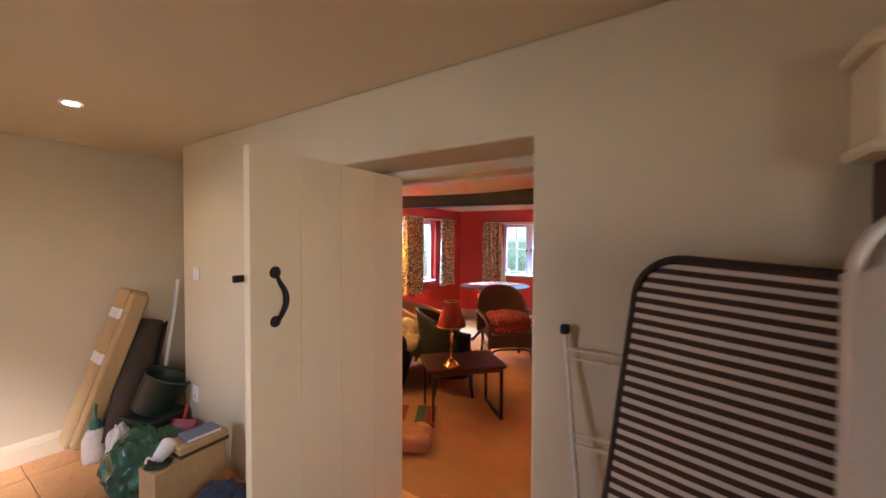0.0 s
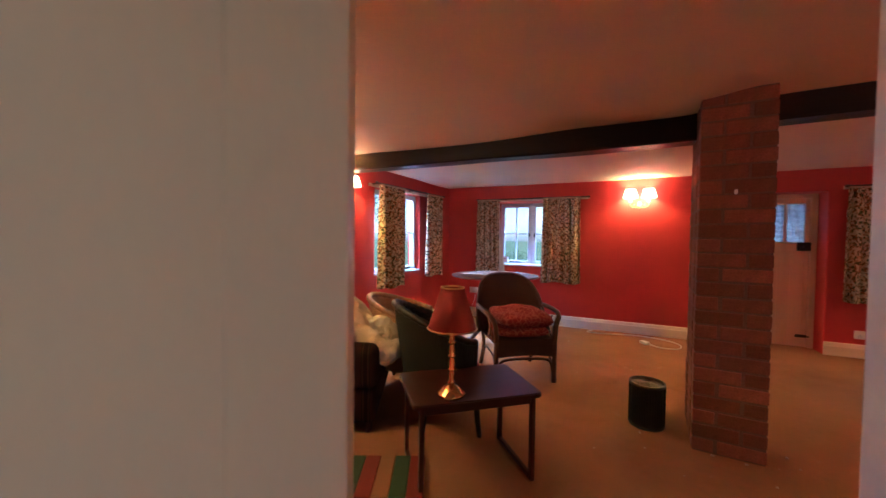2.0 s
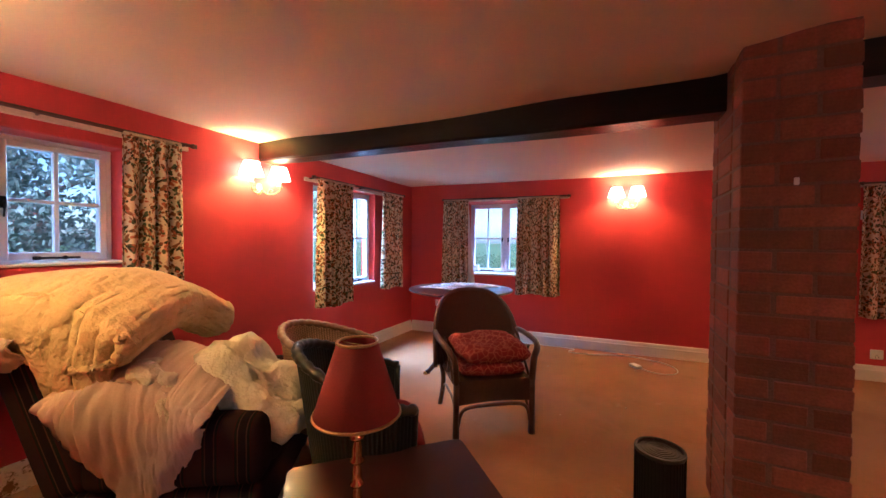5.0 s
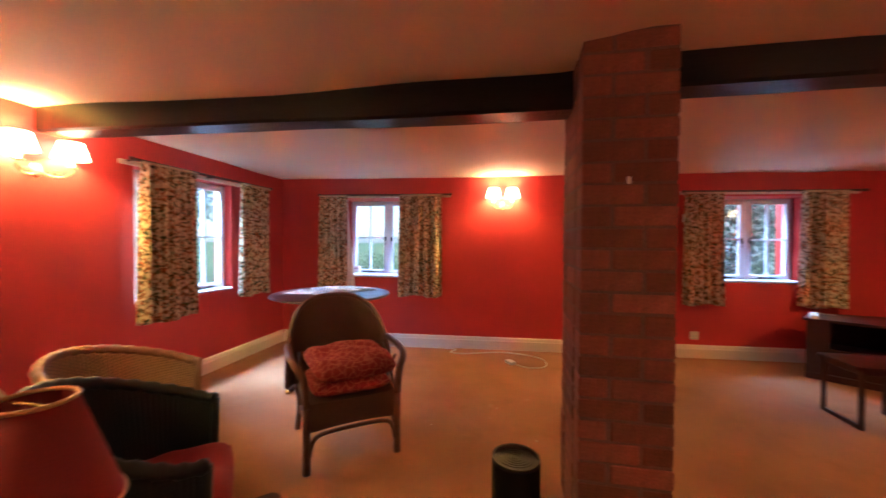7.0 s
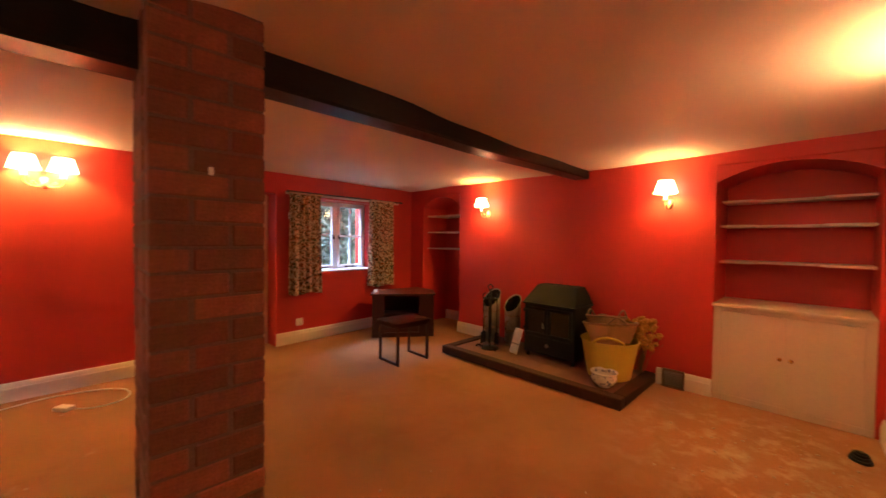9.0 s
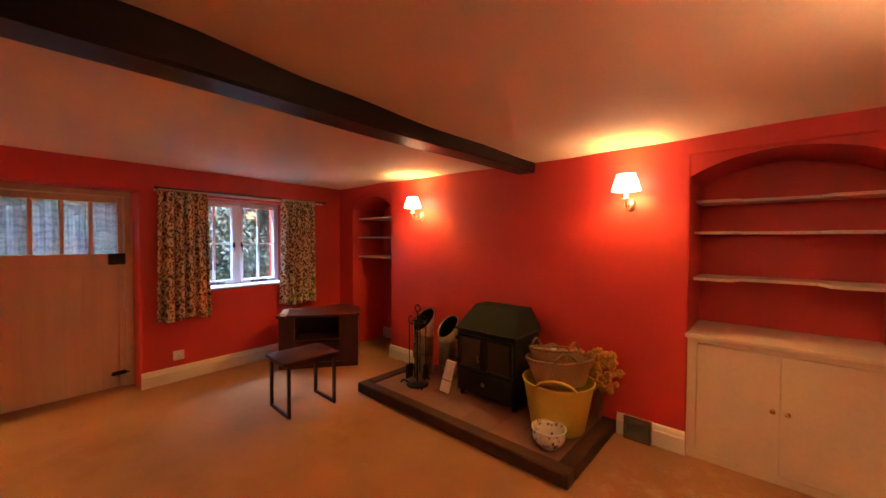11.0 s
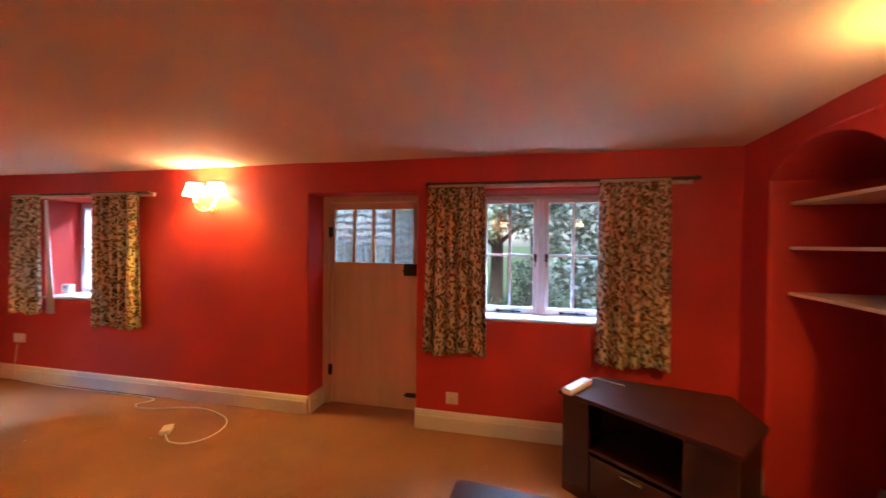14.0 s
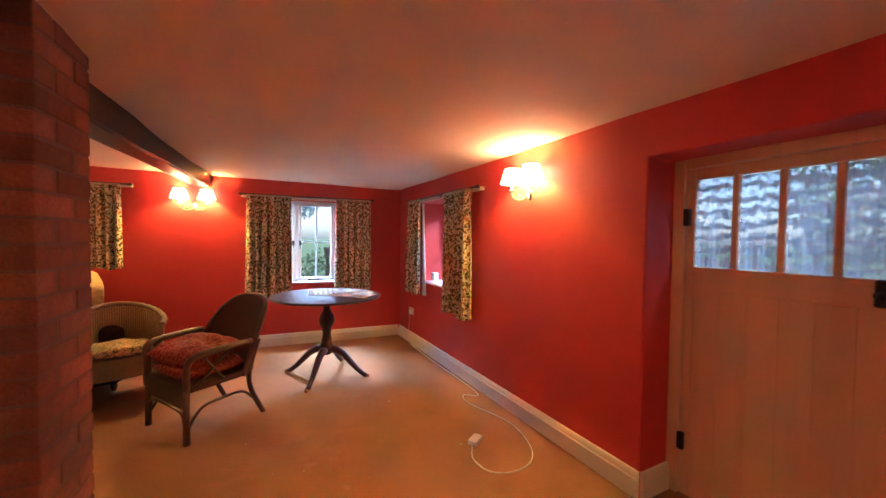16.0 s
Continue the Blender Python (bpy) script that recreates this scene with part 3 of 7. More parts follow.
# ---- curtains and rods ----
def curtain(m, u0, u1, z0, z1, folds, seed, label, group, taper=0.0, lining=False, off=0.085):
    """A gathered curtain: a folded sheet with hems and a gathered head, hung from a rod."""
    c = thing("curtain", m @ pose((u0 + u1) / 2, -off, z0), label, "curtain", group)
    rnd = random.Random(seed)
    nu, nz, w, h = 96, 26, u1 - u0, z1 - z0
    ph = [rnd.uniform(0, 6.3) for _ in range(6)]
    bm = bmesh.new()
    uv = bm.loops.layers.uv.new("cloth")
    rows = []
    for j in range(nz + 1):
        f = j / nz
        row = []
        for i in range(nu + 1):
            s = i / nu
            amp = (0.030 - 0.012 * f) * (1 + 0.35 * math.sin(3 * s + ph[0]))
            a = 2 * math.pi * folds * (s + 0.02 * math.sin(2 * math.pi * s * 1.7 + ph[1] + 0.8 * f)) + ph[2]
            y = amp * math.sin(a) + 0.006 * math.sin(a * 2.3 + ph[3] + 2 * f) + 0.008 * (1 - f) * math.sin(5 * s + ph[4])
            x = -w / 2 + w * s + taper * (1 - f) * (s - 0.5) + 0.008 * math.cos(a) * (1 - 0.4 * f)
            z = f * h + (0.012 * math.sin(9 * s + ph[5]) * (1 - f) if j == 0 else 0)
            if f > 0.94:
                y += 0.006 * math.sin(a * 3)
            row.append(bm.verts.new((x, y, z)))
        rows.append(row)
    for j in range(nz):
        for i in range(nu):
            fc = bm.faces.new((rows[j][i], rows[j][i + 1], rows[j + 1][i + 1], rows[j + 1][i]))
            for lp, (a, b) in zip(fc.loops, ((i, j), (i + 1, j), (i + 1, j + 1), (i, j + 1))):
                lp[uv].uv = (a / nu * w * 1.6 + seed * 0.37, b / nz * h)
    ob = part("curtain_cloth", bm, FLORAL, c, smooth=True)
    so = ob.modifiers.new("thickness", "SOLIDIFY")
    so.thickness, so.offset = 0.004, 0
    tb = bmesh.new()
    box(tb, -w / 2, w / 2, -0.022, 0.022, h - 0.006, h + 0.012, 0.004)
    part("heading_tape", tb, FLORAL, c)
    if lining:
        lb = bmesh.new()
        lr = []
        for j in range(13):
            f = j / 12
            lr.append([lb.verts.new((w / 2 - 0.02 + (0.10 - 0.10 * f) * s, 0.050 + 0.012 * math.sin(9 * s + f), f * (h - 0.03))) for s in (k / 10 for k in range(11))])
        for a, b in zip(lr, lr[1:]):
            for k in range(10):
                lb.faces.new((a[k], a[k + 1], b[k + 1], b[k]))
        ln = part("lining", lb, LINING, c, "white cotton lining showing at the edge", smooth=True)
        ln.modifiers.new("thickness", "SOLIDIFY").thickness = 0.003
    return c


LINING = material("white_lining_cotton", (0.80, 0.78, 0.74), 0.9, grain=300, vary=0.04, bump=0.15)
ROD = material("dark_curtain_rod", (0.07, 0.028, 0.018), 0.4, grain=30, vary=0.2, bump=0.1)
BATTEN = material("cream_batten", (0.66, 0.52, 0.40), 0.5, bump=0.1)


def rod(m, u0, u1, z, label, off=0.085):
    r = thing("curtain_rod", m @ pose(u0, -off, z), label, "curtain rod")
    bm = bmesh.new()
    w = u1 - u0
    tube(bm, [(0, 0, 0.014), (w, 0, 0.014)], 0.011, 10)
    part("rod", bm, ROD, r)
    for x in (0, w):
        fb = bmesh.new()
        lathe(fb, [(0.0, -0.03), (0.012, -0.024), (0.018, -0.010), (0.012, 0.002), (0.016, 0.010), (0.0, 0.014)], 12, pose(x, 0, 0.014, 0, 90 if x else -90, 0))
        part("finial", fb, ROD, r, smooth=True)
    part("batten", boxed(0.005, w - 0.005, off - 0.027, off - 0.002, -0.012, 0.022, 0.003), BATTEN, r, "cream painted wooden batten")
    for x in (0.05, w / 2, w - 0.05):
        part("rod_bracket", boxed(x - 0.006, x + 0.006, 0.0, off - 0.025, 0.006, 0.020, 0.002), ROD, r)
    return r


LC = "leaf-print cotton curtain drawn open beside the window"
for mw, u0, u1, z0, z1, folds, seed, tp, lin, grp in (
        (WALL_LEFT, 0.36, 0.86, 1.00, 1.885, 5, 1, 0.02, False, "curtains of the first side window"),
        (WALL_LEFT, 1.38, 1.69, 1.00, 1.885, 4, 2, 0.02, False, "curtains of the first side window"),
        (WALL_LEFT, 2.87, 3.36, 0.62, 1.845, 6, 3, 0.03, False, "curtains of the second side window"),
        (WALL_LEFT, 3.89, 4.33, 0.69, 1.845, 5, 4, 0.02, False, "curtains of the second side window"),
        (WALL_FAR, 0.53, 0.88, 0.69, 1.815, 4, 5, 0.02, True, "curtains of the corner window"),
        (WALL_FAR, 1.53, 2.03, 0.62, 1.815, 5, 6, 0.04, False, "curtains of the corner window"),
        (WALL_FAR, 4.69, 5.10, 0.605, 1.815, 5, 7, 0.05, False, "curtains of the window by the door"),
        (WALL_FAR, 5.86, 6.28, 0.605, 1.825, 5, 8, 0.03, False, "curtains of the window by the door")):
    curtain(mw, u0, u1, z0, z1, folds, seed, LC + (", lining showing" if lin else ""), grp, tp, lin, 0.135 if "second side" in grp else 0.085)
rod(WALL_LEFT, 0.32, 1.78, 1.885, "dark wooden curtain rod on a cream batten")
rod(WALL_LEFT, 2.80, 4.36, 1.845, "dark wooden curtain rod on a cream batten", 0.135)
rod(WALL_FAR, 0.52, 2.14, 1.815, "dark wooden curtain rod on a cream batten")
rod(WALL_FAR, 4.68, 6.44, 1.822, "dark wooden curtain rod on a cream batten")


# ---- wall lamps ----
def sconce(m, u, z, arms, label, spread=0.13, power=1.0):
    """A wall lamp with curled metal arms and lit cloth shades; m is the wall's frame."""
    s = thing("wall_lamp", m @ pose(u, 0, z), label, "wall lamp", "wall lamps of the red room")
    pb = bmesh.new()
    lathe(pb, [(0.0, 0.022), (0.012, 0.020), (0.024, 0.012), (0.034, 0.006), (0.036, 0.0)], 20, pose(0, -0.001, 0, 90, 0, 0) @ Matrix.Diagonal((0.8, 1.35, 1, 1)))
    part("backplate", pb, STEEL, s, smooth=True)
    for k in range(arms):
        side = (k - (arms - 1) / 2) * 2
        if arms == 1:
            x, y = 0.0, -0.14
        else:
            x, y = side * spread, -0.085
        ab = bmesh.new()
        tube(ab, bent([(0, -0.02, 0), (x * 0.3, -0.03 + y * 0.2, -0.035), (x * 0.75, y * 0.75, -0.030), (x, y, 0.0), (x, y, 0.035)], 24), 0.005, 6)
        tube(ab, bent([(x * 0.3, -0.03 + y * 0.2, -0.035), (x * 0.45, y * 0.5, -0.005), (x * 0.6, y * 0.62, 0.005), (x * 0.66, y * 0.66, -0.012), (x * 0.56, y * 0.56, -0.016)], 16), 0.0035, 6)
        arm = part("arm", ab, STEEL, s, smooth=True)
        cb = bmesh.new()
        lathe(cb, [(0.002, 0.028), (0.022, 0.033), (0.024, 0.037), (0.012, 0.040), (0.011, 0.105), (0.0, 0.106)], 14, pose(x, y, 0))
        part("candle_tube", cb, WHITEPLASTIC, arm, "cream candle tube with drip pan", smooth=True)
        sb = bmesh.new()
        n = 36
        prof = [(0.088, 0.088), (0.080, 0.115), (0.068, 0.155), (0.056, 0.194), (0.052, 0.193)]
        rings = []
        for r, zz in prof:
            rings.append([sb.verts.new((x + (r) * math.cos(2 * math.pi * i / n), y + (r) * math.sin(2 * math.pi * i / n), zz)) for i in range(n)])
        for a, b in zip(rings, rings[1:]):
            for i in range(n):
                sb.faces.new((a[i], a[(i + 1) % n], b[(i + 1) % n], b[i]))
        sh = part("shade", sb, SHADE, s, "lit plain cream cloth shade", smooth=True)
        for r, zz in ((0.089, 0.087), (0.0565, 0.195)):
            tb = bmesh.new()
            tube(tb, [(x + r * math.cos(2 * math.pi * i / 24), y + r * math.sin(2 * math.pi * i / 24), zz) for i in range(24)], 0.002, 5, closed=True)
            part("shade_trim", tb, LINING, sh)
        watts = power * LAMP_WATTS / (2.0 if arms == 1 else 1.4)
        bulb = bpy.data.lights.new("bulb", "POINT")
        bulb.energy, bulb.color, bulb.shadow_soft_size = watts, LAMP_COLOUR, 0.020
        lo = new("bulb", bulb)
        lo.parent = s
        lo.matrix_basis = pose(x, y, 0.140)
    return s


TWO = "lit two-armed wall lamp with pale cloth shades"
ONE = "lit single-armed wall lamp with a pale cloth shade"
sconce(WALL_LEFT, 2.335, 1.69, 2, TWO + " under the beam end")
sconce(WALL_FAR, 2.745, 1.70, 2, TWO + " on the red wall", spread=0.105)
sconce(WALL_RIGHT, 1.85, 1.62, 1, ONE + " near an alcove", power=1.2)
sconce(WALL_RIGHT, 3.91, 1.62, 1, ONE + " near an alcove", power=0.5)
sconce(WALL_NEAR, 1.72, 1.70, 2, TWO + " on the doorway wall", power=0.23)
sconce(WALL_NEAR, 6.05, 1.68, 2, TWO + " behind the armchair", power=0.6)


# ---- front door ----
def front_door():
    d = thing("door_1", WALL_FAR @ pose(3.668, 0.236, 0), "pale brown painted plank door with four lace-curtained panes", "door", kind="structure")
    w = 0.90
    bm = bmesh.new()
    box(bm, -0.02, 0.05, -0.01, 0.085, 0, 1.82, 0.004)
    box(bm, w - 0.05, w + 0.03, -0.01, 0.085, 0, 1.82, 0.004)
    box(bm, 0.05, w - 0.05, -0.01, 0.085, 1.75, 1.82, 0.004)
    part("door_frame", bm, PINE, d)
    bm = bmesh.new()
    box(bm, 0.055, 0.095, 0.008, 0.048, 0.006, 1.745, 0.004)
    box(bm, w - 0.095, w - 0.055, 0.008, 0.048, 0.006, 1.745, 0.004)
    box(bm, 0.095, w - 0.095, 0.008, 0.048, 1.69, 1.745, 0.004)
    box(bm, 0.095, w - 0.095, 0.008, 0.048, 1.12, 1.235, 0.004)
    leaf = part("door_leaf", bm, PINE, d)
    n = 6
    for i in range(n):
        a, b = 0.096 + (w - 0.192) * i / n, 0.096 + (w - 0.192) * (i + 1) / n
        part("plank", boxed(a + 0.0004, b - 0.0004, 0.014, 0.042, 0.006, 1.12, 0.0014), PINE, d)
    for i in range(1, 4):
        x = 0.095 + (w - 0.19) * i / 4
        part("glazing_bar", boxed(x - 0.014, x + 0.014, 0.009, 0.044, 1.235, 1.69, 0.004), PINE, leaf)
    for i in range(4):
        a, b = 0.095 + (w - 0.19) * i / 4, 0.095 + (w - 0.19) * (i + 1) / 4
        p = part("pane", boxed(a, b, 0.026, 0.030, 1.236, 1.69), GLASS, leaf)
        p.visible_shadow = False
    lb = bmesh.new()
    rows = []
    for j in range(13):
        rows.append([lb.verts.new((0.08 + (w - 0.16) * i / 120, 0.0195 + 0.003 * math.sin(i * 0.55 + 0.2 * j) + 0.0015 * math.sin(i * 1.7), 1.215 + 0.47 * j / 12 + (0.008 * math.sin(i * 0.7) if j == 0 else 0))) for i in range(121)])
    for a, b in zip(rows, rows[1:]):
        for i in range(120):
            lb.faces.new((a[i], a[i + 1], b[i + 1], b[i]))
    part("lace_curtain", lb, LACE, d, "white lace curtain across the panes", smooth=True)
    part("rim_lock", boxed(w - 0.165, w - 0.048, -0.028, 0.008, 1.135, 1.235, 0.004), BLACKIRON, leaf, "black iron rim lock")
    kb = bmesh.new()
    lathe(kb, [(0.004, 0.0), (0.006, 0.02), (0.016, 0.03), (0.018, 0.042), (0.0, 0.05)], 14, pose(w - 0.14, -0.028, 1.18, 90, 0, 0))
    part("door_knob", kb, BLACKIRON, leaf, "small black door knob", smooth=True)
    bb = bmesh.new()
    box(bb, w - 0.15, w - 0.05, -0.004, 0.010, 0.115, 0.15, 0.003)
    tube(bb, [(w - 0.16, -0.010, 0.132), (w - 0.03, -0.010, 0.132)], 0.007)
    part("bolt", bb, BLACKIRON, leaf, "black iron bolt")
    hb = bmesh.new()
    for z in (0.25, 1.45):
        box(hb, 0.045, 0.075, -0.013, 0.010, z, z + 0.09, 0.002)
    part("hinge", hb, BLACKIRON, leaf)


def lace():
    m = bpy.data.materials.new("white_lace")
    m.use_nodes = True
    n, l = m.node_tree.nodes, m.node_tree.links
    b = n["Principled BSDF"]
    b.inputs["Base Color"].default_value = (0.50, 0.50, 0.52, 1)
    b.inputs["Roughness"].default_value = 0.9
    tr, tl, mx, mx2 = n.new("ShaderNodeBsdfTransparent"), n.new("ShaderNodeBsdfTranslucent"), n.new("ShaderNodeMixShader"), n.new("ShaderNodeMixShader")
    tl.inputs["Color"].default_value = (0.24, 0.25, 0.28, 1)
    tc, w, v, mth = n.new("ShaderNodeTexCoord"), n.new("ShaderNodeTexWave"), n.new("ShaderNodeTexVoronoi"), n.new("ShaderNodeMath")
    w.bands_direction = "Z"
    w.inputs["Scale"].default_value, w.inputs["Distortion"].default_value, w.inputs["Detail Scale"].default_value = 5.0, 5.0, 3.0
    v.inputs["Scale"].default_value = 45
    l.new(tc.outputs["Object"], w.inputs["Vector"])
    l.new(tc.outputs["Object"], v.inputs["Vector"])
    mth.operation = "MULTIPLY"
    l.new(w.outputs["Fac"], mth.inputs[0])
    l.new(v.outputs["Distance"], mth.inputs[1])
    r = n.new("ShaderNodeMapRange")
    r.inputs["From Min"].default_value, r.inputs["From Max"].default_value = 0.05, 0.5
    r.inputs["To Min"].default_value, r.inputs["To Max"].default_value = 0.02, 0.42
    l.new(mth.outputs[0], r.inputs["Value"])
    l.new(b.outputs[0], mx.inputs[1])
    l.new(tl.outputs[0], mx.inputs[2])
    mx.inputs[0].default_value = 0.5
    l.new(r.outputs[0], mx2.inputs[0])
    l.new(mx.outputs[0], mx2.inputs[1])
    l.new(tr.outputs[0], mx2.inputs[2])
    l.new(mx2.outputs[0], n["Material Output"].inputs["Surface"])
    return m


LACE = lace()
front_door()


# ---- alcoves ----
def alcove_shelf(u0, u1, z, deep, label, cut=0.0):
    """A painted shelf with rounded or notched front corners."""
    bm = bmesh.new()
    back = ALCOVE - 0.005
    deep += 0.12
    pts = [(u0, back), (u0, back - deep + cut)]
    if cut:
        pts += [(u0 + 0.20, back - deep + cut), (u0 + 0.24, back - deep + 2 * cut), (u1 - 0.28, back - deep + 2 * cut), (u1 - 0.24, back - deep + cut)]
    pts += [(u1, back - deep + cut), (u1, back)]
    lo = [bm.verts.new((x, y, z)) for x, y in pts]
    hi = [bm.verts.new((x, y, z + 0.017)) for x, y in pts]
    bm.faces.new(lo[::-1])
    bm.faces.new(hi)
    for i in range(len(pts)):
        bm.faces.new((lo[i], lo[(i + 1) % len(pts)], hi[(i + 1) % len(pts)], hi[i]))
    ob = mesh_object("alcove_shelf", bm, SHELF)
    ob.matrix_basis = WALL_RIGHT
    return tagged(ob, label, "shelf", "alcove shelves")


for z in (1.635, 1.39, 1.14):
    alcove_shelf(0.575, 1.33, z, 0.30, "pale painted shelf in the tall alcove")
alcove_shelf(4.255, 5.13, 1.63, 0.26, "pale painted shelf in the wide alcove", 0.08)
alcove_shelf(4.255, 5.13, 1.42, 0.36, "pale painted shelf with notched front in the wide alcove", 0.13)
alcove_shelf(4.255, 5.13, 1.115, 0.38, "pale painted shelf with notched front in the wide alcove", 0.13)

cb = thing("alcove_cupboard", WALL_RIGHT @ pose(4.252, 0, 0), "scuffed cream painted cupboard with two doors in the alcove", "cupboard")
bm = bmesh.new()
box(bm, 0, 0.881, 0.0, 0.025, 0.0, 0.05, 0.002)
box(bm, 0, 0.05, 0.0, 0.025, 0.05, 0.76, 0.002)
box(bm, 0.831, 0.881, 0.0, 0.025, 0.05, 0.76, 0.002)
box(bm, 0.05, 0.831, 0.0, 0.025, 0.735, 0.76, 0.002)
box(bm, 0.01, 0.871, 0.03, 0.505, 0.0, 0.755)
part("body", bm, CUPB, cb)
part("cupboard_top", boxed(-0.012, 0.881, -0.02, 0.51, 0.762, 0.790, 0.005), CUPB, cb)
for a, b, kx in ((0.053, 0.439, 0.41), (0.442, 0.828, 0.472)):
    dr = part("cupboard_door", boxed(a, b, -0.008, 0.012, 0.054, 0.730, 0.003), CUPB, cb)
    kb = bmesh.new()
    lathe(kb, [(0.006, 0.0), (0.006, 0.012), (0.013, 0.018), (0.014, 0.026), (0.0, 0.031)], 14, pose(kx, -0.008, 0.42, 90, 0, 0))
    part("knob", kb, BRASS, dr, "small brass knob", smooth=True)


# ---- furniture of the red room ----
def woven(name, colour, scale=90.0, rough=0.7):
    """Woven cane or paper loom: two crossing waves as colour and relief."""
    m = material(name, colour, rough, grain=70, vary=0.15, large=5, large_vary=0.2, bump=0.1)
    n, l = m.node_tree.nodes, m.node_tree.links
    b, was = base_of(m)
    uv = n.new("ShaderNodeUVMap")
    uv.uv_map = "weave"
    ck, wv, mix, bp = n.new("ShaderNodeTexChecker"), n.new("ShaderNodeTexWave"), n.new("ShaderNodeMix"), n.new("ShaderNodeBump")
    mp = n.new("ShaderNodeMapping")
    mp.inputs["Scale"].default_value = (1.0, 1.6, 1.0)
    l.new(uv.outputs[0], mp.inputs["Vector"])
    ck.inputs["Scale"].default_value = scale
    wv.inputs["Scale"].default_value, wv.inputs["Distortion"].default_value = scale * 0.32, 0.3
    l.new(mp.outputs[0], ck.inputs["Vector"])
    l.new(uv.outputs[0], wv.inputs["Vector"])
    mix.data_type, mix.blend_type = "RGBA", "MULTIPLY"
    mix.inputs["Factor"].default_value = 1.0
    l.new(was, mix.inputs["A"])
    mr = n.new("ShaderNodeMapRange")
    mr.inputs["To Min"].default_value, mr.inputs["To Max"].default_value = 0.55, 1.25
    ad = n.new("ShaderNodeMath")
    ad.operation = "ADD"
    hf = n.new("ShaderNodeMath")
    hf.operation = "MULTIPLY"
    hf.inputs[1].default_value = 0.5
    l.new(ck.outputs["Fac"], ad.inputs[0])
    l.new(wv.outputs["Fac"], ad.inputs[1])
    l.new(ad.outputs[0], hf.inputs[0])
    l.new(hf.outputs[0], mr.inputs["Value"])
    l.new(mr.outputs[0], mix.inputs["B"])
    l.new(mix.outputs["Result"], b.inputs["Base Color"])
    bp.inputs["Strength"].default_value, bp.inputs["Distance"].default_value = 0.9, 0.006
    l.new(hf.outputs[0], bp.inputs["Height"])
    l.new(bp.outputs[0], b.inputs["Normal"])
    return m


RATTAN = woven("brown_rattan", (0.115, 0.048, 0.024))
LOOM_GREEN = woven("dark_green_loom", (0.010, 0.013, 0.012), 80)
LOOM_TAN = woven("tan_loom", (0.40, 0.25, 0.115), 80)
CANE = material("brown_cane", (0.095, 0.038, 0.020), 0.4, grain=25, vary=0.25, large=6, large_vary=0.25, bump=0.15, coat=0.2)
CANE_GREEN = material("dark_green_cane", (0.012, 0.015, 0.014), 0.45, grain=25, vary=0.25, bump=0.2)
CANE_TAN = material("tan_cane", (0.24, 0.13, 0.06), 0.5, grain=25, vary=0.25, bump=0.2)


def patterned(name, ground, motif, scale):
    """Upholstery with a woven trellis of another colour."""
    m = material(name, ground, 0.85, grain=300, vary=0.12, large=4, large_vary=0.12, bump=0.25, spec=0.2)
    n, l = m.node_tree.nodes, m.node_tree.links
    b, was = base_of(m)
    tc, v, r, mix, nz, mx = n.new("ShaderNodeTexCoord"), n.new("ShaderNodeTexVoronoi"), n.new("ShaderNodeMapRange"), n.new("ShaderNodeMix"), n.new("ShaderNodeTexNoise"), n.new("ShaderNodeMix")
    v.feature = "DISTANCE_TO_EDGE"
    v.inputs["Scale"].default_value = scale
    nz.inputs["Scale"].default_value = scale * 0.6
    mx.data_type, mx.blend_type = "RGBA", "LINEAR_LIGHT"
    mx.inputs["Factor"].default_value = 0.03
    l.new(tc.outputs["Object"], nz.inputs["Vector"])
    l.new(tc.outputs["Object"], mx.inputs["A"])
    l.new(nz.outputs["Color"], mx.inputs["B"])
    l.new(mx.outputs["Result"], v.inputs["Vector"])
    r.inputs["From Min"].default_value, r.inputs["From Max"].default_value = 0.09, 0.05
    l.new(v.outputs["Distance"], r.inputs["Value"])
    mix.data_type = "RGBA"
    l.new(r.outputs[0], mix.inputs["Factor"])
    l.new(was, mix.inputs["A"])
    mix.inputs["B"].default_value = (*motif, 1)
    l.new(mix.outputs["Result"], b.inputs["Base Color"])
    return m


RED_CUSHION = patterned("red_cushion_cloth", (0.24, 0.030, 0.024), (0.36, 0.105, 0.06), 24)
TAN_CUSHION = patterned("leafy_cushion_cloth", (0.52, 0.40, 0.22), (0.14, 0.13, 0.05), 30)
PLAIN_RED = material("plain_red_cloth", (0.26, 0.020, 0.018), 0.85, grain=250, vary=0.12, bump=0.2)


def shell(bm, fn, nu, nv):
    """A curved sheet from fn(u, v) with weave coordinates."""
    uv = bm.loops.layers.uv.new("weave")
    g = [[bm.verts.new(fn(i / nu, j / nv)) for j in range(nv + 1)] for i in range(nu + 1)]
    for i in range(nu):
        for j in range(nv):
            f = bm.faces.new((g[i][j], g[i + 1][j], g[i + 1][j + 1], g[i][j + 1]))
            for lp, (a, b) in zip(f.loops, ((i, j), (i + 1, j), (i + 1, j + 1), (i, j + 1))):
                lp[uv].uv = (a / nu * 0.9, b / nv * 0.5)
    return bm


def thicken(ob, t):
    s = ob.modifiers.new("thickness", "SOLIDIFY")
    s.thickness, s.offset = t, 0
    return ob


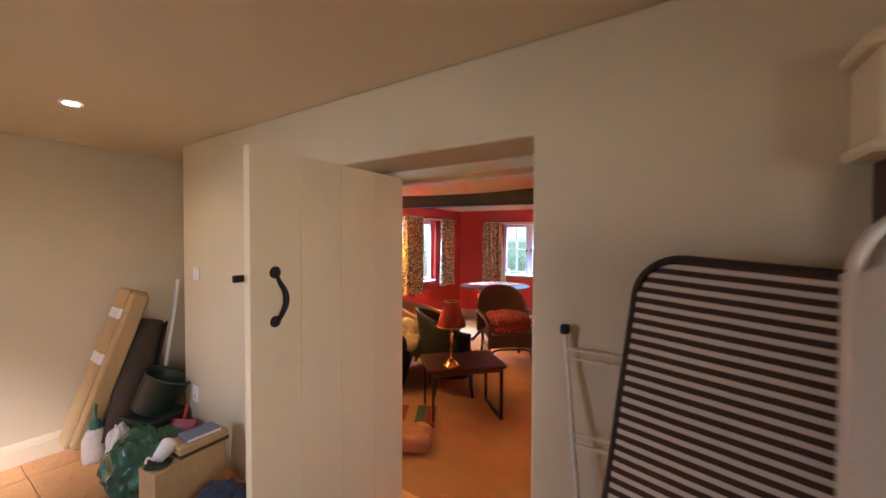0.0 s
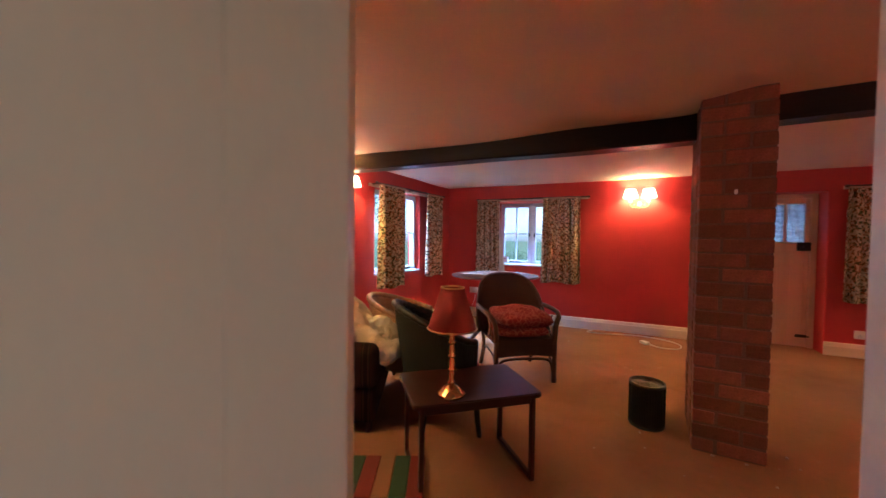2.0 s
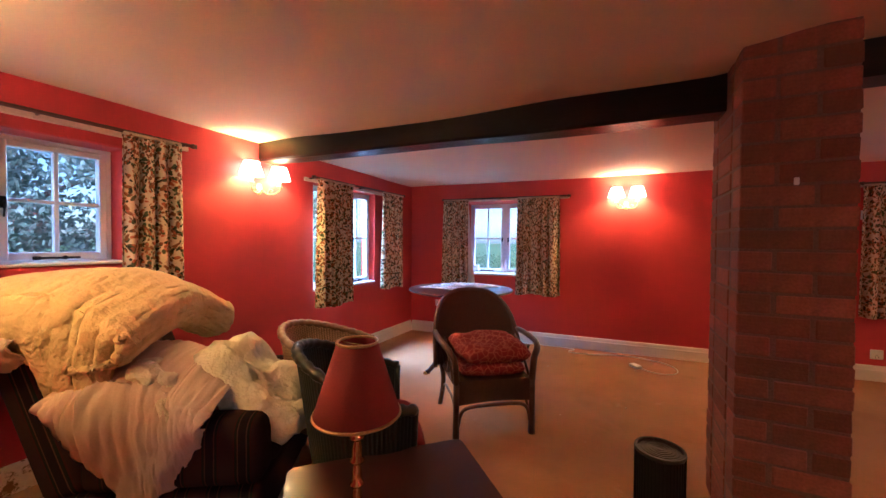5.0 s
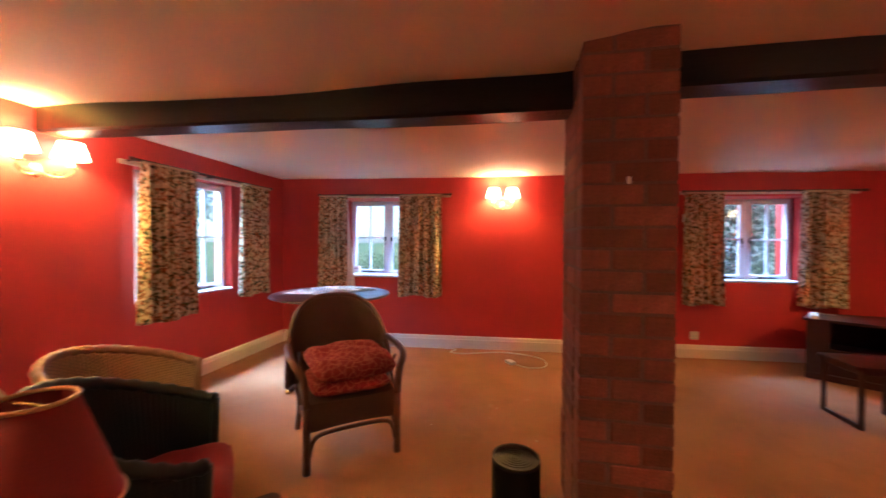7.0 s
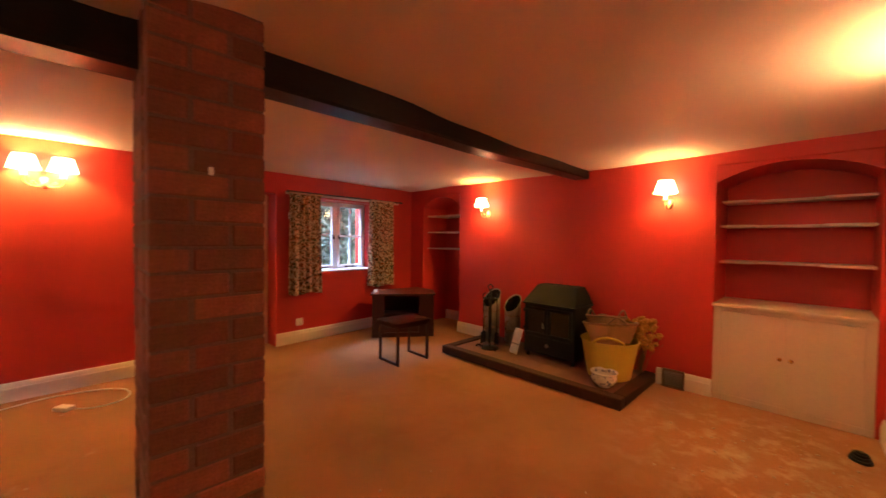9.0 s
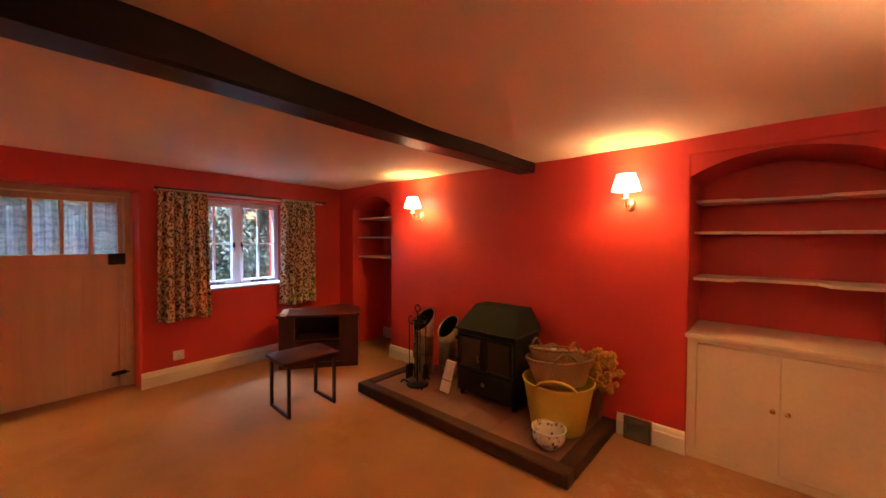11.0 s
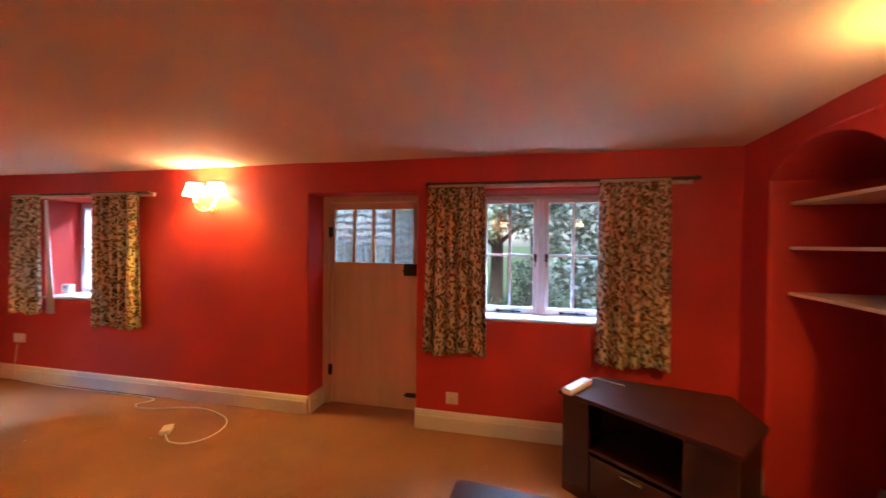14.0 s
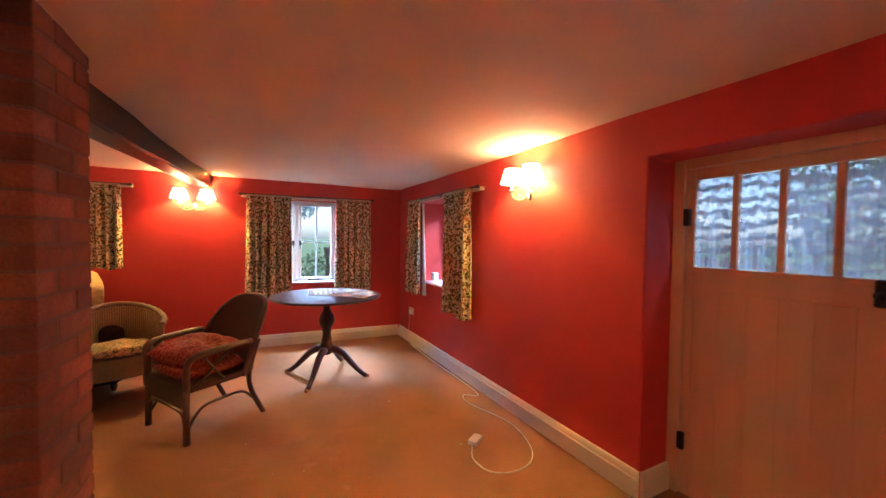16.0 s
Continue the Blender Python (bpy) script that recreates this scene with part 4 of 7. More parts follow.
def cushion_mesh(w, d, h, seed, lumps=0.012):
    """A stuffed cushion with soft corners and a puffed middle."""
    bm = bmesh.new()
    n = 18
    top, bot = {}, {}
    for i in range(n + 1):
        for j in range(n + 1):
            x, y = -1 + 2 * i / n, -1 + 2 * j / n
            e = max((1 - abs(x) ** 4) * (1 - abs(y) ** 4), 0) ** 0.42
            k = 1 - 0.06 * (x * x * y * y)
            nz = lumps * noise.noise((x * 2.2 + seed, y * 2.2, seed * 1.7))
            top[i, j] = bm.verts.new((x * w / 2 * k, y * d / 2 * k, h / 2 + h / 2 * e + nz * e * 2))
            edge = i in (0, n) or j in (0, n)
            bot[i, j] = top[i, j] if edge else bm.verts.new((x * w / 2 * k, y * d / 2 * k, h / 2 - h / 2 * e))
    for i in range(n):
        for j in range(n):
            bm.faces.new((top[i, j], top[i + 1, j], top[i + 1, j + 1], top[i, j + 1]))
            bm.faces.new((bot[i, j], bot[i, j + 1], bot[i + 1, j + 1], bot[i + 1, j]))
    return bm


def cushion(name, m, w, d, h, seed, mat, label, lumps=0.012):
    c = mesh_object(name, cushion_mesh(w, d, h, seed, lumps), mat, smooth=True)
    c.matrix_basis = m
    return tagged(c, label, "cushion")


def rattan_chair(m):
    """An open-armed rattan chair with a tall round back; its front looks along -y."""
    c = thing("rattan_armchair", m, "brown rattan armchair with a rounded woven back", "armchair")

    def back(u, v):
        a = (u - 0.5) * 2
        ang = a * radians(78)
        top = 0.36 + 0.52 * max(1 - abs(a) ** 2.6, 0.0) ** 0.55
        z = 0.36 + (top - 0.36) * v
        lean = 0.30 * max(z - 0.36, 0)
        return Vector((0.34 * math.sin(ang), 0.03 + 0.21 * math.cos(ang) + lean, z))
    bm = shell(bmesh.new(), back, 36, 16)
    thicken(part("backrest", bm, RATTAN, c, smooth=True), 0.014)
    bm = bmesh.new()
    tube(bm, [back(i / 40, 1.0) for i in range(41)], 0.016, 8)
    part("back_rim", bm, CANE, c, smooth=True)
    for s in (-1, 1):
        bm = bmesh.new()
        tube(bm, bent([(s * 0.325, 0.14, 0.60), (s * 0.330, 0.02, 0.60), (s * 0.322, -0.16, 0.59), (s * 0.300, -0.245, 0.565), (s * 0.270, -0.264, 0.50), (s * 0.258, -0.262, 0.36)], 30), 0.020, 8, squash=1.2)
        part("arm", bm, CANE, c, smooth=True)
        bm = bmesh.new()
        tube(bm, [(s * 0.258, -0.262, 0.40), (s * 0.258, -0.262, 0.20), (s * 0.258, -0.262, 0.0)], [0.021, 0.020, 0.022], 8)
        part("front_leg", bm, CANE, c, smooth=True)
        bm = bmesh.new()
        tube(bm, bent([(s * 0.315, 0.20, 0.60), (s * 0.27, 0.16, 0.36), (s * 0.25, 0.19, 0.20), (s * 0.255, 0.285, 0.0)], 18), 0.019, 8)
        part("back_leg", bm, CANE, c, smooth=True)
        bm = bmesh.new()
        tube(bm, bent([(s * 0.255, -0.25, 0.10), (s * 0.252, -0.16, 0.21), (s * 0.25, 0.0, 0.225), (s * 0.25, 0.12, 0.215), (s * 0.252, 0.20, 0.14)], 24), 0.010, 6)
        part("side_arch", bm, CANE, c, smooth=True)
        bm = bmesh.new()
        tube(bm, [(s * 0.265, -0.20, 0.36), (s * 0.27, -0.02, 0.54), (s * 0.268, 0.06, 0.58)], 0.009, 6)
        tube(bm, [(s * 0.265, -0.02, 0.36), (s * 0.275, -0.17, 0.56)], 0.009, 6)
        part("side_lattice", bm, CANE, c, smooth=True)
        bm = bmesh.new()
        tube(bm, [(s * 0.255, -0.26, 0.345), (s * 0.252, 0.18, 0.345)], 0.016, 8)
        part("seat_rail", bm, CANE, c, smooth=True)
    ap = shell(bmesh.new(), lambda u, v: Vector((-0.245 + 0.49 * u, -0.264 - 0.010 * math.sin(math.pi * u), 0.225 + 0.155 * v - 0.03 * (1 - v) * math.sin(math.pi * u) * -0.6)), 24, 8)
    thicken(part("apron", ap, RATTAN, c), 0.012)
    bm = bmesh.new()
    tube(bm, bent([(-0.245, -0.262, 0.09), (-0.225, -0.262, 0.17), (-0.17, -0.262, 0.205), (0, -0.262, 0.212), (0.17, -0.262, 0.205), (0.225, -0.262, 0.17), (0.245, -0.262, 0.09)], 36), 0.012, 6)
    part("front_arch", bm, CANE, c, smooth=True)
    st = shell(bmesh.new(), lambda u, v: Vector((-0.25 + 0.5 * u, -0.255 + 0.46 * v, 0.365)), 12, 12)
    thicken(part("seat", st, RATTAN, c), 0.018)
    return c


BROWN_CHAIR = place(-1.30, 4.86, 37.6)
rattan_chair(BROWN_CHAIR)
cushion("seat_cushion", BROWN_CHAIR @ pose(0, -0.05, 0.378), 0.47, 0.44, 0.10, 3.1, RED_CUSHION, "worn red patterned cushion lying on the rattan seat")
cushion("seat_cushion", BROWN_CHAIR @ pose(0.01, -0.07, 0.472, 5, 2, 6), 0.50, 0.42, 0.135, 8.4, RED_CUSHION, "puffed red patterned cushion on top of another", 0.02)


def loom_chair(m, weave, cane, name, label, high=0.82, hole=False):
    """A tub chair of woven loom with a braided rim, a deep skirt and short legs; its front looks along -y."""
    c = thing(name, m, label, "armchair")

    def body(u, v):
        a = (u - 0.5) * 2
        ang = a * radians(118)
        top = 0.60 + (high - 0.60) * max(math.cos(a * math.pi / 2), 0) ** 1.5
        z = 0.20 + (top - 0.20) * v
        out = 1 + 0.10 * v
        return Vector((0.275 * out * math.sin(ang) * (1 if abs(a) < 0.8 else 1), 0.02 + 0.255 * out * math.cos(ang) + 0.06 * v * max(math.cos(ang), 0), z))
    thicken(part("tub_back", shell(bmesh.new(), body, 56, 16), weave, c, smooth=True), 0.016)
    bm = bmesh.new()
    pts = [body(i / 70, 1.0) for i in range(71)]
    tube(bm, pts, [0.022 + 0.004 * math.sin(i * 2.1) for i in range(71)], 8)
    part("braided_rim", bm, cane, c, "braided rim", smooth=True)
    for s in (0.0, 1.0):
        bm = bmesh.new()
        tube(bm, [body(s, v / 6) for v in range(7)], 0.016, 8)
        part("front_post", bm, cane, c, smooth=True)
    p, q = body(0.0, 0.0), body(1.0, 0.0)
    ap = shell(bmesh.new(), lambda u, v: Vector((p.x + (q.x - p.x) * u, p.y - 0.05 * math.sin(math.pi * u), 0.20 + 0.16 * v)), 20, 6)
    thicken(part("apron", ap, weave, c), 0.014)
    st = shell(bmesh.new(), lambda u, v: Vector((0.255 * (2 * u - 1) * (1 - 0.25 * max(v - 0.4, 0)), -0.15 + 0.40 * v, 0.355)), 12, 12)
    thicken(part("seat", st, weave, c), 0.02)
    for x, y in ((-0.225, -0.13), (0.225, -0.13), (-0.18, 0.18), (0.18, 0.18)):
        bm = bmesh.new()
        tube(bm, [(x, y, 0.30), (x * 1.02, y * 1.05, 0.12), (x * 1.06, y * 1.15, 0.0)], [0.022, 0.018, 0.015], 8)
        part("leg", bm, cane, c, smooth=True)
    return c


DARK_CHAIR = place(-1.40, 3.76, 130.5)
loom_chair(DARK_CHAIR, LOOM_GREEN, CANE_GREEN, "loom_armchair", "dark green woven tub armchair beside the lamp table", 0.80)
cushion("seat_cushion", DARK_CHAIR @ pose(0, 0.02, 0.37), 0.44, 0.40, 0.09, 1.7, PLAIN_RED, "flat red cushion on the dark woven armchair")
TAN_CHAIR = place(-1.95, 4.13, 112)
loom_chair(TAN_CHAIR, LOOM_TAN, CANE_TAN, "loom_armchair", "tan woven tub armchair against the red wall", 0.74)
cushion("seat_cushion", TAN_CHAIR @ pose(0, 0.02, 0.37), 0.43, 0.39, 0.09, 5.2, TAN_CUSHION, "leaf-patterned cushion on the tan woven armchair")


def sled_table(name, m, w, d, h, label, category):
    """A small mahogany table with a thin rounded top on two sled frames, one under each short end."""
    t = thing(name, m, label, category)
    bm = boxed(-w / 2, w / 2, -d / 2, d / 2, h - 0.024, h)
    up = [e for e in bm.edges if abs(e.verts[0].co.z - e.verts[1].co.z) > 0.01]
    bmesh.ops.bevel(bm, geom=up, offset=0.03, segments=4, affect="EDGES", profile=0.5)
    bmesh.ops.bevel(bm, geom=[e for e in bm.edges if abs(e.verts[0].co.z - e.verts[1].co.z) < 0.001 and len(e.link_faces) == 2 and e.calc_face_angle(0) > 1], offset=0.005, segments=2, affect="EDGES")
    part("tabletop", bm, DARKWOOD, t)
    for s in (-1, 1):
        x = s * (w / 2 - 0.045)
        for y in (-d / 2 + 0.03, d / 2 - 0.03):
            part("leg", boxed(x - 0.011, x + 0.011, y - 0.015, y + 0.015, 0.0, h - 0.0245, 0.003), DARKWOOD, t)
        part("floor_rail", boxed(x - 0.011, x + 0.011, -d / 2 + 0.0455, d / 2 - 0.0455, 0.0, 0.026, 0.003), DARKWOOD, t)
        part("top_rail", boxed(x - 0.009, x + 0.009, -d / 2 + 0.0455, d / 2 - 0.0455, h - 0.060, h - 0.0245, 0.003), DARKWOOD, t)
    for y in (-d / 2 + 0.03, d / 2 - 0.03):
        part("side_rail", boxed(-w / 2 + 0.057, w / 2 - 0.057, y - 0.009, y + 0.009, h - 0.058, h - 0.0245, 0.003), DARKWOOD, t)
    return t


LAMP_TABLE = place(-1.08, 3.375, 45)
sled_table("coffee_table", LAMP_TABLE, 0.665, 0.45, 0.455, "dark mahogany coffee table on sled legs", "coffee table")
sled_table("side_table", place(2.29, 5.835, -1), 0.475, 0.375, 0.435, "small mahogany side table on sled legs", "side table")
pen = thing("pen", pose(2.40, 5.80, 0.436, 0, 0, -52), "slim grey pen lying on the side table", "pen")
bm = bmesh.new()
lathe(bm, [(0.001, 0.0), (0.004, 0.012), (0.0045, 0.10), (0.004, 0.135), (0.0, 0.136)], 8, pose(0, 0, 0.0046, 0, 90, 0))
part("barrel", bm, STEEL, pen)
part("clip", boxed(0.095, 0.132, -0.001, 0.001, 0.009, 0.011), STEEL, pen)


# table lamp
LAMP_RED = material("red_lampshade_cloth", (0.30, 0.035, 0.022), 0.85, grain=260, vary=0.08, large=3, large_vary=0.06, bump=0.2)
GILT = material("gilt_braid", (0.60, 0.36, 0.11), 0.4, 0.6, grain=200, vary=0.3, bump=0.4)
lamp = thing("table_lamp", pose(-1.075, 3.195, 0.456), "unlit brass table lamp with a red cone shade", "table lamp")
bm = lathe(bmesh.new(), [(0.0, 0.0), (0.066, 0.0), (0.070, 0.006), (0.066, 0.014), (0.052, 0.022), (0.045, 0.034), (0.030, 0.044), (0.016, 0.052), (0.0, 0.054)], 32)
part("base", bm, BRASS, lamp, "round brass foot", smooth=True)
bm = bmesh.new()
for k in range(4):
    z0 = 0.052 + k * 0.066
    lathe(bm, [(0.010, z0), (0.019, z0 + 0.006), (0.021, z0 + 0.012), (0.013, z0 + 0.018), (0.015, z0 + 0.034), (0.013, z0 + 0.050), (0.011, z0 + 0.060), (0.010, z0 + 0.066)], 16)
part("stem", bm, BRASS, lamp, "turned brass and red glass stem", smooth=True)
bm = lathe(bmesh.new(), [(0.008, 0.314), (0.034, 0.320), (0.036, 0.326), (0.012, 0.332), (0.012, 0.37), (0.0, 0.371)], 16)
part("lamp_holder", bm, BRASS, lamp, smooth=True)
bm = lathe(bmesh.new(), [(0.119, 0.330), (0.087, 0.43), (0.055, 0.530)], 48)
shade = thicken(part("shade", bm, LAMP_RED, lamp, "red cloth cone shade", smooth=True), 0.002)
for r, z in ((0.120, 0.330), (0.056, 0.530)):
    bm = bmesh.new()
    tube(bm, [(r * math.cos(i * math.pi / 24), r * math.sin(i * math.pi / 24), z) for i in range(48)], 0.0042, 6, closed=True)
    part("gilt_trim", bm, GILT, shade, "thin gilt braid", smooth=True)
bm = bmesh.new()
tube(bm, [(0.055 * math.cos(a), 0.055 * math.sin(a), 0.522) for a in (0, math.pi)], 0.002, 6)
tube(bm, [(0, 0, 0.522), (0, 0, 0.37)], 0.002, 6)
part("shade_carrier", bm, BRASS, lamp)


# pedestal table
ped = thing("pedestal_table", place(-1.87, 5.77, 11), "round dark mahogany pedestal table on four splayed feet", "dining table")
PZ = 0.80
bm = lathe(bmesh.new(), [(0.0, PZ - 0.024), (0.50, PZ - 0.024), (0.515, PZ - 0.019), (0.522, PZ - 0.010), (0.518, PZ - 0.003), (0.508, PZ), (0.0, PZ)], 72)
part("tabletop", bm, DARKWOOD, ped)
bm = lathe(bmesh.new(), [(0.05, PZ - 0.025), (0.048, PZ - 0.06), (0.030, PZ - 0.09), (0.036, PZ - 0.15), (0.066, PZ - 0.20), (0.078, PZ - 0.25), (0.070, PZ - 0.29), (0.040, PZ - 0.33), (0.052, PZ - 0.345), (0.040, PZ - 0.36), (0.042, PZ - 0.42), (0.052, PZ - 0.44), (0.045, PZ - 0.455), (0.060, PZ - 0.49), (0.060, PZ - 0.57), (0.030, PZ - 0.59), (0.0, PZ - 0.60)], 28)
part("column", bm, DARKWOOD, ped, "turned baluster column", smooth=True)
bm = boxed(-0.13, 0.13, -0.13, 0.13, PZ - 0.045, PZ - 0.0245, 0.004)
part("bearer", bm, DARKWOOD, ped)
for k in range(4):
    a = radians(-130 + 90 * k)
    d = Vector((math.cos(a), math.sin(a), 0))
    bm = bmesh.new()
    tube(bm, [Vector((0, 0, z)) + d * r for r, z in ((0.04, 0.265), (0.10, 0.262), (0.17, 0.225), (0.24, 0.155), (0.31, 0.085), (0.37, 0.038), (0.405, 0.022))], [0.036, 0.036, 0.033, 0.029, 0.025, 0.022, 0.022], 8)
    leg = part("splayed_leg", bm, DARKWOOD, ped, smooth=True)
    bm = bmesh.new()
    tube(bm, [Vector((0, 0, 0.020)) + d * r for r in (0.372, 0.40, 0.43)], [0.018, 0.020, 0.016], 8)
    part("brass_toe", bm, BRASS, leg, "worn brass toe cap", smooth=True)

PAPER = material("printed_paper", (0.74, 0.72, 0.70), 0.8, grain=25, vary=0.10, large=9, large_vary=0.10, bump=0.05)
PRINT = material("grey_print", (0.30, 0.30, 0.32), 0.8, bump=0)
PAPERS = place(-1.87, 5.77, 20, PZ)
for k, (x, y, a, w, d, h) in enumerate(((-0.02, 0.26, 8, 0.21, 0.30, 0.012), (-0.17, 0.05, -24, 0.21, 0.297, 0.005), (0.16, 0.18, 30, 0.21, 0.28, 0.006))):
    mg = thing("magazine", PAPERS @ pose(x, y, 0.0012, 0, 0, a), "open printed booklet lying on the round table", "booklet", "papers on the round table")
    bm = bmesh.new()
    for s in (-1, 1):
        rows = [[bm.verts.new((s * w * i / 8, d * (j - 0.5), 0.0006 + h * math.sin(math.pi * (0.12 + 0.88 * i / 8)) ** 0.7 * (1 - i / 10))) for j in (0, 1)] for i in range(9)]
        for p, q in zip(rows, rows[1:]):
            bm.faces.new((p[0], q[0], q[1], p[1]))
    thicken(part("open_spread", bm, PAPER, mg, smooth=True), 0.001)
    for s in (-1, 1):
        for r in range(5):
            part("print_block", boxed(s * w * 0.52 - 0.062, s * w * 0.52 + 0.062 - 0.02 * (r % 2), -d * 0.38 + r * d * 0.16, -d * 0.38 + r * d * 0.16 + 0.018, h + 0.001, h + 0.0016), PRINT, mg)


# fan heater
GRILLE = material("black_heater_plastic", (0.012, 0.012, 0.013), 0.5, grain=60, vary=0.2, bump=0.1)
ht = thing("tower_heater", place(-0.235, 4.40, 20), "short black cylindrical fan heater standing on the carpet", "heater")
part("body", lathe(bmesh.new(), [(0.0, 0.0), (0.105, 0.0), (0.110, 0.008), (0.105, 0.02), (0.104, 0.27), (0.110, 0.278), (0.108, 0.288), (0.100, 0.288), (0.099, 0.268), (0.0, 0.268)], 40), GRILLE, ht, smooth=False)
for r in (0.018, 0.034, 0.050, 0.066, 0.082, 0.097):
    bm = bmesh.new()
    tube(bm, [(r * math.cos(i * math.pi / 16), r * math.sin(i * math.pi / 16), 0.285) for i in range(32)], 0.0022, 5, closed=True)
    part("grille_ring", bm, BLACKIRON, ht)
for i in range(44):
    a = 2 * math.pi * i / 44
    bm = bmesh.new()
    tube(bm, [(0.1065 * math.cos(a), 0.1065 * math.sin(a), z) for z in (0.022, 0.268)], 0.0022, 5)
    part("side_slat", bm, BLACKIRON, ht)


# television corner stand
tv = thing("television_stand", pose(0, 0, 0), "dark brown corner television stand with an open shelf", "cabinet")
TVP = [(2.47, 6.77), (3.16, 6.27), (3.40, 6.60), (3.40, 6.95), (2.72, 7.06)]


def prism(pts, z0, z1):
    bm = bmesh.new()
    lo, hi = [bm.verts.new((x, y, z0)) for x, y in pts], [bm.verts.new((x, y, z1)) for x, y in pts]
    bm.faces.new(lo[::-1])
    bm.faces.new(hi)
    for i in range(len(pts)):
        bm.faces.new((lo[i], lo[(i + 1) % len(pts)], hi[(i + 1) % len(pts)], hi[i]))
    bmesh.ops.bevel(bm, geom=bm.edges[:], offset=0.003, segments=1, affect="EDGES")
    return bm


mx, my = sum(p[0] for p in TVP) / 5, sum(p[1] for p in TVP) / 5
inner = [(mx + (x - mx) * 0.95, my + (y - my) * 0.95) for x, y in TVP]
part("stand_top", prism(TVP, 0.548, 0.572), DARKWOOD, tv)
part("plinth", prism(inner, 0.0, 0.06), DARKWOOD, tv)
fd = (Vector((*TVP[1], 0)) - Vector((*TVP[0], 0))).normalized()
fi = Vector((-fd.y, fd.x, 0))
fl = Vector((*inner[0], 0))
fw = (Vector((*inner[1], 0)) - fl).length
FM = Matrix.Translation(fl) @ Matrix(((fd.x, fi.x, 0, 0), (fd.y, fi.y, 0, 0), (0, 0, 1, 0), (0, 0, 0, 1)))
for a, b in ((0.0, 0.16), (fw - 0.20, fw)):
    part("front_panel", boxed(a, b, 0.0, 0.018, 0.0605, 0.5475, 0.002), DARKWOOD, tv, m=FM)
part("shelf", boxed(0.161, fw - 0.201, 0.004, 0.30, 0.285, 0.303, 0.002), DARKWOOD, tv, m=FM)
part("drawer_front", boxed(0.161, fw - 0.201, 0.012, 0.026, 0.0605, 0.262, 0.002), DARKWOOD, tv, m=FM)
part("drawer_pull", boxed(fw / 2 - 0.07, fw / 2 + 0.03, -0.004, 0.011, 0.232, 0.244, 0.003), STEEL, tv, "thin metal drawer pull", m=FM)
for i in range(1, 5):
    p, q = Vector((*inner[i], 0)), Vector((*inner[(i + 1) % 5], 0))
    d = (q - p).normalized()
    s = Vector((-d.y, d.x, 0))
    part("side_panel", boxed(0.004, (q - p).length - 0.004, 0.0, 0.016, 0.0605, 0.5475, 0.002), DARKWOOD, tv, m=Matrix.Translation(p) @ Matrix(((d.x, s.x, 0, 0), (d.y, s.y, 0, 0), (0, 0, 1, 0), (0, 0, 0, 1))))

bx = thing("extension_block", place(2.58, 6.80, 58, 0.573), "white extension lead block on the television stand", "extension lead")
part("casing", boxed(-0.125, 0.125, -0.028, 0.028, 0, 0.034, 0.006, segments=2), WHITEPLASTIC, bx)
bm = bmesh.new()
tube(bm, bent([(0.125, 0, 0.016), (0.17, -0.02, 0.03), (0.22, -0.08, 0.012), (0.25, -0.16, 0.005)], 18), 0.0035, 6)
part("lead", bm, WHITEPLASTIC, bx, smooth=True)
for x in (-0.07, 0.0, 0.07):
    part("socket_outlet", boxed(x - 0.02, x + 0.02, -0.018, 0.018, 0.0342, 0.0352, 0.0003), LINING, bx)


# armchair heaped with bedding
def striped():
    m = material("dark_striped_upholstery", (0.028, 0.010, 0.008), 0.95, spec=0.1, grain=260, vary=0.2, large=4, large_vary=0.15, bump=0.3)
    n, l = m.node_tree.nodes, m.node_tree.links
    b, was = base_of(m)
    tc, w, cr, mix = n.new("ShaderNodeTexCoord"), n.new("ShaderNodeTexWave"), n.new("ShaderNodeValToRGB"), n.new("ShaderNodeMix")
    w.bands_direction = "Y"
    w.inputs["Scale"].default_value, w.inputs["Distortion"].default_value = 2.6, 0.15
    l.new(tc.outputs["Object"], w.inputs["Vector"])
    cr.color_ramp.interpolation = "CONSTANT"
    e = cr.color_ramp.elements
    e[0].position, e[0].color = 0.0, (0.035, 0.014, 0.012, 1)
    e[1].position, e[1].color = 0.42, (0.050, 0.010, 0.007, 1)
    for p, col in ((0.55, (0.010, 0.013, 0.009, 1)), (0.78, (0.09, 0.035, 0.018, 1)), (0.86, (0.013, 0.007, 0.008, 1))):
        k = e.new(p)
        k.color = col
    l.new(w.outputs["Fac"], cr.inputs[0])
    mix.data_type = "RGBA"
    mix.inputs["Factor"].default_value = 0.85
    l.new(was, mix.inputs["A"])
    l.new(cr.outputs[0], mix.inputs["B"])
    l.new(mix.outputs["Result"], b.inputs["Base Color"])
    return m


STRIPED = striped()
SOFA = place(-2.23, 3.53, 122.3)
sf = thing("armchair", SOFA, "dark striped upholstered armchair heaped with bedding", "armchair")


def pad(x0, x1, y0, y1, z0, z1, bevel, m=None):
    return boxed(x0, x1, y0, y1, z0, z1, bevel, segments=4, m=m)


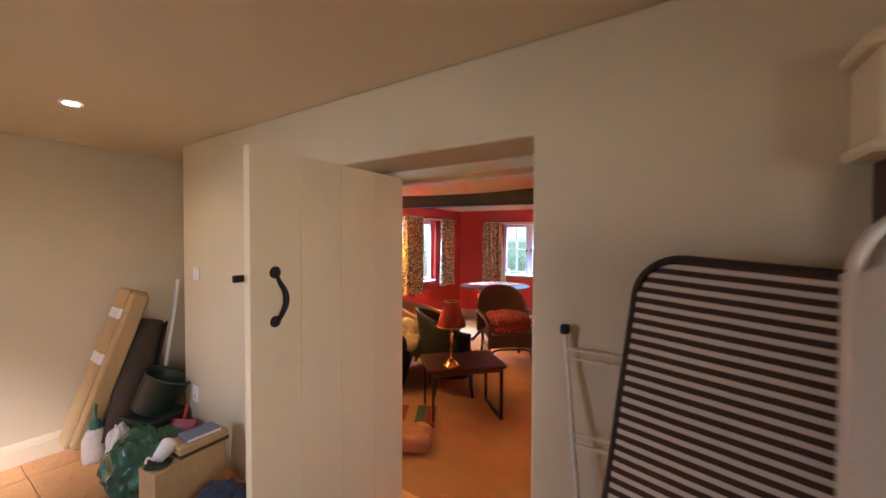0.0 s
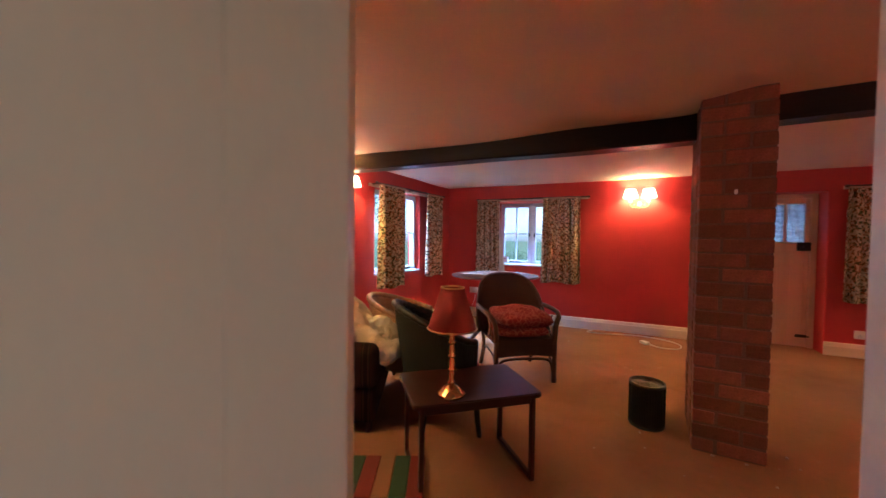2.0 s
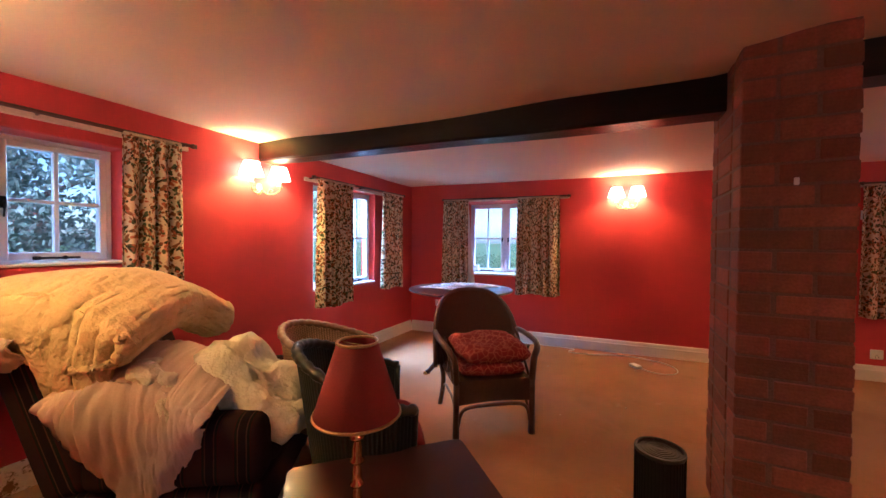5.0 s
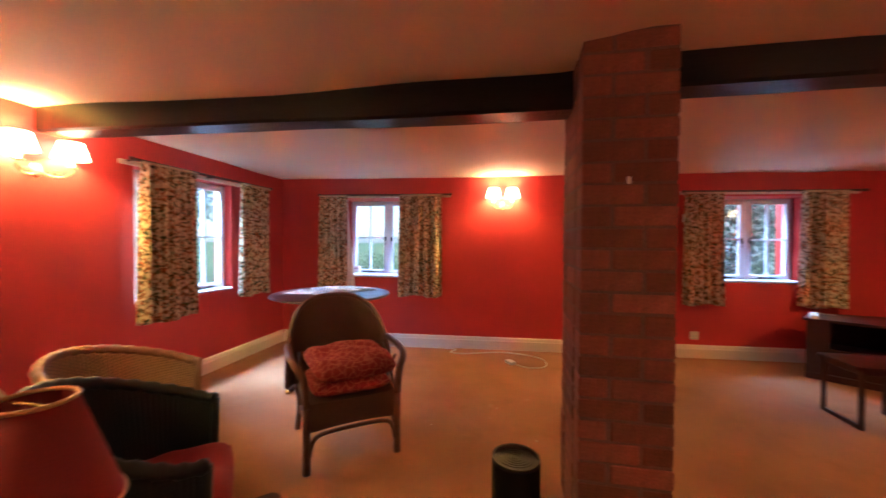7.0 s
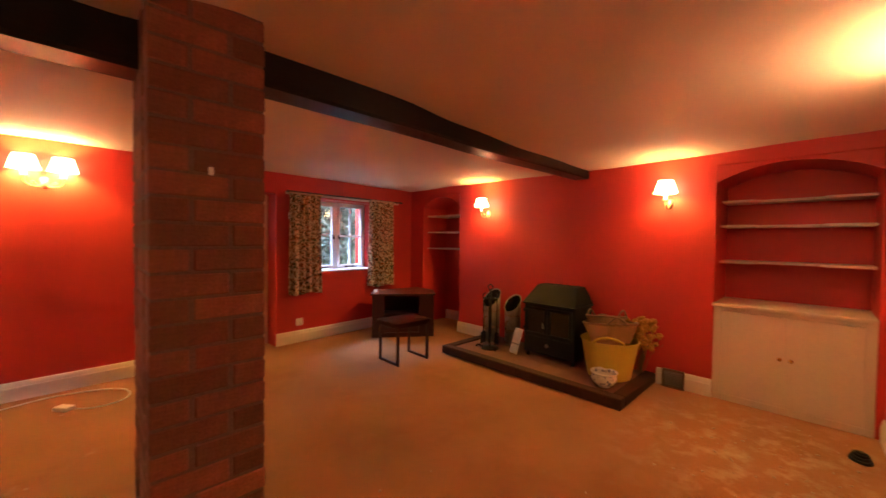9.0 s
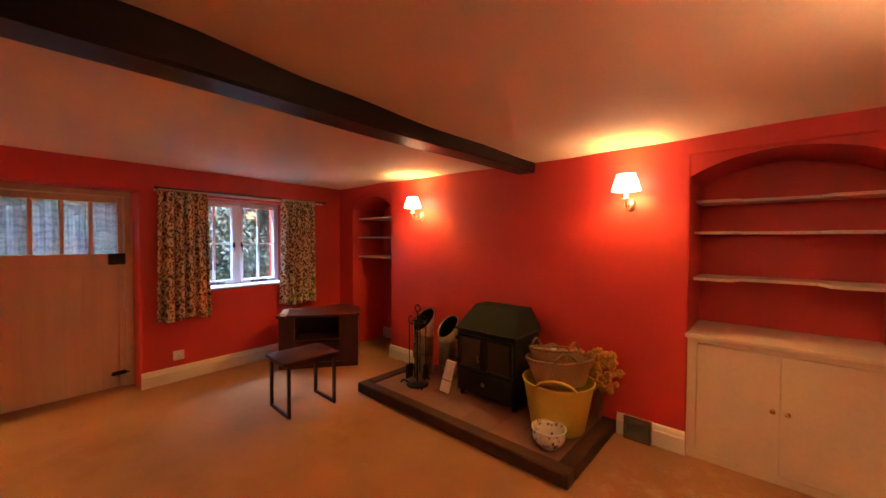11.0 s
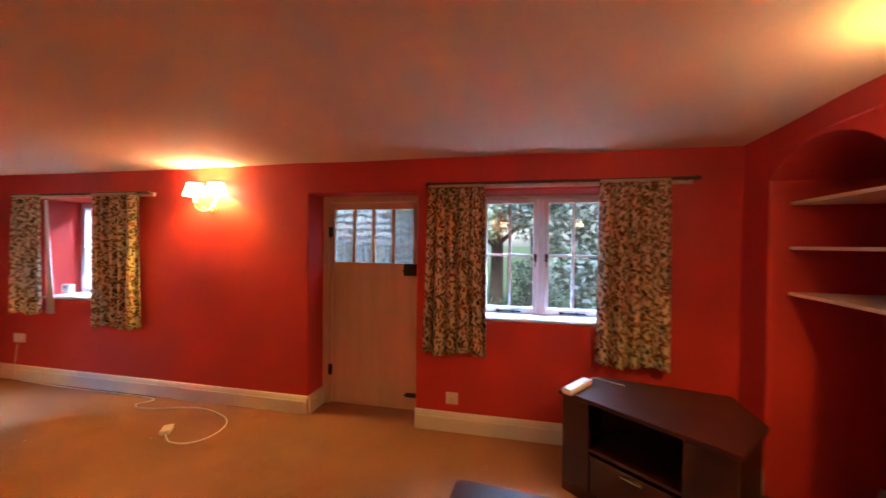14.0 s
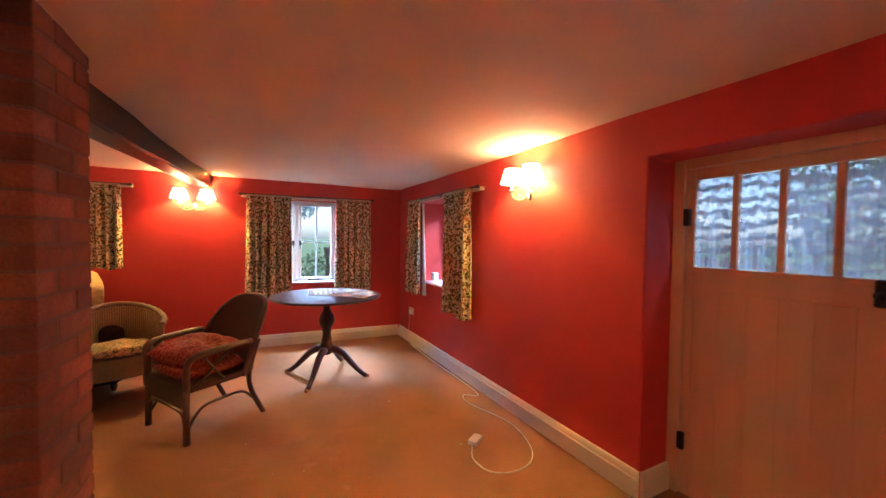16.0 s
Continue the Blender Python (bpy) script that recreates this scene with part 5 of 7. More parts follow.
part("base", pad(-0.43, 0.43, -0.36, 0.38, 0.07, 0.28, 0.03), STRIPED, sf, smooth=True)
part("seat_cushion", pad(-0.295, 0.295, -0.38, 0.22, 0.285, 0.44, 0.05), STRIPED, sf, smooth=True)
bm = pad(-0.42, 0.42, 0.0, 0.17, 0.0, 0.68, 0.06)
part("backrest", bm, STRIPED, sf, smooth=True, m=pose(0, 0.28, 0.27, -19, 0, 0))
for s in (-1, 1):
    part("arm", pad(s * 0.375 - 0.08, s * 0.375 + 0.08, -0.375, 0.30, 0.285, 0.56, 0.06), STRIPED, sf, smooth=True)
for x in (-0.38, 0.38):
    for y in (-0.31, 0.33):
        part("foot", lathe(bmesh.new(), [(0.018, 0.0), (0.026, 0.03), (0.024, 0.079)], 12, pose(x, y, 0), close=True), DARKWOOD, sf)

# White cotton; the lamp's yellow light is put into both colours, stronger in the second.
DUVET = plaster_relief(material("white_duvet_cotton", (0.62, 0.505, 0.33), 0.85, grain=160, vary=0.04, large=6, large_vary=0.05, bump=0.2), 24, 0.8)
LAMPLIT_DUVET = plaster_relief(material("lamplit_duvet_cotton", (0.70, 0.47, 0.16), 0.85, grain=160, vary=0.04, large=6, large_vary=0.05, bump=0.2), 24, 0.8)
SHEET = material("thin_peach_sheet", (0.56, 0.38, 0.27), 0.8, grain=120, vary=0.05, large=6, large_vary=0.08, bump=0.2)


def draped(name, label, mat, ridge, hem, far_x, fold, gather, seed, thick, near=-0.47, hang=0.45, nu=130, nv=100):
    """Bedding laid along a ridge of (y, z) points; on the chair's near side it hangs to a hem of (y, z) points."""
    line = bent([(0, y, z) for y, z in ridge], nu)
    nu = len(line) - 1
    turn = min(range(nu + 1), key=lambda i: line[i].y)
    bm = bmesh.new()
    g = []
    for i, q in enumerate(line):
        y, top = q.y, q.z
        bot = min(mixed(hem, -y), top - 0.02) if i <= turn else top - 0.012
        row = []
        for j in range(nv + 1):
            s = j / nv
            if s < hang:
                k = s / hang
                x = near - 0.045 * math.sin(math.pi * k) + 0.02
                z = bot + (top - bot) * (1 - (1 - k) ** 1.25)
            else:
                k = (s - hang) / (1 - hang)
                x = near + 0.02 + (far_x - near) * k
                z = top + 0.07 * math.sin(math.pi * min(k * 1.1, 1.0)) - 0.22 * max(k - 0.6, 0) ** 1.2
            w = i / nu * 3.2
            puff = noise.noise((w * 1.5 + seed, s * 1.8, seed * 3.1))
            crease = 1 - abs(noise.noise((w * 2.6 + s * 2.2 + seed, s * 2.4 - w * 1.2, seed + 9))) * 2.2
            crease = max(crease, 0) ** 3
            gathers = noise.noise((w * 15 + 3 * noise.noise((w, s * 3, seed)), s * 3.5, seed + 1)) + 0.5 * noise.noise((w * 30, s * 6, seed + 5))
            fine = max(1 - abs(noise.noise((w * 7 - s * 3, s * 6 + w * 2, seed + 4))) * 2.6, 0) ** 2
            d = fold * (0.8 * puff - 0.10 * crease - 0.05 * fine) + gather * gathers
            row.append(bm.verts.new((x - d * (1.0 if s < hang else 0.3), y + d * 0.5, z + d * (0.35 if s < hang else 1.0))))
        g.append(row)
    for i in range(nu):
        for j in range(nv):
            bm.faces.new((g[i][j], g[i + 1][j], g[i + 1][j + 1], g[i][j + 1]))
    ob = mesh_object(name, bm, mat, smooth=True)
    ob.matrix_basis = SOFA
    thicken(ob, thick)
    return tagged(ob, label, "bedding")


draped("duvet", "crumpled white duvet thrown over the armchair back, coloured with yellow lamplight", LAMPLIT_DUVET,
       [(1.0, 0.74), (0.93, 0.93), (0.77, 1.02), (0.56, 1.045), (0.38, 1.035), (0.24, 0.98), (0.12, 0.91), (0.14, 0.83), (0.24, 0.79), (0.32, 0.79)],
       [(-1.0, 0.44), (-0.90, 0.52), (-0.82, 0.80), (-0.72, 0.86), (-0.64, 0.84), (-0.58, 0.80), (-0.52, 0.85), (-0.45, 0.80), (-0.40, 0.66), (-0.32, 0.54), (-0.25, 0.48), (-0.22, 0.58), (-0.19, 0.78), (-0.16, 0.85), (-0.10, 0.88)],
       0.40, 0.05, 0.011, 2.3, 0.04, near=-0.44)
draped("bed_sheet", "thin peach sheet hanging below the duvet", SHEET,
       [(0.36, 0.70), (0.24, 0.74), (0.05, 0.72), (-0.07, 0.66), (-0.19, 0.60)],
       [(-0.36, 0.60), (-0.32, 0.52), (-0.25, 0.42), (-0.19, 0.36), (-0.13, 0.27), (-0.05, 0.25), (0.03, 0.30), (0.08, 0.34), (0.13, 0.44), (0.19, 0.54)],
       0.10, 0.045, 0.014, 7.7, 0.004, near=-0.475, hang=0.6, nu=90, nv=80)
draped("bed_sheet", "bunched peach sheet end behind the armchair back", SHEET,
       [(0.92, 0.92), (0.76, 0.94), (0.60, 0.92), (0.46, 0.90)],
       [(-0.92, 0.80), (-0.75, 0.86), (-0.62, 0.83), (-0.54, 0.78), (-0.46, 0.83)],
       0.0, 0.05, 0.016, 4.1, 0.006, near=-0.48, hang=0.6, nu=50, nv=50)
bm = cushion_mesh(0.44, 0.64, 0.23, 4.4, 0.05)
bmesh.ops.subdivide_edges(bm, edges=bm.edges[:], cuts=1, use_grid_fill=True)
for v in bm.verts:
    c = v.co.copy()
    ridge_fold = max(1 - abs(noise.noise((c.x * 5 + c.z * 4, c.y * 7, 2.0))) * 2.4, 0) ** 3
    v.co += 0.030 * Vector(noise.noise_vector(c * 5)) + 0.014 * Vector(noise.noise_vector(Vector((c.x * 22, c.y * 9, c.z * 12)))) + Vector((0, 0, -0.018 * ridge_fold))
ob = mesh_object("pillow", bm, DUVET, smooth=True)
ob.matrix_basis = SOFA @ pose(-0.12, -0.19, 0.475, 27, 4, -6)
tagged(ob, "crumpled white pillow slumped on the armchair seat", "pillow")
bm = cushion_mesh(0.50, 0.36, 0.20, 9.1, 0.05)
for v in bm.verts:
    v.co += 0.03 * Vector(noise.noise_vector(v.co * 8 + Vector((3, 0, 0))))
ob = mesh_object("blanket", bm, material("brown_blanket", (0.20, 0.075, 0.04), 0.95, grain=200, vary=0.15, bump=0.4), smooth=True)
ob.matrix_basis = SOFA @ pose(-0.16, 0.10, 0.50, 22, -8, 20)
tagged(ob, "folded brown blanket under the bedding", "blanket")
# a loose white fold tucked between duvet and pillow
bm = cushion_mesh(0.16, 0.34, 0.10, 3.3, 0.03)
bmesh.ops.subdivide_edges(bm, edges=bm.edges[:], cuts=1, use_grid_fill=True)
for v in bm.verts:
    c = v.co.copy()
    v.co += 0.03 * Vector(noise.noise_vector(c * 9)) + 0.012 * Vector(noise.noise_vector(c * 24))
ob = mesh_object("pillowcase", bm, DUVET, smooth=True)
ob.matrix_basis = SOFA @ pose(-0.40, 0.04, 0.62, 48, 8, 8)
tagged(ob, "rumpled white pillowcase stuffed beneath the duvet", "bedding")


# ---- hearth ----
HEARTH_TILE = material("hearth_quarry_tile", (0.18, 0.080, 0.058), 0.7, grain=90, vary=0.15, large=5, large_vary=0.2, bump=0.3)
KERB = material("dark_hearth_kerb", (0.048, 0.017, 0.011), 0.65, spec=0.25, grain=60, vary=0.25, large=6, large_vary=0.25, bump=0.25)
he = thing("hearth", pose(2.74, 3.765, 0), "raised hearth of brown tiles with a dark kerb", "hearth")
part("kerb", boxed(0, 0.10, 0, 1.945, 0, 0.088, 0.008), KERB, he, "dark front kerb")
part("kerb", boxed(0.101, 0.848, 0, 0.10, 0, 0.088, 0.008), KERB, he)
part("kerb", boxed(0.101, 0.848, 1.845, 1.945, 0, 0.088, 0.008), KERB, he)
part("bed", boxed(0.10, 0.848, 0.10, 1.845, 0, 0.062), HEARTH_TILE, he)
for i in range(3):
    for j in range(7):
        x, y = 0.102 + i * 0.249, 0.102 + j * 0.249
        part("tile", boxed(x + 0.0005, x + 0.2485, y + 0.0005, y + 0.2485, 0.0605, 0.074, 0.001), HEARTH_TILE, he)
HT = 0.0745

sv = thing("wood_stove", pose(3.19, 4.64, HT), "black cast-iron stove with a sloping canopy and two doors", "stove")
part("firebox", boxed(0.0, 0.385, -0.280, 0.280, 0.045, 0.55, 0.012, segments=2), CASTIRON, sv)
part("top_plate", boxed(-0.020, 0.39, -0.295, 0.295, 0.552, 0.570, 0.004), CASTIRON, sv)
bm = bmesh.new()
lo = [bm.verts.new(p) for p in ((-0.016, -0.292, 0.571), (-0.016, 0.292, 0.571), (0.39, 0.292, 0.571), (0.39, -0.292, 0.571))]
hi = [bm.verts.new(p) for p in ((0.21, -0.20, 0.738), (0.21, 0.255, 0.738), (0.39, 0.255, 0.738), (0.39, -0.20, 0.738))]
bm.faces.new(lo)
bm.faces.new(hi[::-1])
for i in range(4):
    bm.faces.new((lo[i], lo[(i + 1) % 4], hi[(i + 1) % 4], hi[i]))
bmesh.ops.bevel(bm, geom=bm.edges[:], offset=0.006, segments=2, affect="EDGES")
part("canopy", bm, material("dusty_stove_canopy", (0.012, 0.011, 0.010), 0.8, 0.0, spec=0.15, grain=90, vary=0.15, large=4, large_vary=0.2, bump=0.15), sv, "sloping dusty grey canopy")
for s in (-1, 1):
    y0, y1 = sorted((s * 0.004, s * 0.262))
    bm = bmesh.new()
    box(bm, -0.024, -0.001, y0, y1, 0.24, 0.268, 0.004)
    box(bm, -0.024, -0.001, y0, y1, 0.502, 0.528, 0.004)
    box(bm, -0.024, -0.001, y0, y0 + 0.030, 0.268, 0.502, 0.004)
    box(bm, -0.024, -0.001, y1 - 0.030, y1, 0.268, 0.502, 0.004)
    dr = part("stove_door", bm, CASTIRON, sv)
    part("stove_glass", boxed(-0.012, -0.006, y0 + 0.03, y1 - 0.03, 0.268, 0.502), material("sooted_glass", (0.012, 0.008, 0.006), 0.15, bump=0), dr, "sooted door glass")
    for z in (0.285, 0.47):
        part("hinge", lathe(bmesh.new(), [(0.008, 0), (0.008, 0.03)], 10, pose(-0.026, s * 0.268, z), close=True), CASTIRON, dr)
part("ash_panel", boxed(-0.014, -0.001, -0.262, 0.262, 0.060, 0.228, 0.006), CASTIRON, sv)
bm = bmesh.new()
tube(bm, [(-0.03, 0.03, 0.33), (-0.05, 0.03, 0.33), (-0.055, 0.03, 0.38)], 0.007, 8)
part("door_handle", bm, STEEL, sv)
for x in (0.04, 0.34):
    for y in (-0.25, 0.25):
        part("foot", lathe(bmesh.new(), [(0.022, 0.0), (0.016, 0.046)], 10, pose(x, y, 0), close=True), CASTIRON, sv)
part("air_knob", lathe(bmesh.new(), [(0.004, 0), (0.018, 0.008), (0.018, 0.016), (0.0, 0.020)], 14, pose(-0.014, 0.0, 0.15, 0, -90, 0)), STEEL, sv, smooth=True)


SOOT = material("soot_black", (0.008, 0.007, 0.006), 0.95, spec=0.1, grain=120, vary=0.3, bump=0.4)


def scuttle(m, h, r, label):
    """A tall tin hod with a slanted open mouth and hoops."""
    s = thing("coal_hod", m, label, "coal hod", "hods on the hearth")
    bm = bmesh.new()
    n = 28
    lo = [bm.verts.new((r * 0.92 * math.cos(2 * math.pi * i / n), r * 0.92 * math.sin(2 * math.pi * i / n), 0.004)) for i in range(n)]
    mid = [bm.verts.new((r * math.cos(2 * math.pi * i / n), r * math.sin(2 * math.pi * i / n), h * 0.62)) for i in range(n)]
    hi = [bm.verts.new((1.04 * r * math.cos(2 * math.pi * i / n), 1.04 * r * math.sin(2 * math.pi * i / n), h * (0.84 + 0.16 * math.cos(2 * math.pi * i / n)))) for i in range(n)]
    for a, b in ((lo, mid), (mid, hi)):
        for i in range(n):
            bm.faces.new((a[i], a[(i + 1) % n], b[(i + 1) % n], b[i]))
    bm.faces.new(lo[::-1])
    body = part("hod_body", bm, STEEL, s, smooth=True)
    thicken(body, 0.003)
    ib = bmesh.new()
    ring = []
    for f, z, lean in ((0.90, 0.012, 0.0), (0.965, h * 0.62, 0.0), (1.01, h * 0.825, h * 0.155)):
        ring.append([ib.verts.new((r * f * math.cos(2 * math.pi * i / n), r * f * math.sin(2 * math.pi * i / n), z + lean * math.cos(2 * math.pi * i / n))) for i in range(n)])
    for a, b in zip(ring, ring[1:]):
        for i in range(n):
            ib.faces.new((a[i], b[i], b[(i + 1) % n], a[(i + 1) % n]))
    ib.faces.new(ring[0])
    part("hod_lining", ib, SOOT, body, "soot-black inside of the hod", smooth=True)
    for z in (0.02, h * 0.3, h * 0.6):
        hb = bmesh.new()
        rr = r * (0.92 + 0.08 * z / (h * 0.62)) + 0.002
        tube(hb, [(rr * math.cos(2 * math.pi * i / n), rr * math.sin(2 * math.pi * i / n), z) for i in range(n)], 0.004, 6, closed=True)
        part("hoop", hb, BRASS, s)
    hb = bmesh.new()
    tube(hb, [(1.045 * r * math.cos(2 * math.pi * i / n), 1.045 * r * math.sin(2 * math.pi * i / n), h * (0.84 + 0.16 * math.cos(2 * math.pi * i / n))) for i in range(n)], 0.005, 6, closed=True)
    part("rolled_lip", hb, STEEL, s)
    hb = bmesh.new()
    tube(hb, bent([(-r, 0, h * 0.50), (-r - 0.04, 0, h * 0.46), (-r - 0.04, 0, h * 0.30), (-r, 0, h * 0.25)], 14), 0.006, 6)
    part("handle", hb, BRASS, s)
    return s


scuttle(place(3.36, 5.49, 0, HT), 0.62, 0.098, "tall tin coal hod with a slanted dark mouth")
scuttle(place(3.43, 5.235, 0, HT), 0.57, 0.090, "shorter tin coal hod with a slanted mouth")

cs = thing("fireside_tools", pose(3.09, 5.30, HT) @ Matrix.Scale(1.15, 4), "black iron fireside tool set on a round stand", "fireside tools")
part("stand_base", lathe(bmesh.new(), [(0.0, 0.0), (0.085, 0.0), (0.085, 0.012), (0.02, 0.022), (0.0, 0.022)], 20), BLACKIRON, cs)
bm = bmesh.new()
tube(bm, [(0, 0, 0.02), (0, 0, 0.56)], 0.007, 8)
tube(bm, bent([(0, 0, 0.56), (0.0, 0.03, 0.60), (0, 0.0, 0.625), (0, -0.03, 0.60), (0, 0, 0.57)], 20), 0.006, 6)
part("stem", bm, BLACKIRON, cs)
bm = bmesh.new()
tube(bm, [(0.06 * math.cos(i * math.pi / 12), 0.06 * math.sin(i * math.pi / 12), 0.49) for i in range(24)], 0.005, 6, closed=True)
part("hanging_ring", bm, BLACKIRON, cs)
for k, tool in enumerate(("poker", "shovel", "tongs", "brush")):
    a = k * math.pi / 2 + 0.5
    x, y = 0.066 * math.cos(a), 0.066 * math.sin(a)
    bm = bmesh.new()
    tube(bm, bent([(x, y, 0.08), (x, y, 0.45), (x * 1.1, y * 1.1, 0.52), (x * 0.7, y * 0.7, 0.54)], 16), 0.005, 6)
    if tool == "shovel":
        box(bm, x - 0.035, x + 0.035, y - 0.006, y + 0.006, 0.05, 0.16, 0.003)
    if tool == "tongs":
        tube(bm, [(x + 0.018, y, 0.08), (x + 0.018, y, 0.40), (x, y, 0.45)], 0.004, 6)
    if tool == "brush":
        lathe(bm, [(0.004, 0.17), (0.020, 0.15), (0.026, 0.06)], 12, pose(x, y, 0))
    part(tool, bm, BLACKIRON, cs)
for k in range(3):
    a = k * 2.1
    bm = bmesh.new()
    tube(bm, bent([(0.07 * math.cos(a), 0.07 * math.sin(a), 0.012), (0.11 * math.cos(a), 0.11 * math.sin(a), 0.03), (0.135 * math.cos(a), 0.135 * math.sin(a), 0.008)], 10), 0.007, 6)
    part("scroll_foot", bm, BLACKIRON, cs)

cd = thing("white_carton", place(3.13, 4.99, 18, HT), "slim white carton leaning by the stove", "box")
part("carton", boxed(-0.016, 0.016, -0.040, 0.040, 0, 0.27, 0.002, m=pose(0, 0.02, 0.009, 13, 4, 0)), PAPER, cd)
part("printed_band", boxed(-0.0166, 0.0166, -0.0404, 0.0404, 0.10, 0.112, m=pose(0, 0.02, 0.009, 13, 4, 0)), PRINT, cd, "thin grey printed line")

# tub, baskets, bowl and dried flowers
YELLOW = material("yellow_rubber", (0.62, 0.46, 0.035), 0.55, grain=60, vary=0.05, large=4, large_vary=0.08, bump=0.1)
TUB = place(3.25, 4.055, 200, HT)
tb = thing("garden_tub", TUB, "yellow flexible rubber tub with two handles on the hearth", "tub")
n = 48
bm = bmesh.new()
prof = [(0.172, 0.0), (0.178, 0.01), (0.202, 0.14), (0.232, 0.31), (0.238, 0.33)]
rings = [[bm.verts.new((r * math.cos(2 * math.pi * i / n), r * math.sin(2 * math.pi * i / n), z)) for i in range(n)] for r, z in prof]
for a, b in zip(rings, rings[1:]):
    for i in range(n):
        bm.faces.new((a[i], a[(i + 1) % n], b[(i + 1) % n], b[i]))
bm.faces.new(rings[0][::-1])
thicken(part("tub_wall", bm, YELLOW, tb, smooth=True), 0.005)
for s in (0, math.pi):
    bm = bmesh.new()
    tube(bm, [(0.238 * math.cos(s + a), 0.238 * math.sin(s + a), 0.325 + 0.066 * math.cos(a / 0.55 * math.pi / 2) ** 0.6) for a in [-0.55 + 1.1 * k / 16 for k in range(17)]], 0.011, 8)
    part("tub_handle", bm, YELLOW, tb, smooth=True)
bm = bmesh.new()
tube(bm, [(0.239 * math.cos(2 * math.pi * i / n), 0.239 * math.sin(2 * math.pi * i / n), 0.329) for i in range(n)], 0.007, 6, closed=True)
part("rim", bm, YELLOW, tb, smooth=True)
WICKER = woven("pale_wicker", (0.50, 0.28, 0.12), 110)


def basket(m, r, h, label, tilt=0):
    b = thing("wicker_basket", m, label, "basket", "wicker baskets in the tub")
    bm = shell(bmesh.new(), lambda u, v: Vector(((r * (0.72 + 0.28 * v)) * math.cos(2 * math.pi * u), (r * (0.72 + 0.28 * v)) * math.sin(2 * math.pi * u), h * v + 0.003 * math.sin(u * 120) * v)), 48, 10)
    thicken(part("basket_wall", bm, WICKER, b, smooth=True), 0.008)
    part("basket_base", lathe(bmesh.new(), [(0.0, 0.0), (r * 0.72, 0.0), (r * 0.72, 0.008), (0.0, 0.008)], 32), WICKER, b)
    bm = bmesh.new()
    tube(bm, [(r * math.cos(2 * math.pi * i / 48), r * math.sin(2 * math.pi * i / 48), h + 0.003 * (-1) ** i) for i in range(48)], 0.010, 6, closed=True)
    part("plaited_rim", bm, CANE_TAN, b, smooth=True)
    for s in (0.3, 0.3 + math.pi):
        bm = bmesh.new()
        tube(bm, [(r * math.cos(s + a), r * math.sin(s + a), h + 0.06 * math.cos(a / 0.35 * math.pi / 2)) for a in [-0.35 + 0.7 * k / 12 for k in range(13)]], 0.008, 6)
        part("basket_handle", bm, CANE_TAN, b, smooth=True)
    return b


basket(TUB @ pose(-0.02, 0.01, 0.300, 4, -6, 0), 0.225, 0.17, "large wicker basket sitting in the yellow tub")
basket(TUB @ pose(-0.05, -0.03, 0.390, -5, -9, 40), 0.170, 0.13, "small wicker basket nested in a larger one")
for k in range(5):
    bm = cushion_mesh(0.11, 0.08, 0.05, 2.0 + k, 0.02)
    for v in bm.verts:
        v.co += 0.012 * Vector(noise.noise_vector(v.co * 20 + Vector((k, 0, 0))))
    ob = mesh_object("crumpled_paper", bm, PAPER, smooth=True)
    ob.matrix_basis = TUB @ pose(-0.06 + 0.05 * math.cos(k * 1.3), -0.03 + 0.05 * math.sin(k * 1.3), 0.425 + 0.012 * k, 20 * k, 10, 50 * k)
    tagged(ob, "crumpled pale paper lying in the small basket", "paper", "paper in the basket")

BLUEWHITE = blotches(material("glazed_white_china", (0.72, 0.68, 0.66), 0.15, bump=0, vary=0.02), (0.10, 0.11, 0.24), 26, 0.54, 0.60)
bw = thing("china_bowl", place(2.965, 3.985, 0, HT), "blue and white glazed china bowl on the hearth", "bowl")
bm = lathe(bmesh.new(), [(0.0, 0.0), (0.055, 0.0), (0.058, 0.012), (0.085, 0.030), (0.103, 0.065), (0.100, 0.095), (0.093, 0.108), (0.103, 0.118), (0.100, 0.122), (0.088, 0.110), (0.094, 0.092), (0.096, 0.066), (0.078, 0.034), (0.0, 0.016)], 40)
part("bowl_body", bm, BLUEWHITE, bw, smooth=True)
bm = bmesh.new()
tube(bm, [(0.104 * math.cos(2 * math.pi * i / 40), 0.104 * math.sin(2 * math.pi * i / 40), 0.119) for i in range(40)], 0.004, 6, closed=True)
part("bowl_rim", bm, WHITEPLASTIC, bw, smooth=True)

DRIED = material("dried_ochre_flowers", (0.48, 0.25, 0.035), 0.95, grain=60, vary=0.3, large=8, large_vary=0.25, bump=0.5)
fl_rnd = random.Random(3)
dfv = thing("dried_flowers", pose(3.46, 3.845, HT), "bunch of dried ochre flowers leaning on the red wall", "dried flowers")
bm = bmesh.new()
for k in range(26):
    x, y = fl_rnd.gauss(0, 0.035), fl_rnd.gauss(0, 0.06)
    top = Vector((0.02 + x, y, 0.36 + fl_rnd.uniform(-0.08, 0.10)))
    tube(bm, [(0.03, 0.02 + y * 0.1, 0.0), (0.03 + x * 0.5, 0.01 + y * 0.5, 0.2), top], 0.002, 4)
part("stem_bundle", bm, CANE_TAN, dfv)
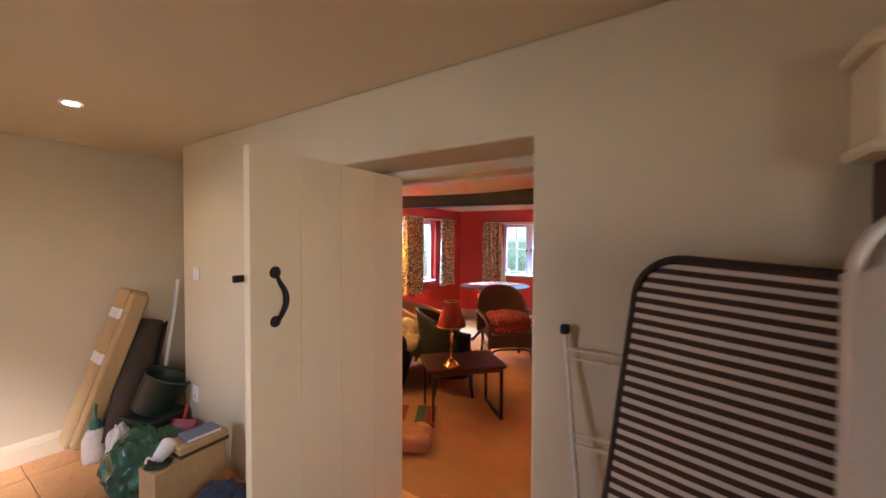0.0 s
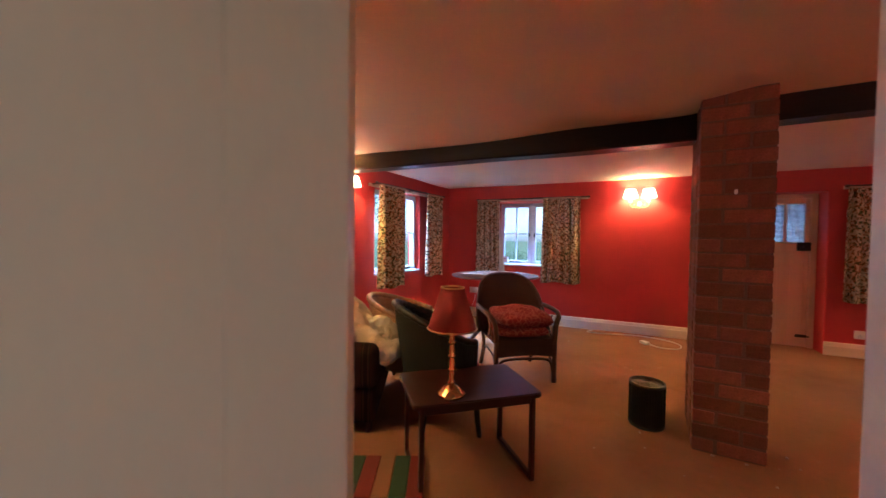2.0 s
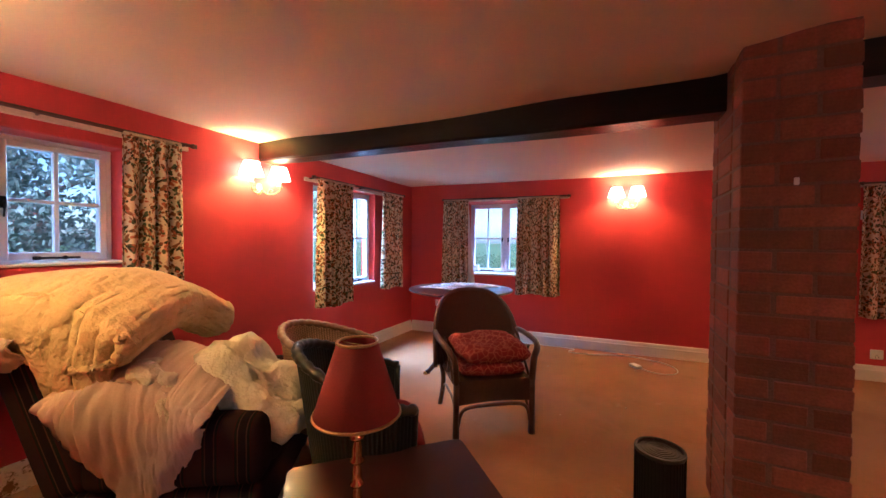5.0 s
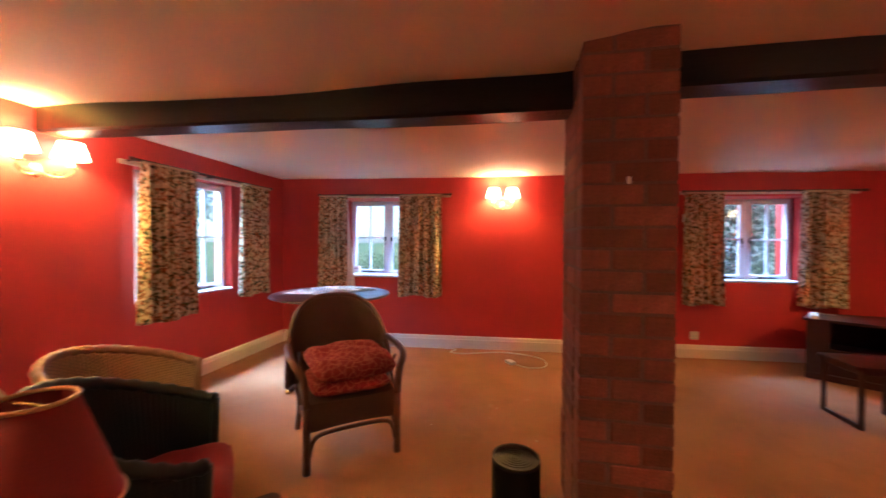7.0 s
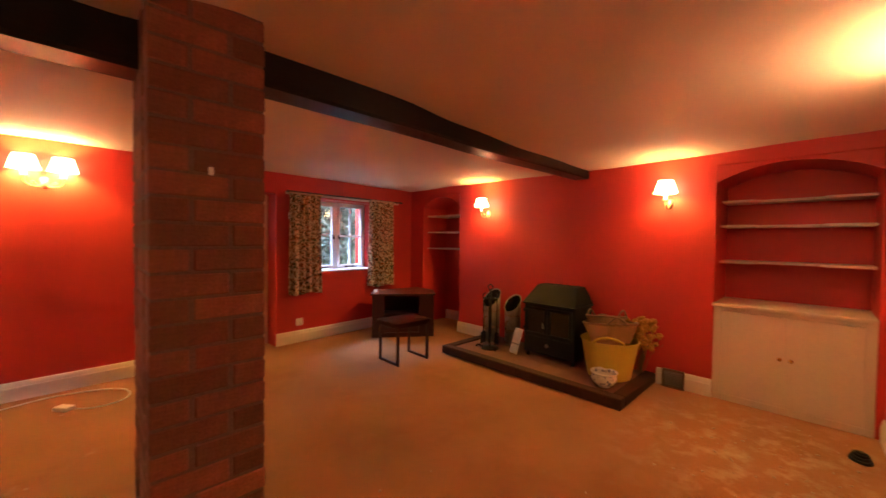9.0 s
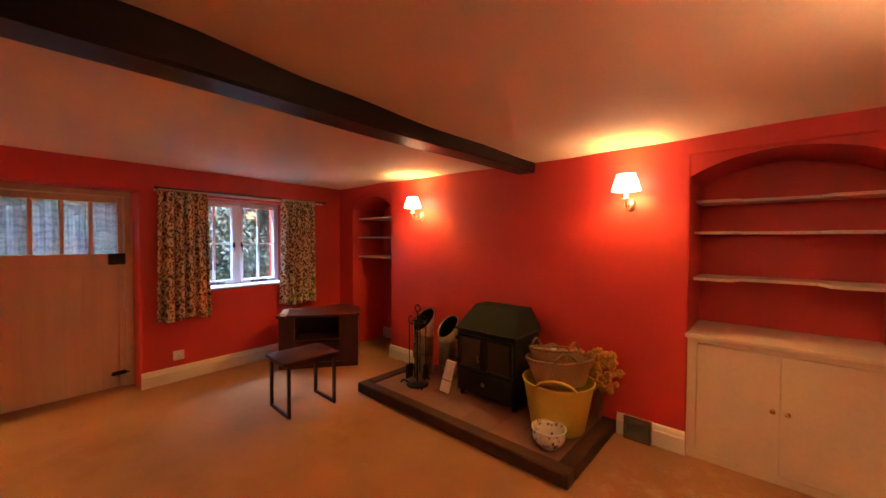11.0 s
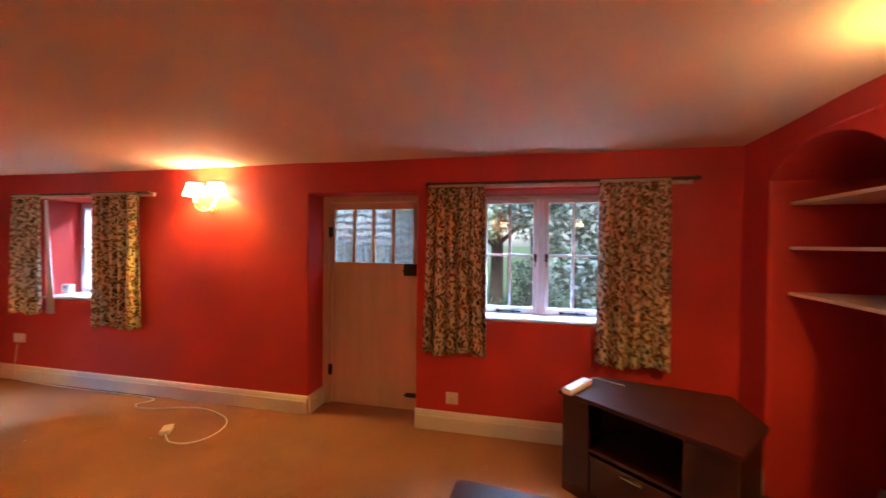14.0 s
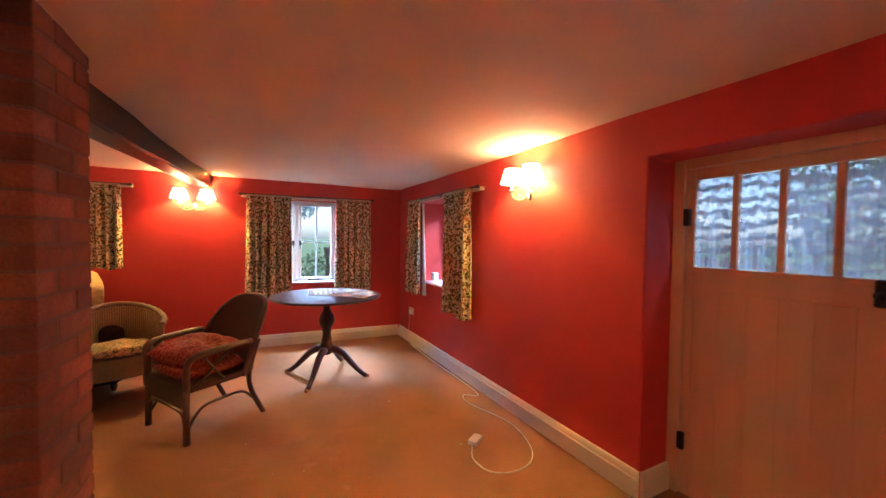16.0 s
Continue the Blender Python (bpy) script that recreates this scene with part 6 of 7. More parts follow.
for k in range(72):
    p = Vector((0.02 + fl_rnd.gauss(0, 0.03), fl_rnd.gauss(0, 0.055), 0.40 + fl_rnd.uniform(-0.15, 0.12)))
    bm = bmesh.new()
    bmesh.ops.create_icosphere(bm, subdivisions=2, radius=fl_rnd.uniform(0.018, 0.030))
    for v in bm.verts:
        v.co *= 1 + 0.5 * noise.noise(v.co * 70 + p * 9)
        v.co += p
    part("flower_head", bm, DRIED, dfv)

gr = thing("vent_grille", place(3.567, 3.62, -90, 0.0), "small grey vent grille standing against the skirting", "vent")
bm = bmesh.new()
box(bm, -0.085, 0.085, -0.028, 0.0, 0.0, 0.012, 0.002)
box(bm, -0.085, 0.085, -0.028, 0.0, 0.150, 0.162, 0.002)
box(bm, -0.085, -0.073, -0.028, 0.0, 0.012, 0.150, 0.002)
box(bm, 0.073, 0.085, -0.028, 0.0, 0.012, 0.150, 0.002)
part("frame", bm, material("brown_vent", (0.16, 0.09, 0.06), 0.5), gr)
for k in range(9):
    part("slat", boxed(-0.072, 0.072, -0.022, -0.006, 0.018 + k * 0.0148, 0.026 + k * 0.0148, 0.001), material("grey_slat", (0.14, 0.13, 0.13), 0.5) if k == 0 else bpy.data.materials["grey_slat"], gr)

# ---- sockets, switches, leads ----
def plate(name, m, u, z, w, h, label, kind_of, toggles=1):
    p = thing(name, m @ pose(u, -0.001, z), label, kind_of)
    part("faceplate", boxed(-w / 2, w / 2, -0.010, 0, -h / 2, h / 2, 0.003), WHITEPLASTIC, p)
    for k in range(toggles):
        x = (k - (toggles - 1) / 2) * 0.03
        part("rocker", boxed(x - 0.008, x + 0.008, -0.0135, -0.0105, 0.008, 0.026, 0.001), LINING, p)
    if "socket" in kind_of:
        bm = bmesh.new()
        for x, z2 in ((0, -0.004), (-0.011, -0.022), (0.011, -0.022)):
            box(bm, x - 0.003, x + 0.003, -0.0112, -0.0102, z2 - 0.004, z2 + 0.004)
        part("pin_slots", bm, BLACKIRON, p)
    return p


plate("wall_socket", WALL_FAR, 4.86, 0.25, 0.09, 0.088, "white plastic wall socket above the skirting", "wall socket")
plate("light_switch", WALL_FAR, 4.765, 1.55, 0.088, 0.088, "white plastic light switch beside the front door", "light switch")
pl = plate("wall_socket", WALL_FAR, 0.455, 0.42, 0.146, 0.088, "white double wall socket with a plug in it", "wall socket", 2)
part("plug", boxed(0.01, 0.055, -0.045, -0.0145, -0.032, 0.018, 0.006), WHITEPLASTIC, pl, "white plug")
bm = bmesh.new()
tube(bm, bent([(0.03, -0.035, -0.032), (0.03, -0.045, -0.14), (-0.02, -0.03, -0.26), (-0.01, -0.03, -0.38)], 20), 0.003, 6)
part("flex", bm, WHITEPLASTIC, pl, smooth=True)
ex = thing("extension_lead", pose(0, 0, 0), "white extension lead coiled loosely on the carpet", "extension lead")
bm = bmesh.new()
tube(bm, bent([(-2.55, 6.86, 0.02), (-1.9, 6.90, 0.006), (-1.32, 6.945, 0.006), (-0.92, 6.95, 0.006), (-0.95, 6.82, 0.006), (-0.78, 6.80, 0.006), (-0.40, 6.93, 0.006), (-0.10, 6.89, 0.006), (0.06, 6.78, 0.006), (0.10, 6.62, 0.006), (0.04, 6.50, 0.006), (-0.10, 6.47, 0.006), (-0.21, 6.52, 0.012)], 90), 0.0045, 6)
part("cable", bm, WHITEPLASTIC, ex, smooth=True)
part("trailing_socket", boxed(-0.055, 0.055, -0.032, 0.032, 0.001, 0.032, 0.006, segments=2), WHITEPLASTIC, ex, m=place(-0.27, 6.575, 128))
wb = thing("sill_box", WALL_FAR @ pose(0.93, 0.10, 0.874), "small white box standing on the window sill", "box")
part("casing", boxed(-0.045, 0.045, -0.03, 0.03, 0, 0.085, 0.006), WHITEPLASTIC, wb)
part("lens_strip", boxed(-0.02, 0.02, -0.0315, -0.0302, 0.05, 0.065), PRINT, wb)
bk = thing("black_cable_coil", place(3.14, 2.55, 30), "black coiled cable end lying by the skirting", "cable")
for k in range(3):
    bm = bmesh.new()
    r = 0.05 - 0.008 * k
    tube(bm, [(r * math.cos(i * math.pi / 12), 0.8 * r * math.sin(i * math.pi / 12), 0.010 + 0.016 * k) for i in range(24)], 0.009, 6, closed=True)
    part("coil", bm, BLACKIRON, bk, smooth=True)
part("plug", boxed(-0.03, 0.02, -0.02, 0.02, 0.001, 0.06, 0.008), BLACKIRON, bk)
mk = tagged(mesh_object("wall_plug_mark", boxed(-0.008, 0.008, -0.004, 0.0, -0.014, 0.014, 0.003), WHITEPLASTIC), "pale plastic plug in the pillar brickwork", "wall plug")
mk.matrix_basis = pose(0.169, 4.1985, 1.505)


# ---- hall: the open plank door ----
hd = thing("door_2", pose(-0.675, 2.055, 0), "cream painted plank door standing open into the hall", "door", kind="structure")
DW, DT, DH = 0.755, 0.034, 1.785
for i in range(4):
    a, b = -DW * i / 4, -DW * (i + 1) / 4
    part("plank", boxed(-DT, 0.0, b + 0.0003, a - 0.0003, 0.012, DH, 0.0014), CREAM_DOOR, hd)
for z in (0.28, 1.45):
    part("ledge", boxed(-DT - 0.024, -DT - 0.0005, -DW + 0.05, -0.03, z, z + 0.12, 0.004), CREAM_DOOR, hd)
hn = bmesh.new()
ly = -0.668
lathe(hn, [(0.0, 0.010), (0.013, 0.009), (0.019, 0.004), (0.021, 0.0)], 18, pose(0.0005, ly, 1.372, 0, 90, 0))
lathe(hn, [(0.0, 0.010), (0.012, 0.009), (0.018, 0.004), (0.020, 0.0)], 18, pose(0.0005, ly, 1.205, 0, 90, 0))
tube(hn, bent([(0.006, ly, 1.372), (0.018, ly + 0.004, 1.342), (0.036, ly + 0.014, 1.305), (0.038, ly + 0.014, 1.265), (0.022, ly + 0.004, 1.222), (0.006, ly, 1.205)], 30), [0.005 + 0.005 * math.sin(math.pi * i / 30) for i in range(31)], 8, squash=0.7)
part("pull_handle", hn, BLACKIRON, hd, "black iron pull handle", smooth=True)
part("latch", boxed(-DT - 0.014, -DT - 0.0005, -DW - 0.032, -DW + 0.14, 1.345, 1.368, 0.003), BLACKIRON, hd, "black iron thumb latch")
for z in (0.33, 1.50):
    part("strap_hinge", boxed(-DT - 0.030, -DT - 0.0245, -0.42, 0.01, z, z + 0.035, 0.002), BLACKIRON, hd)
df = thing("door_frame", pose(0, 0, 0), "cream painted post and head of the plank door", "door frame", kind="structure")
part("hinge_post", prism([(-0.898, 2.062), (-0.69, 2.062), (-0.69, 2.085), (-0.838, 2.258), (-0.898, 2.258)], 0, 1.80), CREAM_DOOR, df)
part("closing_post", boxed(0.016, 0.07, 2.20, 2.262, 0, 1.80, 0.012, segments=3), CREAM_DOOR, df)
part("head", boxed(-0.88, 0.07, 2.15, 2.262, 1.79, 1.86, 0.012, segments=3), CREAM_DOOR, df)
kp = bmesh.new()
lathe(kp, [(0.0, 0.02), (0.008, 0.014), (0.012, 0.0)], 10, pose(0.047, 1.935, 1.33, 0, -90, 0))
tagged(mesh_object("latch_keep", kp, BLACKIRON, smooth=True), "small dark iron stud in the doorway reveal", "latch")

# hall floor tiles
tile_bm = boxed(0.003, 0.297, 0.003, 0.297, -0.012, 0.0, 0.002)
tile_me = bpy.data.meshes.new("tile")
tile_bm.to_mesh(tile_me)
tile_bm.free()
tile_me.materials.append(HALL_TILE)

# hall skirting, switches, down-lights
plate("thermostat", place(-2.34, 1.87, 180) @ pose(0, 0, 0, 0, 0, 180), 0, 1.245, 0.075, 0.085, "white round-cornered thermostat on the cream wall", "thermostat", 0)
plate("wall_socket", place(-2.37, 1.87, 0), 0, 0.40, 0.07, 0.12, "white plastic fused outlet low on the wall", "wall socket")


def downlight(x, y, watts):
    d = thing("downlight", pose(x, y, HH - 0.001), "small round recessed ceiling light, lit", "ceiling light", "hall downlights")
    part("bezel", lathe(bmesh.new(), [(0.030, -0.001), (0.045, -0.002), (0.046, -0.007), (0.040, -0.009), (0.030, -0.006)], 28), FRAME, d)
    part("lamp_face", lathe(bmesh.new(), [(0.0, -0.004), (0.031, -0.004)], 24), GLOW, d, "glowing lamp face")
    lamp_data = bpy.data.lights.new("downlight_beam", "SPOT")
    lamp_data.energy, lamp_data.color, lamp_data.spot_size, lamp_data.spot_blend, lamp_data.shadow_soft_size = watts, (1.0, 0.76, 0.46), radians(150), 0.8, 0.03
    o = new("downlight_beam", lamp_data)
    o.parent = d
    o.matrix_basis = pose(0, 0, -0.012)


def glow_material():
    m = bpy.data.materials.new("lamp_glow")
    m.use_nodes = True
    b = m.node_tree.nodes["Principled BSDF"]
    b.inputs["Emission Color"].default_value, b.inputs["Emission Strength"].default_value = (1, 0.9, 0.75, 1), 12
    return m


GLOW = glow_material()
HALL_WATTS = 3.2
for x, y in ((-2.08, 1.20), (-0.75, 0.35)):
    downlight(x, y, HALL_WATTS)

# rolls of carpet and board in the hall corner
CARD = material("brown_cardboard", (0.46, 0.30, 0.125), 0.85, grain=60, vary=0.08, large=3, large_vary=0.12, bump=0.15, stretch=(1, 1, 0.3))
UNDERLAY = material("dark_carpet_roll", (0.055, 0.036, 0.024), 0.95, grain=120, vary=0.3, large=6, large_vary=0.3, bump=0.6)
TAPE = material("white_tape", (0.74, 0.70, 0.64), 0.4, bump=0.05)
cr_ = thing("cardboard_roll", look((-3.00, 1.37, 0.075), (-2.99, 1.72, 1.10)), "long brown cardboard packing taped shut, leaning in the corner", "cardboard")
bm = boxed(-0.10, 0.10, -0.065, 0.065, -1.08, 0.0, 0.012)
part("carton", bm, CARD, cr_)
for z in (-0.90, -0.58):
    part("tape_band", boxed(-0.102, 0.102, -0.067, 0.067, z - 0.045, z + 0.045, 0.012), TAPE, cr_, "white packing tape")
part("carton_flap", boxed(0.102, 0.19, -0.05, 0.05, -1.06, -0.02, 0.01), CARD, cr_)
ul = thing("carpet_roll", look((-2.72, 1.55, 0.10), (-2.93, 1.78, 0.85)), "dark grey rolled carpet offcut leaning in the corner", "carpet roll")
bm = bmesh.new()
pts, hgt = [], 0.82
n = 90
prev = None
for i in range(n):
    a = i / n * 6 * math.pi
    r = 0.035 + 0.085 * i / n
    cur = (bm.verts.new((r * math.cos(a), r * math.sin(a), -hgt)), bm.verts.new((r * math.cos(a), r * math.sin(a), 0.0)))
    if prev:
        bm.faces.new((prev[0], cur[0], cur[1], prev[1]))
    prev = cur
thicken(part("roll_body", bm, UNDERLAY, ul, smooth=True), 0.010)
wp = thing("timber_board", look((-2.83, 1.78, 0.02), (-2.80, 1.93, 1.15)), "white painted timber board leaning upright", "board")
part("board", boxed(-0.035, 0.035, -0.009, 0.009, -1.16, 0.0, 0.002), GLOSS, wp)
gb = thing("plastic_bin", pose(-2.60, 1.66, 0.0), "dark green plastic bin tipped in the corner", "bin")
GREENP = material("dark_green_plastic", (0.018, 0.030, 0.022), 0.45, grain=50, vary=0.1, bump=0.1)
bm = lathe(bmesh.new(), [(0.0, 0.0), (0.13, 0.0), (0.135, 0.01), (0.165, 0.28), (0.175, 0.285), (0.175, 0.30), (0.158, 0.30), (0.150, 0.27), (0.125, 0.015), (0.0, 0.012)], 32, pose(-0.02, 0.02, 0.29, -22, 14, 0) @ Matrix.Scale(0.86, 4))
part("bin_wall", bm, GREENP, gb, smooth=True)
st_ = thing("storage_crate", place(-2.60, 1.68, 12), "dark plastic crate under the tipped bin", "crate")
part("crate_body", boxed(-0.17, 0.17, -0.12, 0.14, 0, 0.27, 0.02, segments=2), GREENP, st_)
part("crate_lip", boxed(-0.18, 0.18, -0.13, 0.15, 0.2705, 0.285, 0.004), GREENP, st_)
REDP = material("red_plastic", (0.34, 0.028, 0.014), 0.4, bump=0.05)
rd = thing("dustpan", place(-2.34, 1.74, 30, 0.10), "red plastic dustpan wedged behind the bags", "dustpan")
bm = boxed(-0.09, 0.09, -0.012, 0.0, 0.0, 0.16, 0.004, m=pose(0, 0, 0.0, -25, 0, 0))
part("pan", bm, REDP, rd)
bm = bmesh.new()
tube(bm, [(0, 0.06, 0.14), (0.0, 0.09, 0.24)], 0.012, 8)
part("handle", bm, REDP, rd)
sp = thing("pump_sprayer", pose(-2.80, 1.44, 0), "small garden pump sprayer with a green top", "sprayer")
part("bottle", lathe(bmesh.new(), [(0.0, 0.0), (0.068, 0.0), (0.072, 0.02), (0.072, 0.15), (0.05, 0.20), (0.03, 0.22), (0.0, 0.22)], 24), material("milky_plastic", (0.58, 0.52, 0.42), 0.35, bump=0.03), sp, smooth=True)
GREENB = material("bright_green_plastic", (0.03, 0.13, 0.075), 0.4, bump=0.05)
part("pump_head", lathe(bmesh.new(), [(0.034, 0.20), (0.036, 0.25), (0.022, 0.27), (0.008, 0.28), (0.008, 0.36), (0.0, 0.36)], 18), GREENB, sp, smooth=True)
bm = bmesh.new()
tube(bm, [(-0.03, 0, 0.37), (0.03, 0, 0.37)], 0.008, 8)
part("pump_handle", bm, GREENB, sp)
bm = bmesh.new()
tube(bm, bent([(0, 0, 0.235), (-0.06, -0.02, 0.255), (-0.085, -0.03, 0.16)], 12), 0.010, 8)
part("trigger", bm, GREENB, sp)


def bag(name, m, w, d, h, seed, mat, label):
    """A slumped plastic bag with creases and a tied or open top."""
    bm = bmesh.new()
    bmesh.ops.create_icosphere(bm, subdivisions=5, radius=1.0)
    for v in bm.verts:
        p = v.co.copy()
        q = 1 + 0.18 * noise.noise(p * 1.6 + Vector((seed, 0, 0))) + 0.10 * noise.noise(p * 4.5 + Vector((0, seed, 0))) - 0.09 * abs(noise.noise(p * 8 + Vector((0, 0, seed))))
        z = max(p.z, -0.75)
        v.co = Vector((p.x * w / 2 * q, p.y * d / 2 * q, (z + 0.75) / 1.75 * h * (q if p.z > 0 else 1)))
    ob = mesh_object(name, bm, mat, smooth=True)
    ob.matrix_basis = m
    return tagged(ob, label, "bag")


GREENBAG = material("green_polythene", (0.022, 0.085, 0.050), 0.25, grain=40, vary=0.25, large=9, large_vary=0.35, bump=0.3)
WHITEBAG = material("white_polythene", (0.66, 0.64, 0.62), 0.35, grain=40, vary=0.1, large=12, large_vary=0.1, bump=0.3)
bag("refuse_bag", pose(-2.16, 1.50, 0), 0.46, 0.40, 0.36, 2.0, GREENBAG, "crumpled dark green plastic sack on the tiles")
bag("carrier_bag", pose(-2.58, 1.50, 0), 0.16, 0.14, 0.27, 5.0, WHITEBAG, "white plastic carrier bag stuffed in the corner")
bag("carrier_bag", pose(-1.50, 1.60, 0.0), 0.34, 0.30, 0.20, 9.0, material("navy_cloth", (0.02, 0.03, 0.07), 0.7, bump=0.4), "dark navy bag slumped beside the carton")
BOX = place(-1.83, 1.56, 97)
bxm = thing("carton_box", BOX, "tall narrow brown cardboard box among the hall clutter", "box")
part("box_body", boxed(-0.17, 0.20, -0.075, 0.075, 0, 0.29, 0.004), CARD, bxm)
part("box_seam", boxed(-0.171, 0.201, -0.004, 0.004, 0.2902, 0.2912), UNDERLAY, bxm, "dark slit between the closed flaps")
sbx = thing("small_carton", BOX @ pose(0.09, 0.0, 0.2915, 0, 0, -4), "low brown carton with a dark band lying on the tall box", "box")
part("box_body", boxed(-0.13, 0.13, -0.08, 0.08, 0, 0.065, 0.004), CARD, sbx)
part("dark_band", boxed(-0.131, 0.131, -0.081, 0.081, 0.006, 0.030, 0.003), UNDERLAY, sbx, "dark printed band")
bo = thing("hardback_book", BOX @ pose(0.10, 0.0, 0.357, 0, 0, -8), "slate blue hardback book lying on a small carton", "book")
part("book_cover", boxed(-0.09, 0.09, -0.06, 0.06, 0.0, 0.022, 0.003), material("slate_blue_cover", (0.12, 0.15, 0.24), 0.5), bo)
part("page_block", boxed(-0.088, 0.085, -0.0625, 0.057, 0.004, 0.018), PAPER, bo)
sau = thing("black_saucer", BOX @ pose(-0.115, 0.0, 0.2918), "small dark dish under a white cup on the box", "dish")
part("dish", lathe(bmesh.new(), [(0.0, 0.0), (0.045, 0.0), (0.062, 0.008), (0.060, 0.010), (0.044, 0.003), (0.0, 0.003)], 24), GREENP, sau, smooth=True)
mu = thing("crushed_cup", BOX @ pose(-0.115, 0.0, 0.296, 0, 0, 110), "white cup lying on its side on the box", "cup")
part("cup_body", lathe(bmesh.new(), [(0.0, 0.0), (0.030, 0.0), (0.042, 0.07), (0.044, 0.09), (0.040, 0.09), (0.028, 0.006), (0.0, 0.004)], 24, pose(0, 0, 0.034, 70, 20, 0)), TAPE, mu, smooth=True)
bm = bmesh.new()
tube(bm, bent([(0.02, 0, 0.02), (0.06, 0.0, 0.03), (0.065, 0.01, 0.005)], 10), 0.006, 6)
part("cup_handle", bm, TAPE, mu, smooth=True)
for k, (x, y, a, col) in enumerate(((-1.62, 1.42, 10, (0.04, 0.06, 0.10)), (-1.40, 1.46, 50, (0.5, 0.52, 0.55)), (-1.72, 1.30, -20, (0.10, 0.10, 0.11)))):
    pk = thing("paint_packet", place(x, y, a, 0.0), "flat packet among the hall clutter", "packet", "packets on the hall floor")
    part("packet_body", boxed(-0.10, 0.10, -0.07, 0.07, 0.0, 0.10 - 0.02 * k, 0.01), material("packet_card", col, 0.6), pk)
    part("packet_label", boxed(-0.05, 0.05, -0.04, 0.04, 0.1004 - 0.02 * k, 0.1010 - 0.02 * k), PAPER, pk)

# airer, striped pad and mattress by the wall
AIRER = material("white_airer_plastic", (0.70, 0.62, 0.50), 0.4, bump=0.05)
ar = thing("clothes_airer", pose(0.17, 1.80, 0), "folded white clothes airer leaning on the cream wall", "clothes airer")
for x0, x1 in ((0.0, 0.14), (0.52, 0.62)):
    bm = bmesh.new()
    tube(bm, [(x1, -0.10, 0.0), (x0, 0.045, 1.19)], 0.0075, 8)
    part("upright", bm, AIRER, ar)
    part("end_cap", boxed(x0 - 0.013, x0 + 0.013, 0.030, 0.060, 1.185, 1.215, 0.004), BLACKIRON, ar, "black plastic end cap")
for z in (1.14, 1.11, 0.89, 0.86, 0.60, 0.35):
    f = 1 - z / 1.19
    bm = bmesh.new()
    tube(bm, [(0.14 * f, 0.045 - 0.145 * f, z), (0.52 + 0.10 * f, 0.045 - 0.145 * f, z)], 0.0055, 8)
    part("rung", bm, AIRER, ar)


def rounded_slab(w, h, t, r, bev):
    bm = bmesh.new()
    pts = []
    for cx, cz, a0 in ((w - r, h - r, 0), (r, h - r, 90), (r, r, 180), (w - r, r, 270)):
        for k in range(9):
            a = radians(a0 + 90 * k / 8)
            pts.append((cx + r * math.cos(a), cz + r * math.sin(a)))
    lo = [bm.verts.new((x, 0, z)) for x, z in pts]
    hi = [bm.verts.new((x, t, z)) for x, z in pts]
    bm.faces.new(lo)
    bm.faces.new(hi[::-1])
    for i in range(len(pts)):
        bm.faces.new((lo[i], lo[(i + 1) % len(pts)], hi[(i + 1) % len(pts)], hi[i]))
    bmesh.ops.bevel(bm, geom=[e for e in bm.edges if abs(e.verts[0].co.y - e.verts[1].co.y) < 1e-6], offset=bev, segments=3, affect="EDGES")
    return bm


def stripes():
    m = material("brown_white_stripe_cloth", (0.5, 0.45, 0.38), 0.9, grain=260, vary=0.12, bump=0.25)
    n, l = m.node_tree.nodes, m.node_tree.links
    b, was = base_of(m)
    tc, w, r, mix = n.new("ShaderNodeTexCoord"), n.new("ShaderNodeTexWave"), n.new("ShaderNodeMapRange"), n.new("ShaderNodeMix")
    w.bands_direction = "Z"
    w.inputs["Scale"].default_value, w.inputs["Distortion"].default_value = 11.6, 0.25
    l.new(tc.outputs["Object"], w.inputs["Vector"])
    r.inputs["From Min"].default_value, r.inputs["From Max"].default_value = 0.50, 0.62
    l.new(w.outputs["Fac"], r.inputs["Value"])
    mix.data_type = "RGBA"
    l.new(r.outputs[0], mix.inputs["Factor"])
    mix.inputs["A"].default_value = (0.06, 0.030, 0.018, 1)
    mix.inputs["B"].default_value = (0.62, 0.55, 0.46, 1)
    l.new(mix.outputs["Result"], b.inputs["Base Color"])
    return m


PIPING = material("dark_brown_piping", (0.035, 0.018, 0.012), 0.8, bump=0.2)
PADM = pose(0.240, 1.52, 0.0, -9.5, 4.6, -8)
pd = thing("striped_mattress_pad", PADM, "brown and white striped mattress pad leaning on the wall", "mattress")
part("pad_body", rounded_slab(0.62, 1.47, 0.05, 0.10, 0.012), stripes(), pd)
for y in (0.006, 0.044):
    pts = []
    for cx, cz, a0 in ((0.52, 1.37, 0), (0.10, 1.37, 90), (0.10, 0.10, 180), (0.52, 0.10, 270)):
        for k in range(9):
            a = radians(a0 + 90 * k / 8)
            pts.append((cx + 0.102 * math.cos(a), y, cz + 0.102 * math.sin(a)))
    bm = bmesh.new()
    tube(bm, pts, 0.009, 6, closed=True)
    part("piped_edge", bm, PIPING, pd, "dark brown piping", smooth=True)
PALE = material("pale_ticking", (0.66, 0.60, 0.52), 0.9, grain=200, vary=0.06, large=5, large_vary=0.08, bump=0.2)
mt = thing("folded_mattress", pose(0.635, 1.19, 0.0, -5, 0.5, -6), "pale folded mattress standing beside the striped pad", "mattress")
part("mattress_body", rounded_slab(0.62, 1.54, 0.12, 0.09, 0.03), PALE, mt, smooth=True)
bm = bmesh.new()
pts = []
